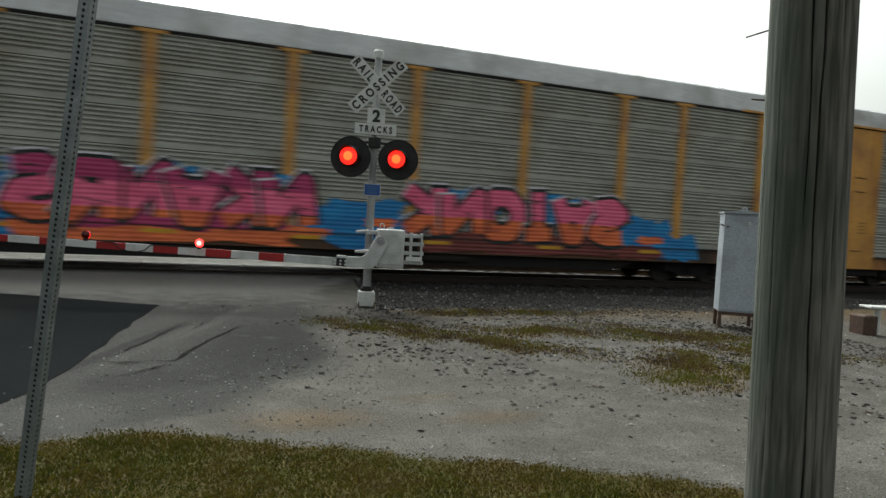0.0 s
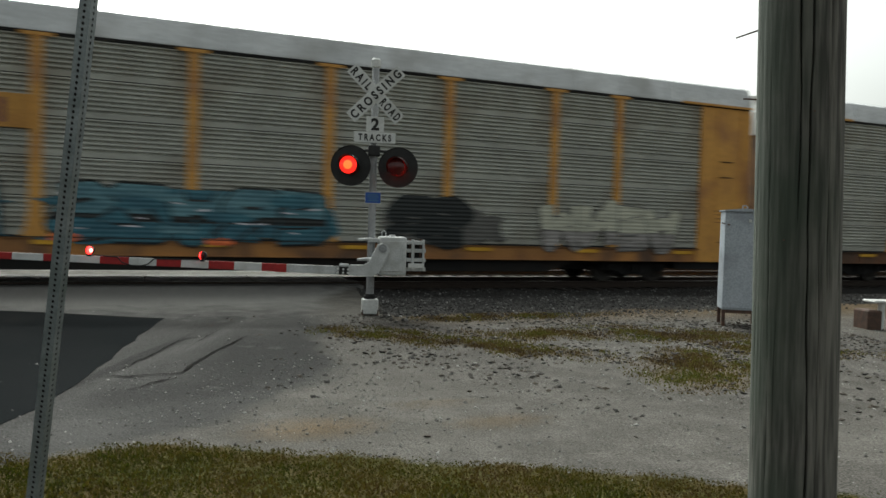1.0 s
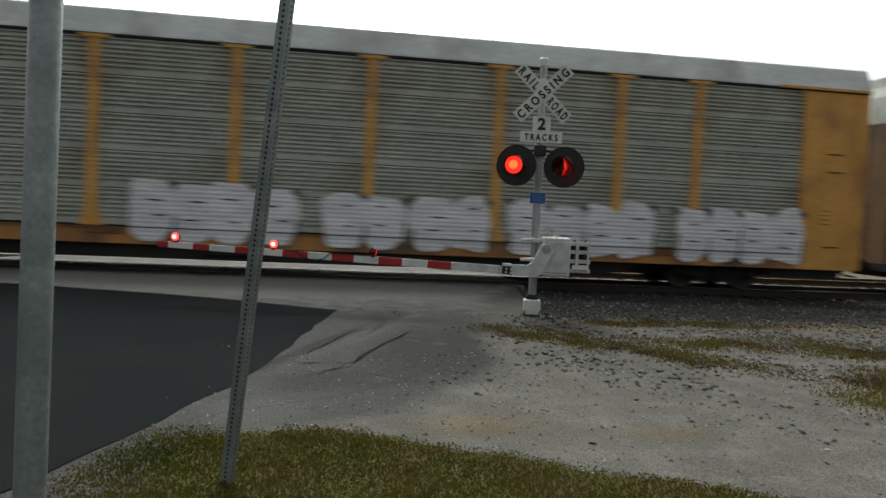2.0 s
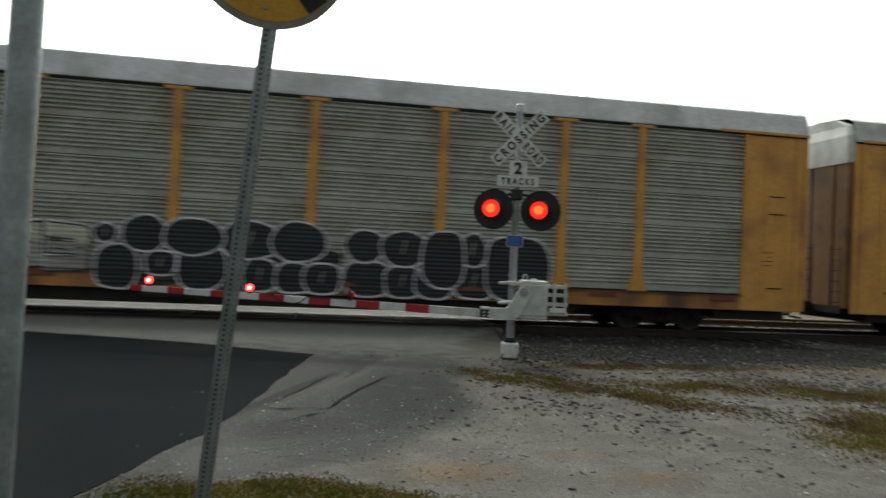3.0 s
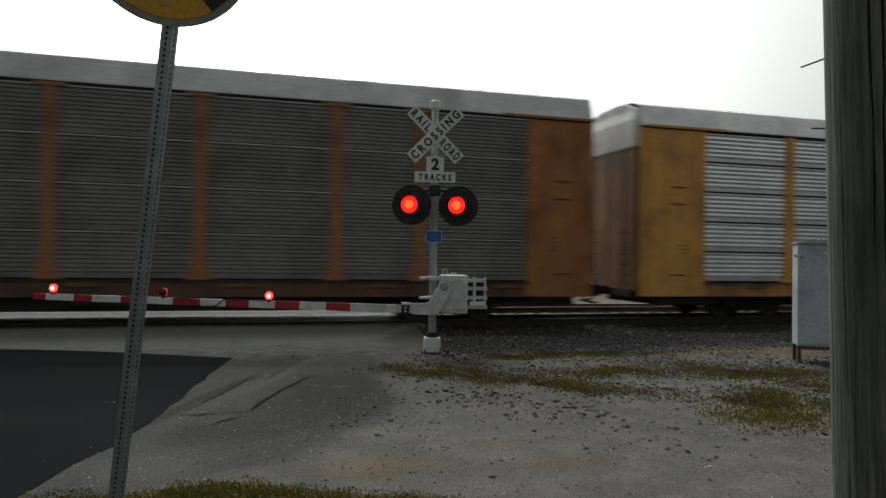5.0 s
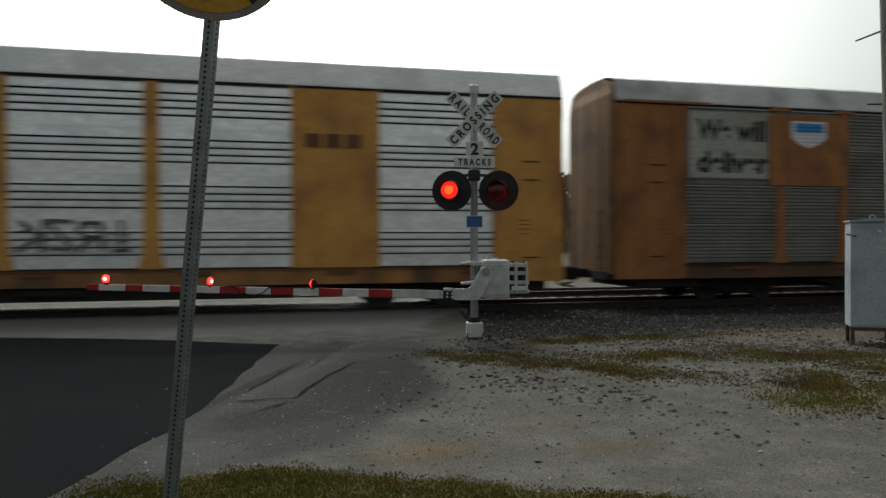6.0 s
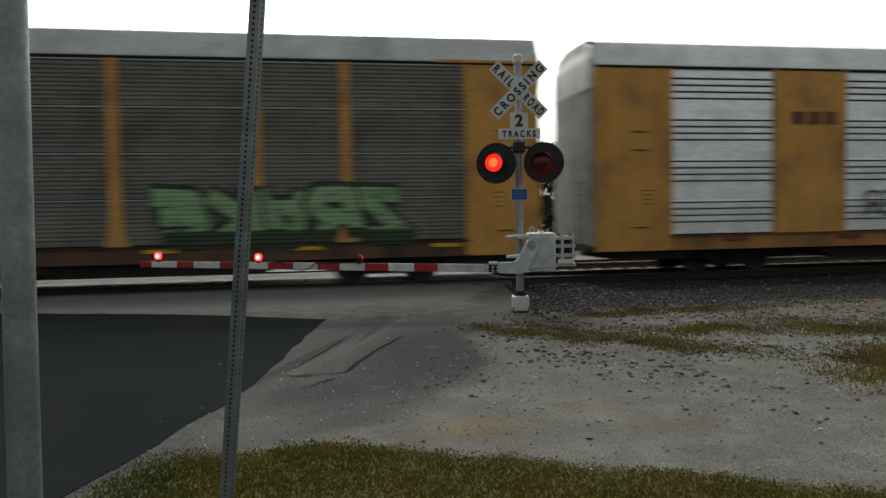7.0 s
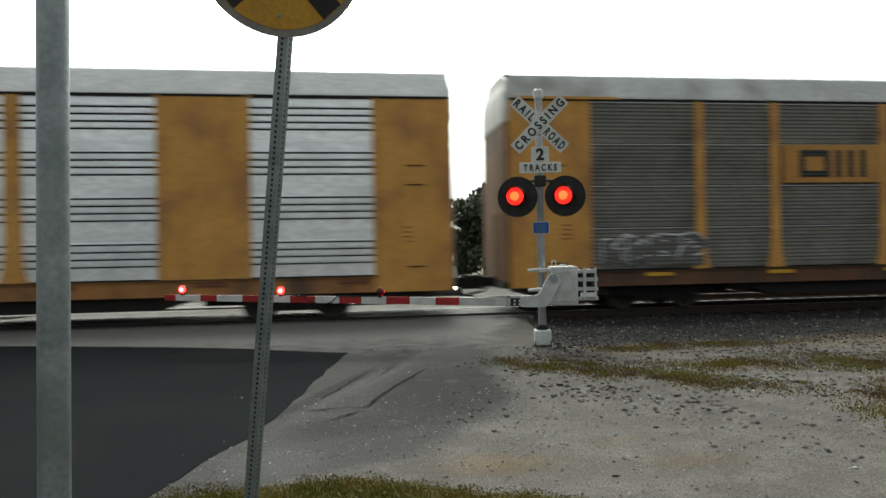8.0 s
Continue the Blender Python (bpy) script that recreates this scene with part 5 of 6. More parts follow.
def side_frame_mesh():
    bm = bmesh.new()
    prism(bm, [(-1.15, 0.36), (-0.72, 0.36), (-0.45, 0.22), (0.45, 0.22), (0.72, 0.36), (1.15, 0.36), (1.15, 0.56), (0.75, 0.66), (0.4, 0.72), (-0.4, 0.72), (-0.75, 0.66), (-1.15, 0.56)], -0.07, 0.07)
    for x in (-0.14, 0.0, 0.14):
        tube(bm, (x, -0.10, 0.28), (x, -0.10, 0.52), 0.06, 0.06, 10)
    for x in (-0.865, 0.865):
        tube(bm, (x, -0.16, 0.45), (x, 0.0, 0.45), 0.12, 0.12, 14)
    return bm


def add_truck(car, x):
    truck = new("truck")
    truck.parent = car
    truck.matrix_basis = pose(x, 0, 0)
    tagged(truck, "black two-axle truck")
    for y, r in ((-0.99, 0), (0.99, 180)):
        part("side_frame", kept("sf", lambda: mesh_of("side_frame", side_frame_mesh(), M_UNDER)), None, truck, at=pose(0, y, 0, 0, 0, r))
    for wx in (-0.84, 0.84):
        for y, r in ((-0.78, 0), (0.78, 180)):
            part("wheel", kept("wh", lambda: mesh_of("wheel", wheel_mesh(), M_WHEEL, True)), None, truck, at=pose(wx, y, 0.425, 0, 0, r))

    def bolster():
        b = bmesh.new()
        bevelled_box(b, -0.2, 0.2, -1.0, 1.0, 0.45, 0.72, 0.03, 1)
        for wx in (-0.84, 0.84):
            tube(b, (wx, -0.75, 0.425), (wx, 0.75, 0.425), 0.09, 0.09, 10)
        return mesh_of("bolster", b, M_UNDER)
    part("bolster", kept("bo", bolster), None, truck)


def logo_bar_shapes(bm, x0, x1, z0, z1, y):
    """Plain blocks that stand for an owner's mark: a flat ring beside three uprights."""
    w, t = x1 - x0, (z1 - z0) * 0.24
    a0, a1 = x0, x0 + w * 0.46
    ring = [(a0, z0), (a1, z0), (a1, z1), (a0, z1)]
    inner = [(a0 + t, z0 + t), (a1 - t, z0 + t), (a1 - t, z1 - t), (a0 + t, z1 - t)]
    for i in range(4):
        j = (i + 1) % 4
        prism(bm, [ring[i], ring[j], inner[j], inner[i]], y - 0.003, y)
    b0, b1 = x0 + w * 0.54, x1
    for k in range(3):
        x = b0 + (b1 - b0 - t) * k / 2
        prism(bm, [(x, z0), (x + t, z0), (x + t, z1), (x, z1)], y - 0.003, y)


def blob_outline(cx, cz, rx, rz, rng, square=2.6, k=22, uneven=1.0):
    pts = []
    ph = rng.uniform(0, 6.28)
    for i in range(k):
        a = 2 * math.pi * i / k
        c, s = math.cos(a), math.sin(a)
        wob = 1 + uneven * (0.07 * math.sin(3 * a + ph) + 0.05 * math.sin(5 * a + 2 * ph))
        pts.append((cx + rx * wob * math.copysign(abs(c) ** (2 / square), c), cz + rz * wob * math.copysign(abs(s) ** (2 / square), s)))
    return pts


def paint_layer(car, shapes, depth, paint, name="graffiti", label=""):
    """Flat paint shapes on the near side; shapes overlap only with other layers."""
    bm = bmesh.new()
    for k, pts in enumerate(shapes):
        vs = [bm.verts.new((x, -SIDE - 0.046 - depth * 0.003 - 0.00005 * k, z)) for x, z in pts]
        bm.faces.new(vs)
    bmesh.ops.triangulate(bm, faces=bm.faces[:])
    bmesh.ops.recalc_face_normals(bm, faces=bm.faces[:])
    me = bpy.data.meshes.new(name)
    bm.to_mesh(me)
    bm.free()
    me.materials.append(M_PAINT[paint])
    ob = part(name, me, None, car, label)
    return tagged(ob, label, kind="stuff") if len(shapes) > 1 else ob


def bar(a, b, w, ends=0.0):
    """A slanted bar of width w from a to b."""
    d = Vector((b[0] - a[0], b[1] - a[1]))
    d.normalize()
    p = Vector((-d.y, d.x)) * w / 2
    e = d * ends
    return [(a[0] - e.x - p.x, a[1] - e.y - p.y), (b[0] + e.x - p.x, b[1] + e.y - p.y), (b[0] + e.x + p.x, b[1] + e.y + p.y), (a[0] - e.x + p.x, a[1] - e.y + p.y)]


def letters(car, u0, u1, z0, z1, count, seed, outline, fill, slits, grow):
    """A row of fat merging rounded shapes, each with notches at its foot and short slits."""
    rng = random.Random(seed)
    w, h = (u1 - u0) / count, z1 - z0
    for i in range(count):
        cx = -(u0 + w * (i + 0.5)) + rng.uniform(-0.05, 0.05) * w
        top, d, sd = z1 - rng.uniform(0, 0.14) * h, 1.6 * (i % 2), rng.random()
        rx, cz, rz = w * rng.uniform(0.46, 0.54), (top + z0) / 2, (top - z0) / 2
        paint_layer(car, [blob_outline(cx, cz, rx + grow, rz + grow, random.Random(sd), 3.4)], 1 + d, outline, label=outline + " graffiti outline")
        paint_layer(car, [blob_outline(cx, cz, rx, rz, random.Random(sd), 3.4)], 2 + d, fill, label=fill + " graffiti shape")
        for zz in (z0 + rng.uniform(0.28, 0.4) * h, z0 + rng.uniform(0.55, 0.75) * h):
            a = cx + rng.uniform(-0.6, 0.1) * rx
            paint_layer(car, [bar((a, zz), (a + rng.uniform(0.4, 0.8) * rx, zz + rng.uniform(-0.02, 0.02)), 0.035)], 3.5 + d, slits, "paint_stroke")
        x = cx + rng.choice((-1, 1)) * rx * 0.95
        paint_layer(car, [bar((x, z0 + 0.04), (x + 0.05, z0 + rng.uniform(0.3, 0.6) * h), 0.07)], 3.5 + d, "grime", "paint_stroke")
        paint_layer(car, [bar((x - 0.1, top - 0.02), (x + 0.08, top - 0.12), 0.12)], 3.5 + d, "grime", "paint_stroke")


GLYPHS = {
    "a": [[(0.08, 0), (0.42, 1), (0.62, 1), (0.92, 0)], [(0.25, 0.36), (0.75, 0.36)]],
    "k": [[(0.15, 0), (0.15, 1)], [(0.88, 1), (0.22, 0.5), (0.9, 0)]],
    "o": [[(0.3, 0.08), (0.1, 0.35), (0.1, 0.7), (0.3, 0.95), (0.7, 0.95), (0.9, 0.7), (0.9, 0.35), (0.7, 0.08), (0.3, 0.08)]],
    "n": [[(0.12, 0), (0.12, 1), (0.85, 0.1), (0.85, 1)]],
    "e": [[(0.85, 0.95), (0.15, 0.9), (0.15, 0.08), (0.88, 0.04)], [(0.15, 0.52), (0.75, 0.52)]],
    "r": [[(0.15, 0), (0.15, 0.95), (0.7, 0.95), (0.85, 0.7), (0.65, 0.48), (0.2, 0.45)], [(0.5, 0.45), (0.88, 0)]],
    "s": [[(0.88, 0.9), (0.4, 0.98), (0.12, 0.75), (0.35, 0.55), (0.75, 0.45), (0.86, 0.2), (0.5, 0.03), (0.1, 0.1)]],
    "z": [[(0.1, 0.92), (0.85, 0.95), (0.15, 0.05), (0.9, 0.06)]],
    "l": [[(0.2, 1), (0.2, 0.06), (0.9, 0.1)]],
    "i": [[(0.5, 0), (0.5, 1)], [(0.25, 0.95), (0.75, 0.98)]],
    "m": [[(0.08, 0), (0.15, 1), (0.5, 0.35), (0.85, 1), (0.92, 0)]],
    "t": [[(0.5, 0), (0.5, 0.95)], [(0.05, 0.95), (0.95, 0.92)]],
}


def clip_z(pts, lo, hi):
    """The share of a convex outline between two heights."""
    for keep, edge in ((lambda z: z >= lo, lo), (lambda z: z <= hi, hi)):
        out = []
        for (x0, z0), (x1, z1) in zip(pts, pts[1:] + pts[:1]):
            if keep(z0):
                out.append((x0, z0))
            if keep(z0) != keep(z1):
                f = (edge - z0) / (z1 - z0)
                out.append((x0 + (x1 - x0) * f, edge))
        pts = out
        if len(pts) < 3:
            return []
    return pts


def stroke_shapes(line, w, ends=0.2):
    """Convex pieces of a thick bent line: a bar for each stretch and a round at each bend."""
    out = [bar(a, b, w, w * ends if len(line) == 2 else 0.0) for a, b in zip(line, line[1:])]
    for x, z in line[1:-1] if line[0] != line[-1] else line[:-1]:
        out.append([(x + w / 2 * math.cos(k * math.pi / 5), z + w / 2 * math.sin(k * math.pi / 5)) for k in range(10)])
    return out


def tag(car, u0, u1, z0, z1, word, seed, outline, bands, thick=0.34, edge=0.06, lean=0.0, slits="black", shine=None, base=0.0):
    """A row of thick abstract shapes, turned so that they spell nothing, each with an edge, coloured bands by height, dark slits and a bright upper rim."""
    rng = random.Random(seed)
    w, h = (u1 - u0) / len(word), z1 - z0
    for j, g in enumerate(word):
        left = -u1 + j * w - 0.04 * w
        top, foot = h * rng.uniform(0.86, 1.0), rng.uniform(-0.02, 0.05) * h
        tilt = lean + rng.uniform(-0.08, 0.08)
        form = [[(1 - gx, 1 - gz if g in "atim" else gz) for gx, gz in line] for line in GLYPHS[g]]
        lines = [[(left + gx * w * 1.08 + tilt * gz * h, z0 + foot + gz * (top - foot)) for gx, gz in line] for line in form]
        t = thick * w * rng.uniform(0.9, 1.1)
        d = base + 1.7 * (j % 2)
        wide = [q for line in lines for q in stroke_shapes(line, t + 2 * edge, 0.3)]
        if shine:
            paint_layer(car, [[(x - 0.03, z + 0.045) for x, z in q] for q in wide], 0.5 + d, shine, label=shine + " rim of the shape")
        paint_layer(car, wide, 0.9 + d, outline, label=outline + " graffiti outline")
        fill = [q for line in lines for q in stroke_shapes(line, t, 0.2)]
        for a, b, paint in bands:
            cut = [c for c in (clip_z(q, z0 + a * h + 0.03 * rng.uniform(-1, 1) * h, z0 + b * h) for q in fill) if c]
            if cut:
                paint_layer(car, cut, 1.3 + d, paint, label=paint + " graffiti shape")
        for _ in range(3 if slits else 0):
            x, z = left + rng.uniform(0.15, 0.8) * w, z0 + rng.uniform(0.1, 0.9) * h
            paint_layer(car, [bar((x, z), (x + rng.uniform(0.12, 0.3) * w, z + rng.uniform(-0.03, 0.03)), 0.03)], 1.7 + d, slits, "paint_stroke")


def splash(car, spots, paint, depth, seed):
    """Ragged clouds of background paint."""
    rng = random.Random(seed)
    for cx, cz, rx, rz in spots:
        pts = []
        for i in range(30):
            a = 2 * math.pi * i / 30
            k = rng.uniform(0.62, 1.14)
            c, q = math.cos(a), math.sin(a)
            pts.append((-cx + rx * k * math.copysign(abs(c) ** 0.6, c), cz + rz * k * math.copysign(abs(q) ** 0.6, q)))
        paint_layer(car, [[(x, max(0.64, z)) for x, z in pts]], depth, paint, label=paint + " sprayed background")
        depth += 0.08


def bubbles(car, shapes, depth, left_u, per):
    """Round black shapes with a thin pale edge; each is (place, half width, foot, top)."""
    rng = random.Random(int(left_u * 10))
    for i, (px, half, foot, top) in enumerate(shapes):
        cx, cz, rx, rz = -(left_u - px * per), (foot + top) / 2, half * per, (top - foot) / 2
        sd = rng.random()
        square = 2.1 if foot > 1 else 2.9
        paint_layer(car, [blob_outline(cx, cz, rx * 1.12 + 0.035, rz + 0.045, random.Random(sd), square, 30, 0.3)], depth + 0.9 * (i % 3), "white", label="white graffiti outline")
        paint_layer(car, [blob_outline(cx, cz, rx * 1.12, rz, random.Random(sd), square, 30, 0.3)], depth + 0.4 + 0.9 * (i % 3), "black", label="black graffiti shape")
        if i % 2:
            paint_layer(car, [bar((cx - 0.1 * rx, cz - 0.3 * rz), (cx + 0.05 * rx, cz + 0.5 * rz), 0.035)], depth + 0.5 + 0.9 * (i % 3), "silver", "paint_stroke")


def autorack(index, label, style, panel, post_style, end_paint, sill, roof, wide=False, end_cap=None):
    """A covered car carrier: sill, posts, corrugated panels, end panels, roof, doors, trucks."""
    car = thing("rail_car", label, "rail car", group="cars of the train")
    edges = [1.6] + POSTS + [26.2]
    for s, turn in ((-1, 0), (1, 180)):
        for i, (a, b) in enumerate(zip(edges, edges[1:])):
            w = b - a + 0.02
            solid = wide and i in (1, 7)
            m = pose(-(a + b) / 2, s * SIDE, 0, 0, 0, turn)
            if solid:
                def wide_panel():
                    q = bmesh.new()
                    box(q, -w / 2, w / 2, -0.01, 0.08, 0.98, 5.14)
                    box(q, -w / 2, -w / 2 + 0.05, -0.03, 0.0, 0.98, 5.14)
                    box(q, w / 2 - 0.05, w / 2, -0.03, 0.0, 0.98, 5.14)
                    return mesh_of("logo_panel", q, end_paint)
                part("logo_panel", kept(("wp", end_paint.name), wide_panel), None, car, "broad ochre steel panel", at=m)
            else:
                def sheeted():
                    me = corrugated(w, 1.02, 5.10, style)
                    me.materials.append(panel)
                    me.materials.append(M_SEAM_SHADE)
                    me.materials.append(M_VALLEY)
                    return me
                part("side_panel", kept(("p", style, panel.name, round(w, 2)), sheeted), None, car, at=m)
        for u in POSTS:
            if wide and u in (4.4, 6.4, 21.4, 23.4):
                continue
            part("post", kept(("post", post_style, end_paint.name), lambda: mesh_of("post", post_mesh(post_style), end_paint)), None, car, at=pose(-u, s * SIDE, 0, 0, 0, turn))
        for u, flip in ((0.70, 1), (27.1, -1)):
            m = pose(-u, s * SIDE, 0, 0, 0, turn)
            pn = end_paint.name
            more = 0.21 if flip < 0 else 0.0
            lo, hi = (-0.89 - more, 0.89) if s < 0 else (-0.89, 0.89 + more)
            plate = part("end_panel", kept(("ep", pn, lo, hi), lambda: box_mesh("end_panel", (lo, hi, 0.0, 0.06, 0.62, 5.12), end_paint)), None, car, "painted steel end bay", at=m)
            for x0, x1, y0, y1, nm in ((-0.92, -0.80, -0.03, -0.001, "edge_post"), (0.55, 0.62, -0.02, -0.001, "rib"), (0.80, 0.90, -0.025, -0.001, "edge_post"), (-0.30, -0.26, -0.012, -0.001, "seam")):
                part(nm, kept(("ep", pn, x0), lambda: box_mesh(nm, (x0, x1, y0, y1, 0.64, 5.10), end_paint)), None, plate)
            for z in (3.55, 3.1, 1.2):
                part("hand_rail", kept(("hr",), lambda: box_mesh("hand_rail", (-0.22, 0.22, -0.03, -0.018, -0.012, 0.012), M_UNDER)), None, plate, at=pose(-0.55 + 0.6, 0, z))

        def sill_mesh():
            q = bmesh.new()
            prism(q, [(-26.3, 0.62), (-1.5, 0.62), (-1.5, 0.99), (-26.3, 0.99)], 0.0, 0.12)
            box(q, -26.3, -1.5, -0.045, 0.0, 0.955, 0.99)
            box(q, -26.3, -1.5, -0.035, 0.0, 0.62, 0.65)
            for k in range(24):
                x = -2.2 - k * 1.03
                box(q, x - 0.03, x + 0.03, -0.02, 0.0, 0.65, 0.955)
            return mesh_of("side_sill", q, sill)
        part("side_sill", kept(("sill", sill.name), sill_mesh), None, car, at=pose(0 if s < 0 else -27.8, s * SIDE, 0, 0, 0, turn))

        # solid black strip that stands in for shade below the roof edge
        def roof_gap_mesh():
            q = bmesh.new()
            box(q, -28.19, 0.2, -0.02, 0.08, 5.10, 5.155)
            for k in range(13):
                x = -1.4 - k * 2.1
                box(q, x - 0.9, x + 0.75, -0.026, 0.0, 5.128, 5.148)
            return mesh_of("roof_gap_shade", q, M_UNDER)
        part("roof_gap_shade", kept("roofgap", roof_gap_mesh), None, car, "black strip drawn for the shaded gap under the roof edge", at=pose(0 if s < 0 else -27.8, s * SIDE, 0, 0, 0, turn))
        for u, e in ((1.05, 0), (26.75, 0)):
            def eave():
                q = bmesh.new()
                box(q, -1.25, 1.25, -0.075, 0.02, 5.13, 5.19)
                return mesh_of("eave_strip", q, end_paint)
            if not wide:
                part("eave_strip", kept(("eave", end_paint.name), eave), None, car, "ochre strip along the roof end", at=pose(-u, s * SIDE, 0, 0, 0, turn))
    part("roof", kept(("roof", roof.name), lambda: mesh_of("roof", roof_mesh(-28.2, 0.2), roof, True)), None, car, "pale ribbed steel roof")
    for u, s in ((-0.2, 1), (28.21, -1)):
        cap = end_cap or M_END
        part("end_door", kept(("end", s, cap.name), lambda: mesh_of("end_door", end_wall_mesh(s), cap)), None, car, "folding end doors", at=pose(-u - s * 0.06, 0, 0))

        def hood():
            q = bmesh.new()
            rows = []
            for z, k, push in ((4.62, 1.0, 0.012), (4.95, 1.0, 0.012), (5.35, 0.975, 0.012), (5.62, 0.905, 0.012), (5.868, 0.51, 0.02)):
                rows.append([q.verts.new((s * (x * (1.0 if z < 5.6 else 0.6) + push), y * k, z)) for y, x in ((-1.47, 0.0), (-1.44, 0.08), (-1.32, 0.14), (-0.8, 0.15), (0.0, 0.16), (0.8, 0.15), (1.32, 0.14), (1.44, 0.08), (1.47, 0.0))])
            for a, b in zip(rows, rows[1:]):
                for i in range(8):
                    q.faces.new((a[i], a[i + 1], b[i + 1], b[i]))
            return mesh_of("end_hood", q, M_HOOD)
        if end_paint is not M_OCHRE_RED:
            part("end_hood", kept(("hood", s), hood), None, car, "dirty white upper end sheet", at=pose(-u - s * 0.06, 0, 0))

        def ladder():
            q = bmesh.new()
            for y in (-1.40, -1.05):
                tube(q, (0, y, 0.8), (0, y, 2.4), 0.014, 0.014, 6)
            for k in range(6):
                tube(q, (0, -1.40, 0.9 + k * 0.28), (0, -1.05, 0.9 + k * 0.28), 0.011, 0.011, 6)
            return mesh_of("ladder", q, M_UNDER)
        part("ladder", kept("ladder", ladder), None, car, at=pose(-u + s * 0.28, 0, 0))

        def coupler():
            q = bmesh.new()
            bevelled_box(q, -0.55, 0.45, -0.12, 0.12, 0.62, 0.86, 0.03, 1)
            bevelled_box(q, 0.40, 0.72, -0.18, 0.16, 0.56, 0.92, 0.05, 2)
            path_tube(q, [(0.0, -0.5, 0.75), (0.35, -0.5, 0.45), (0.7, -0.5, 0.40)], 0.03, 8)
            box(q, -0.4, 0.1, -1.2, 1.2, 0.6, 0.8)
            return mesh_of("coupler", q, M_UNDER)
        part("coupler", kept("coupler", coupler), None, car, at=pose(-u, 0, 0, 0, 0, 0 if s > 0 else 180))

    def under():
        q = bmesh.new()
        box(q, -27.7, -0.1, -1.40, 1.40, 0.88, 0.96)
        box(q, -27.5, -0.3, -0.33, 0.33, 0.52, 0.90)
        prism(q, [(-22.2, 0.56), (-21.4, 0.31), (-6.4, 0.31), (-5.6, 0.56), (-5.6, 0.9), (-22.2, 0.9)], -1.3, 1.3)
        box(q, -27.6, -25.7, -1.3, 1.3, 0.40, 0.9)
        box(q, -2.2, -0.2, -1.3, 1.3, 0.40, 0.9)
        box(q, -25.7, -22.2, -0.6, 0.6, 0.34, 0.9)
        box(q, -5.6, -2.2, -0.6, 0.6, 0.34, 0.9)
        for x in (-12, -16):
            tube(q, (x, -1.32, 0.5), (x + 1.2, -1.32, 0.5), 0.12, 0.12, 12)
        return mesh_of("underframe", q, M_UNDER)
    part("underframe", kept("under", under), None, car, "black underframe and deck")
    # dark strip laid over the joint in place of the gap's shade
    part("sill_gap_shade", kept("sillgap", lambda: box_mesh("sill_gap_shade", (-26.2, -1.6, -SIDE - 0.074, -SIDE - 0.03, 0.985, 1.003), M_SEAM_SHADE)), None, car, "dark strip drawn for the shade between sheets and sill")
    add_truck(car, -3.45)
    add_truck(car, -24.35)
    # faint load data lettering on the end bays, as plain bars
    rng = random.Random(index)
    for u0 in (0.75, 26.75):
        bm = bmesh.new()
        for k in range(4):
            z = 2.1 - k * 0.11
            box(bm, -u0 - rng.uniform(0.1, 0.3), -u0 + rng.uniform(0.0, 0.1), -SIDE - 0.0075, -SIDE - 0.004, z, z + 0.022)
        tagged(part("data_lines", bm, M_PAINT["rust"], car, "dark unreadable data lines"), kind="stuff")
    # reflector patches along the sill
    strip = M_PAINT["yellow"] if index in (-1, 0, 6) else M_PAINT["rust"]
    for k in range(8):
        part("reflector_strip", kept(("refl", strip.name), lambda: box_mesh("reflector_strip", (-0.35, 0.35, -0.004, 0.0, 0.84, 0.93), strip)), None, car, at=pose(-2.1 - k * 3.2, -SIDE - 0.046, 0))
    return car


def owner_plate(car, u0, u1, z0, z1, paint, mark, plate=True):
    y = -SIDE - 0.046
    if plate:
        bm = bmesh.new()
        box(bm, -u1, -u0, y - 0.02, y + 0.03, z0, z1)
        part("owner_plate", bm, M_PAINT[paint], car, "ochre plate with a dark block mark")
        y -= 0.021
    bm = bmesh.new()
    du, dz = (u1 - u0) * (0.16 if plate else 0.0), (z1 - z0) * (0.14 if plate else 0.0)
    logo_bar_shapes(bm, -u1 + du, -u0 - du, z0 + dz, z1 - dz, y)
    part("owner_mark", bm, M_PAINT[mark], car, "plain block mark")


GREY_LABEL = "grey corrugated car carrier with ochre posts, "
cars = {}
cars[-2] = autorack(-2, GREY_LABEL + "pale dirty end", "grey", M_GREY_PANEL, "tee", M_OCHRE, M_OCHRE_SILL, M_ROOF, end_cap=M_ENDCAP)
cars[-1] = autorack(-1, GREY_LABEL + "pink and blue graffiti", "grey", M_GREY_PANEL, "tee", M_OCHRE, M_BROWN_SILL, M_ROOF)
splash(cars[-1], [(21.7, 0.98, 1.1, 0.36), (21.2, 1.45, 0.6, 0.45), (20.5, 2.0, 0.55, 0.3), (22.3, 1.3, 0.35, 0.25), (13.7, 1.25, 1.35, 0.6), (18.0, 2.0, 0.8, 0.36), (15.9, 1.95, 0.7, 0.36), (11.0, 1.9, 1.1, 0.45), (8.4, 1.9, 1.0, 0.42), (5.4, 1.35, 0.9, 0.5), (4.3, 1.0, 0.7, 0.42)], "blue", 0, 5)
splash(cars[-1], [(17.8, 0.95, 3.3, 0.34)], "orange", 0.8, 6)
splash(cars[-1], [(9.3, 0.95, 3.4, 0.36), (5.6, 0.86, 0.8, 0.22)], "maroon", 0.8, 7)
splash(cars[-1], [(13.2, 1.3, 0.42, 0.12), (5.3, 1.2, 0.45, 0.12)], "orange", 1.0, 8)
splash(cars[-1], [(17.9, 1.5, 2.9, 0.62)], "rose", 0.9, 9)
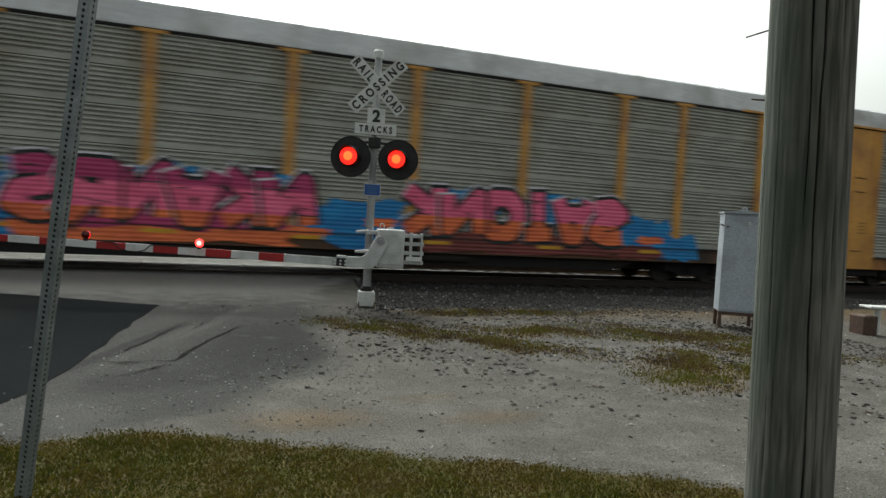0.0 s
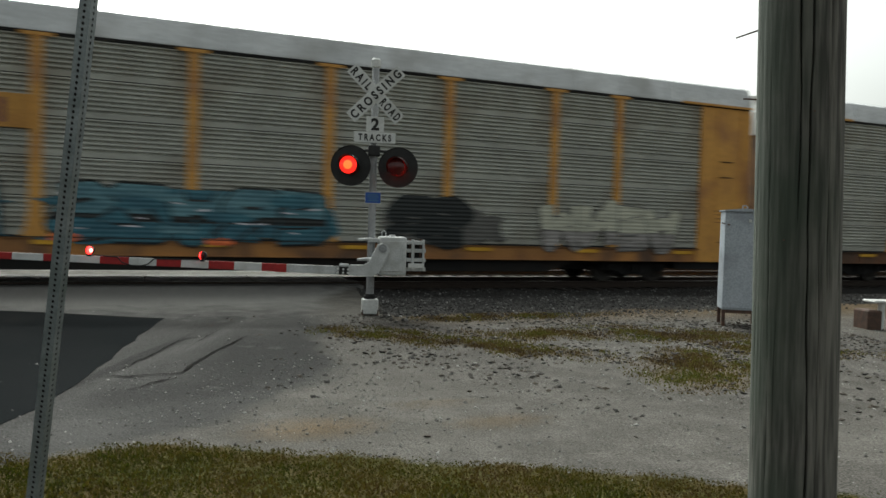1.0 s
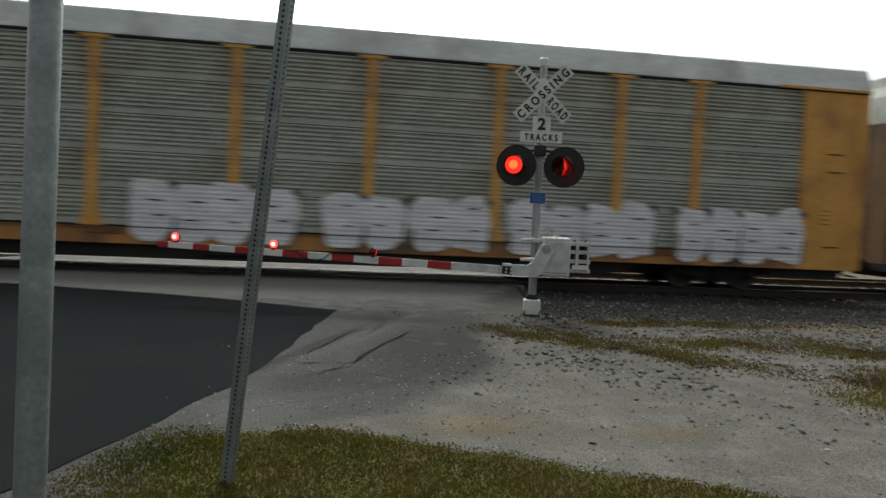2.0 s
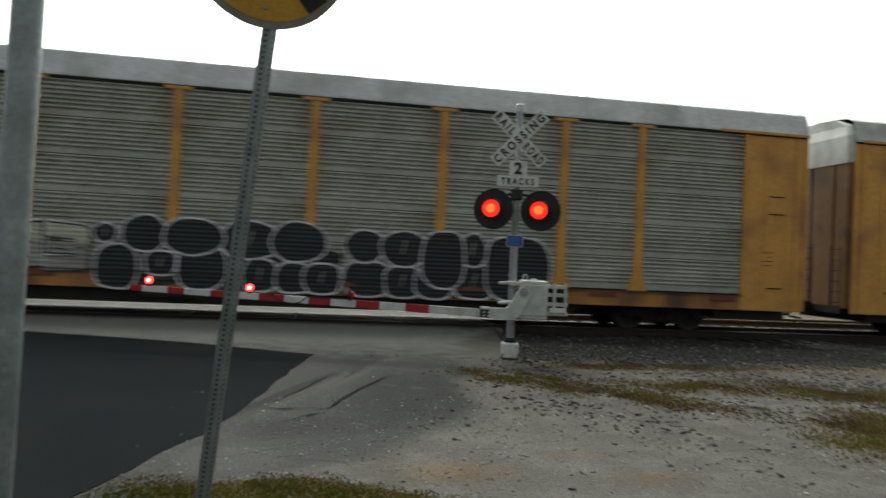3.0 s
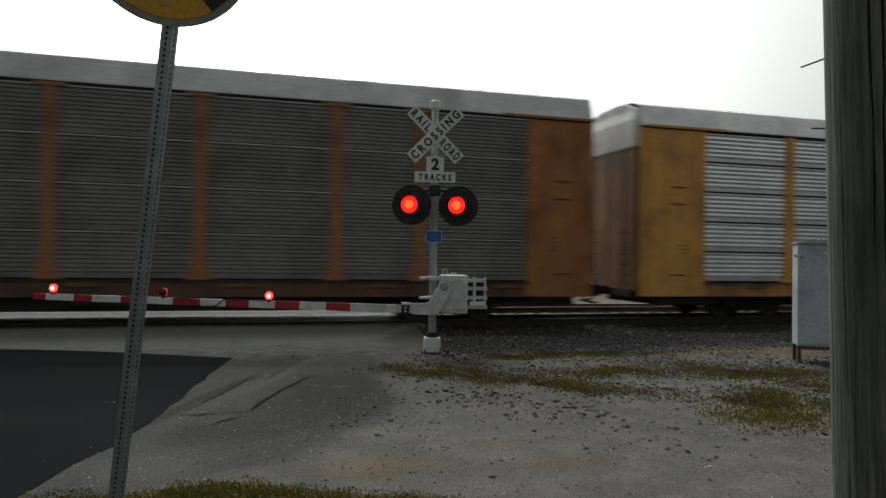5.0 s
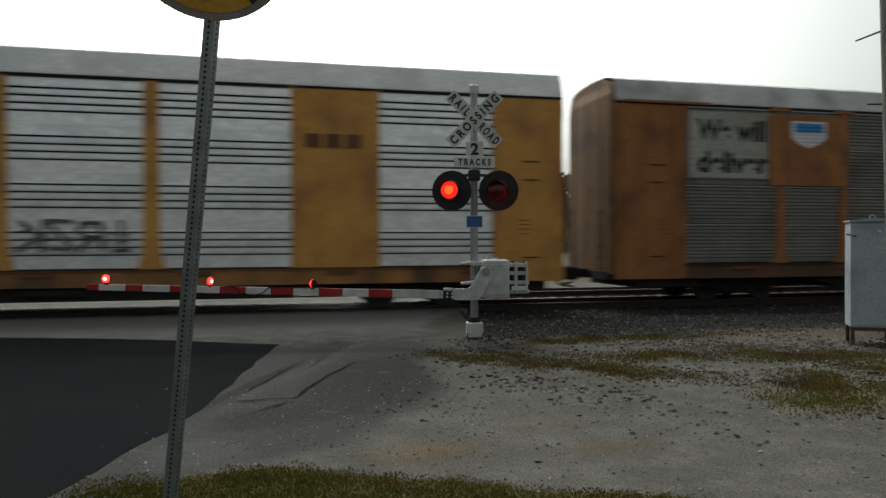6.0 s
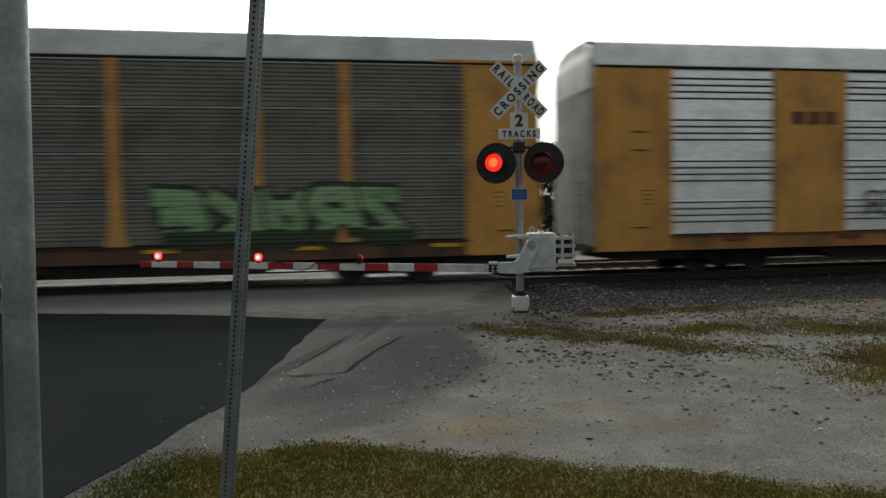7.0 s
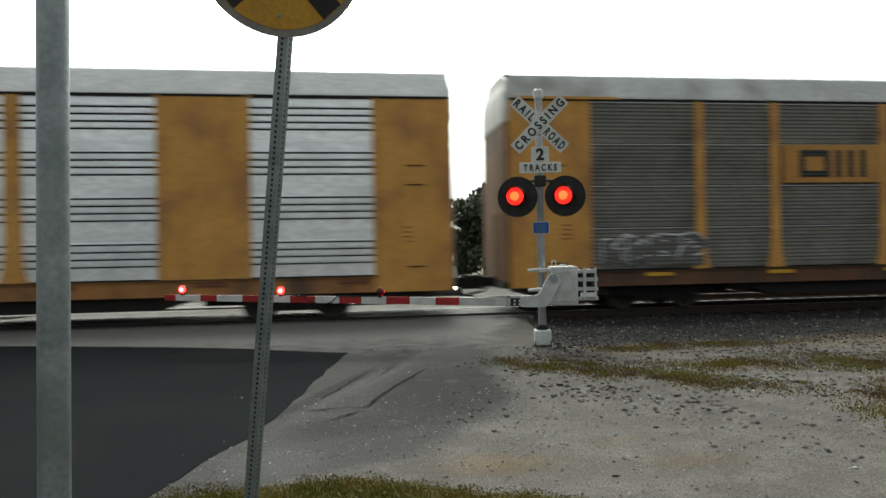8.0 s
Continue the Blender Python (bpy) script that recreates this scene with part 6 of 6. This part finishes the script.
BANDS = ((-0.2, 0.2, "orange"), (0.2, 0.68, "pink"), (0.68, 1.3, "rose"))
tag(cars[-1], 14.8, 21.0, 1.12, 2.28, "srnakn", 11, "black", BANDS, 0.37, 0.085, -0.04, "black", "white", 1.6)
tag(cars[-1], 6.2, 12.6, 1.12, 2.24, "knoias", 12, "black", ((-0.2, 0.38, "orange"), (0.38, 1.3, "pink")), 0.37, 0.09, -0.06, "black", "white", 1.6)
cars[0] = autorack(0, GREY_LABEL + "teal graffiti and owner plate", "grey", M_GREY_PANEL, "tee", M_OCHRE, M_OCHRE_SILL, M_ROOF)
splash(cars[0], [(15.3, 1.5, 3.1, 0.66), (22.7, 1.42, 3.6, 0.64)], "teal", 0, 21)
tag(cars[0], 12.5, 18.2, 1.02, 2.12, "szare", 25, "black", ((-0.2, 0.3, "teal"), (0.45, 1.3, "paleteal")), 0.30, 0.05, 0.1, "white", None, 0.9)
tag(cars[0], 19.1, 26.2, 0.95, 2.10, "emkosn", 22, "black", ((-0.2, 0.3, "teal"), (0.3, 1.3, "paleteal")), 0.30, 0.05, -0.1, "yellow", None, 0.9)
splash(cars[0], [(13.2, 1.9, 0.5, 0.16), (14.6, 1.5, 0.6, 0.12), (16.4, 1.75, 0.5, 0.14), (17.6, 1.3, 0.4, 0.12), (20.4, 1.8, 0.5, 0.15), (22.1, 1.3, 0.6, 0.14), (24.0, 1.7, 0.5, 0.16), (25.3, 1.25, 0.4, 0.12)], "teal", 4.4, 27)
splash(cars[0], [(13.9, 1.6, 0.35, 0.1), (15.7, 1.2, 0.45, 0.1), (17.1, 1.95, 0.35, 0.1), (21.2, 1.5, 0.4, 0.1), (23.2, 1.95, 0.45, 0.1), (24.8, 1.55, 0.4, 0.1)], "paleteal", 5.2, 28)
splash(cars[0], [(14.8, 0.95, 0.32, 0.09), (17.9, 1.0, 0.3, 0.09), (21.0, 0.93, 0.35, 0.09), (23.6, 0.95, 0.3, 0.08)], "orange", 5.9, 29)
splash(cars[0], [(9.8, 1.5, 1.3, 0.55), (8.6, 1.4, 0.9, 0.4)], "grime", 0.2, 23)
tag(cars[0], 8.9, 11.0, 1.08, 2.0, "rs", 23, "black", ((-0.2, 1.3, "black"),), 0.42, 0.03, 0.1, "grime", None, 0.6)
tag(cars[0], 2.3, 6.6, 1.02, 2.12, "mnea", 24, "grime", ((-0.2, 0.35, "silver"), (0.35, 1.3, "cream")), 0.34, 0.03, 0.0, "grime", None, 0.2)
owner_plate(cars[0], 18.5, 21.3, 3.18, 3.86, "plate", "purple")
cars[1] = autorack(1, GREY_LABEL + "white block graffiti", "grey", M_GREY_PANEL, "tee", M_OCHRE, M_OCHRE_SILL, M_ROOF)
for a, b, sd in ((1.4, 4.9, 31), (5.4, 9.05, 32), (9.5, 13.4, 33), (14.0, 17.6, 34)):
    letters(cars[1], a, b, 0.74, 2.10, 4, sd, "white", "white", "black", 0.02)
cars[2] = autorack(2, GREY_LABEL + "black and silver bubble graffiti", "grey", M_GREY_PANEL, "tee", M_OCHRE, M_OCHRE_SILL, M_ROOF)
splash(cars[2], [(14.3, 1.25, 2.5, 0.72), (9.1, 1.25, 2.3, 0.72)], "black", -0.6, 40)
bubbles(cars[2], [(50, 48, 0.62, 1.55), (165, 36, 0.95, 1.45), (275, 58, 0.66, 1.62), (435, 42, 0.66, 1.36), (532, 48, 0.66, 1.30), (610, 46, 0.66, 1.32)], 0, 16.9, 0.0079)
bubbles(cars[2], [(120, 52, 1.45, 2.22), (18, 26, 1.62, 2.0), (250, 72, 1.42, 2.2), (405, 74, 1.38, 2.2), (540, 70, 1.36, 2.24)], 3.4, 16.9, 0.0079)
bubbles(cars[2], [(62, 54, 0.64, 1.42), (160, 44, 0.64, 1.34), (245, 46, 0.64, 1.36), (358, 50, 0.66, 1.44)], 0, 11.6, 0.0086)
bubbles(cars[2], [(53, 46, 1.42, 2.14), (160, 56, 1.36, 2.16), (268, 52, 0.9, 2.2), (350, 34, 1.42, 2.18), (478, 82, 0.66, 2.16)], 3.4, 11.6, 0.0086)
tag(cars[2], 17.1, 20.8, 1.06, 1.98, "rzke", 45, "black", ((-0.2, 0.55, "silver"), (0.55, 1.3, "cream")), 0.30, 0.035, 0.0, "black", "white")
tag(cars[2], 22.6, 25.9, 1.03, 1.95, "zkrs", 46, "black", ((-0.2, 0.4, "silver"), (0.4, 1.3, "white")), 0.30, 0.035, 0.0, "black", "white")
cars[3] = autorack(3, "bright galvanised corrugated car carrier with ochre posts", "silver", M_SILVER, "wide", M_OCHRE, M_OCHRE_SILL, M_ROOF_PALE)
owner_plate(cars[3], 19.1, 20.95, 3.40, 4.02, "plate", "purple", False)
cars[4] = autorack(4, "dark grimy car carrier with rusty ochre end bays", "dark", M_DARK_PANEL, "tee", M_OCHRE_RED, M_BROWN_SILL, M_ROOF)
bm = bmesh.new()
box(bm, -23.75, -21.3, -SIDE - 0.066, -SIDE - 0.02, 3.07, 4.94)
part("owner_plate", bm, M_OCHRE_RED, cars[4], "rusty ochre plate")
bm = bmesh.new()
prism(bm, [(-23.1, 4.80), (-22.0, 4.80), (-22.0, 4.35), (-22.25, 4.18), (-22.55, 4.08), (-22.85, 4.18), (-23.1, 4.35)], -SIDE - 0.071, -SIDE - 0.067)
part("shield_mark", bm, M_PAINT["white"], cars[4], "plain shield shape, white and blue")
bm = bmesh.new()
box(bm, -23.0, -22.1, -SIDE - 0.076, -SIDE - 0.072, 4.50, 4.74)
part("shield_top", bm, M_PAINT["blue"], cars[4], "blue upper field")
bm = bmesh.new()
box(bm, -26.1, -23.55, -SIDE - 0.0035, -SIDE + 0.06, 3.25, 4.98)
part("slogan_panel", bm, M_GREY_PANEL, cars[4], "paler grey sheet behind the slogan")
for z, words, w in ((4.50, "We will", 1.95), (3.66, "deliver", 2.0)):
    part("lettering", text_mesh(words, 0.74, M_PAINT["black"], 0.002, w * 1.06), None, cars[4], "faded dark lettering", at=pose(-24.85, -SIDE - 0.0065, z))
tag(cars[4], 15.9, 19.3, 1.05, 2.0, "sron", 51, "black", ((-0.2, 1.3, "black"),), 0.4, 0.04, 0.15, "silver")
cars[5] = autorack(5, "silver corrugated car carrier with broad ochre panels", "band", M_SILVER, "wide", M_OCHRE, M_OCHRE_SILL, M_ROOF_PALE, wide=True, end_cap=M_ENDCAP)
for u0, z0 in ((21.6, 3.76), (4.75, 3.76)):
    bm = bmesh.new()
    for k in range(3):
        x = -u0 - 1.35 + k * 0.46
        box(bm, x, x + 0.36, -SIDE - 0.035, -SIDE - 0.031, z0, z0 + 0.31)
    part("owner_mark", bm, M_PAINT["rust"], cars[5], "dark owner mark as plain blocks")
for a, b, sd in ((18.9, 20.9, 61), (15.4, 17.9, 62), (9.7, 12.1, 63)):
    tag(cars[5], a, b, 1.40, 2.10, ("rsnz", "mzlts", "kzri")[sd - 61], sd, "grime", ((-0.2, 1.3, "grime"),), 0.10, 0.008, 0.0, "black")
cars[6] = autorack(6, "dark grey car carrier with ochre posts, green and white graffiti", "dark", M_DARK_PANEL, "plain", M_OCHRE, M_BROWN_SILL, M_ROOF)
owner_plate(cars[6], 18.5, 21.2, 3.10, 4.05, "plate", "black")
tag(cars[6], 2.9, 8.5, 1.08, 2.24, "ekarz", 71, "darkgreen", ((-0.2, 0.2, "darkgreen"), (0.2, 1.3, "green")), 0.32, 0.07, -0.18, "darkgreen", "black", 0.4)
tag(cars[6], 12.4, 17.6, 0.95, 2.28, "izma", 74, "grime", ((-0.2, 0.28, "silver"), (0.28, 0.5, "paleteal"), (0.5, 1.3, "white")), 0.36, 0.03, 0.06, "silver", None, 0.2)
tag(cars[6], 23.3, 25.9, 1.15, 1.8, "nmes", 73, "grime", ((-0.2, 1.3, "grime"),), 0.28, 0.03, 0.0, "white", "white")
cars[7] = autorack(7, "silver corrugated car carrier with broad ochre panels", "band", M_SILVER, "wide", M_OCHRE, M_OCHRE_SILL, M_ROOF_PALE, wide=True, end_cap=M_ENDCAP)


# ---- beyond the tracks: trees, a waiting car ----
def leaf_cloud(centres, count, size, rng, squash=1.0):
    vs, fs = [], []
    for _ in range(count):
        cx, cy, cz, r = rng.choice(centres)
        d = Vector((rng.gauss(0, 1), rng.gauss(0, 1), rng.gauss(0, 1))).normalized() * r * rng.uniform(0.55, 1.08)
        p = Vector((cx, cy, cz)) + Vector((d.x, d.y, d.z * squash))
        a = Vector((rng.gauss(0, 1), rng.gauss(0, 1), rng.gauss(0, 1))).normalized()
        b = a.orthogonal().normalized()
        s = size * rng.uniform(0.6, 1.4)
        i = len(vs)
        vs += [tuple(p - a * s), tuple(p + b * s * 0.6), tuple(p + a * s), tuple(p - b * s * 0.6 + a.cross(b) * s * 0.3)]
        fs.append((i, i + 1, i + 2, i + 3))
    return vs, fs


def tree(x, y, h, spread_r, leaf, label, seed, conifer=False):
    rng = random.Random(seed)
    z = ground_height(x, y)
    t = thing("tree", label, "tree", pose(x, y, z - 0.05))
    bm = bmesh.new()
    pts = [Vector((0, 0, 0)), Vector((rng.uniform(-0.2, 0.2), rng.uniform(-0.2, 0.2), h * 0.35)), Vector((rng.uniform(-0.3, 0.3), rng.uniform(-0.3, 0.3), h * 0.85))]
    r0 = 0.022 * h + 0.06
    for a, b, ra, rb in ((pts[0], pts[1], r0, r0 * 0.7), (pts[1], pts[2], r0 * 0.7, r0 * 0.2)):
        tube(bm, a, b, ra, rb, 10)
    centres = []
    n_l = 24 if not conifer else 26
    for i in range(n_l):
        k = i / n_l
        if conifer:
            zz, rr = h * (0.12 + 0.85 * k), spread_r * (1.02 - k)
        else:
            zz, rr = h * (0.06 + 0.80 * rng.random()), spread_r * rng.uniform(0.45, 1.0)
        a = rng.uniform(0, 6.28) + i * 2.4
        tip = Vector((rr * math.cos(a), rr * math.sin(a), zz + (0.12 * h if not conifer else -0.1)))
        tube(bm, Vector((pts[1].x, pts[1].y, max(zz * 0.75, 0.3) if not conifer else zz)), tip, r0 * 0.25, 0.02, 6)
        centres.append((tip.x * 0.85, tip.y * 0.85, min(tip.z, h * 0.9), spread_r * (rng.uniform(0.28, 0.48) if not conifer else 0.24 * (1.15 - k))))
    if not conifer:
        centres.append((0, 0, h * 0.85, spread_r * 0.4))
    part("trunk", bm, M_BARK, t, "dark trunk and limbs", True)
    vs, fs = leaf_cloud(centres, int(7000 if not conifer else 3500), 0.19 if not conifer else 0.12, rng, 0.8)
    me = bpy.data.meshes.new("crown")
    me.from_pydata(vs, [], fs)
    me.materials.append(leaf)
    part("crown", me, None, t, "ragged dark leafy crown")
    return t


for i, (x, y, h, r, c) in enumerate(((-9.5, 33, 8.2, 3.4, False), (-14.5, 31, 7.2, 3.2, False), (-19.5, 36, 8.0, 3.6, False), (-6.3, 37, 9.3, 3.6, False), (-25, 34, 7.5, 3.4, False), (-31, 38, 8.5, 3.8, False), (3.9, 38, 6.6, 1.7, True),
                                      (6.2, 35, 6.6, 2.4, False), (11.5, 39, 7.0, 3.0, False), (18, 42, 7.5, 3.2, False), (27, 45, 8.0, 3.6, False))):
    tree(x, y, h, r, M_LEAF if i % 3 else M_LEAF2, "pointed dark conifer beyond the tracks" if c else "broad dark leafy tree beyond the tracks", 100 + i, c)


def shrub(x, y, h, r, seed):
    rng = random.Random(seed)
    t = thing("shrub", "dense dark shrub under the trees beyond the tracks", "shrub", pose(x, y, ground_height(x, y) - 0.05))
    bm = bmesh.new()
    centres = []
    for i in range(9):
        a, q = i * 0.7 + rng.random(), r * rng.uniform(0.3, 0.9)
        tip = Vector((q * math.cos(a), q * math.sin(a), h * rng.uniform(0.25, 0.8)))
        tube(bm, (0, 0, 0), tip, 0.04, 0.012, 6)
        centres.append((tip.x, tip.y, tip.z, r * 0.42))
    part("stems", bm, M_BARK, t, "thin dark stems")
    vs, fs = leaf_cloud(centres, 4200, 0.17, rng, 0.9)
    me = bpy.data.meshes.new("foliage")
    me.from_pydata(vs, [], fs)
    me.materials.append(M_LEAF)
    part("foliage", me, None, t, "ragged dark leaves")
    return t


for i in range(10):
    shrub(-34 + i * 3.1 + 0.8 * math.sin(i * 5.0), 28.5 + 2.0 * math.sin(i * 2.3), 4.0 + 0.7 * math.sin(i * 3.7), 2.1, 300 + i)


def far_woods():
    rng = random.Random(77)
    centres = []
    for i in range(150):
        x = -260 + i * 3.6 + rng.uniform(-1.5, 1.5)
        y = 125 + rng.uniform(0, 30)
        top = rng.uniform(4.2, 7.5)
        for k in range(3):
            centres.append((x + rng.uniform(-2, 2), y, -0.6 + top * (0.25 + 0.3 * k), rng.uniform(1.6, 2.6)))
    vs, fs = leaf_cloud(centres, 14000, 0.75, rng, 0.9)
    me = bpy.data.meshes.new("far_woods")
    me.from_pydata(vs, [], fs)
    me.materials.append(M_LEAF2)
    tagged(new("far_woods", me), "distant dark line of trees on the horizon", "woods", kind="stuff")


far_woods()


def waiting_car():
    car = thing("car", "dark car waiting beyond the tracks with headlights on", "car", pose(0.75, 17.3, ground_height(0.75, 17.3) + 0.012, 0, 0, -9))
    bm = bmesh.new()
    sec = [(-0.82, 0.30, 0.62, 0.0), (-0.88, 0.28, 0.78, 0.35), (-0.90, 0.28, 0.86, 1.2), (-0.90, 0.28, 0.92, 1.8), (-0.90, 0.28, 0.95, 3.6), (-0.85, 0.30, 0.90, 4.4)]
    rows = []
    for hx, z0, z1, y in sec:
        rows.append([bm.verts.new(p) for p in ((hx, y, z0), (hx, y, z1 - 0.08), (hx * 0.9, y, z1), (-hx * 0.9, y, z1), (-hx, y, z1 - 0.08), (-hx, y, z0))])
    for a, b in zip(rows, rows[1:]):
        for i in range(6):
            bm.faces.new((a[i], a[(i + 1) % 6], b[(i + 1) % 6], b[i]))
    bm.faces.new(rows[0])
    bm.faces.new(rows[-1][::-1])
    part("body", bm, M_CARPAINT, car, "dark painted body")
    bm = bmesh.new()
    cab_rows = []
    for hx, z, y in ((0.78, 0.90, 1.3), (0.62, 1.42, 2.0), (0.62, 1.45, 3.2), (0.78, 0.93, 4.0)):
        cab_rows.append([bm.verts.new((-hx, y, z)), bm.verts.new((hx, y, z))])
    for a, b in zip(cab_rows, cab_rows[1:]):
        bm.faces.new((a[0], a[1], b[1], b[0]))
    for s in (0, 1):
        bm.faces.new([r[s] for r in cab_rows])
    part("cabin", bm, M_GLASS, car, "dark glazed cabin")
    for s in (-0.6, 0.6):
        bm = bmesh.new()
        tube(bm, (s, 0.02, 0.62), (s, -0.03, 0.62), 0.085, 0.07, 16)
        part("headlight", bm, M_HEAD, car, "lit white headlight", True)
    bm = bmesh.new()
    bevelled_box(bm, -0.86, 0.86, -0.10, 0.04, 0.32, 0.48, 0.03, 2)
    part("bumper", bm, M_BLACK, car)
    bm = bmesh.new()
    for k in range(4):
        box(bm, -0.42, 0.42, -0.02, 0.01, 0.52 + k * 0.045, 0.54 + k * 0.045)
    part("grille", bm, M_ALU, car)
    for x in (-0.80, 0.80):
        for y in (0.85, 3.6):
            wheel = new("wheel")
            wheel.parent = car
            wheel.matrix_basis = pose(x, y, 0.32, 0, 0, 90)
            bm = bmesh.new()
            revolve(bm, [(0.2, -0.1), (0.30, -0.1), (0.32, -0.07), (0.32, 0.07), (0.30, 0.1), (0.2, 0.1)], 24)
            part("tyre", bm, M_RUBBER, wheel, "", True)
            bm = bmesh.new()
            revolve(bm, [(0.0, -0.06), (0.2, -0.08), (0.2, 0.08), (0.0, 0.06)], 20)
            part("rim", bm, M_ALU, wheel, "", True)
    return car


waiting_car()

# ---- what moves ----
TRAIN_ROWS = [(0.0, -14.77), (0.5, -0.72), (1.0, 12.94), (1.2, 18.60), (1.5, 27.95), (1.7, 32.48), (2.8, 63.21), (3.0, 68.85), (3.5, 82.89), (4.0, 96.78), (4.5, 110.90), (4.7, 116.48),
              (5.8, 147.42), (6.0, 152.78), (6.2, 157.6), (6.5, 165.89), (7.0, 180.83), (7.5, 194.86), (8.0, 207.99)]


def turned_rows(home, turns, facing):
    """Poses of a lamp's reflector: it turns round once at each of the given times, from facing the road or away from it."""
    rows, turn = [(0.0, home @ pose(0, 0, 0, 0, 0, 0 if facing else 180))], (0 if facing else 180)
    for t in turns:
        for d, a in ((0.0, 0), (0.034, 60), (0.067, 120), (0.1, 180)):
            if 0.0 < t + d < 8.0:
                rows.append((t + d, home @ pose(0, 0, 0, 0, 0, turn + a)))
        turn += 180
    rows.append((8.0, home @ pose(0, 0, 0, 0, 0, turn)))
    return rows


def blink_turns(first):
    """The two big lamps change over every BLINK seconds, and both glow for a moment between."""
    out, lit = [], True
    for k in range(1 if first else 0, 13 if first else 14):
        t = k * BLINK + (0.10 if lit else -0.17) - (0.05 if k == 1 else 0.0)
        if t + 0.1 < 8.0:
            out.append(t)
        lit = not lit
    return out


def motions():
    for k, car in cars.items():
        walk(car, [(t, pose(x - k * PITCH, TRACK_Y, RAIL_Z)) for t, x in TRAIN_ROWS])
    for pair in (signal_drums, far_drums):
        for drum, first in zip(pair, (False, True)):
            walk(drum, turned_rows(pose(0, -0.16, 0), blink_turns(first), True))
    swaps = [0.40 + 0.623 * k - 0.05 for k in range(13)]
    for drum, x, turns, facing in zip(arm_drums, ARM_LAMPS, ([], swaps, swaps), (True, False, True)):
        walk(drum, turned_rows(pose(x, -0.02, 0.125), turns, facing))


motions()
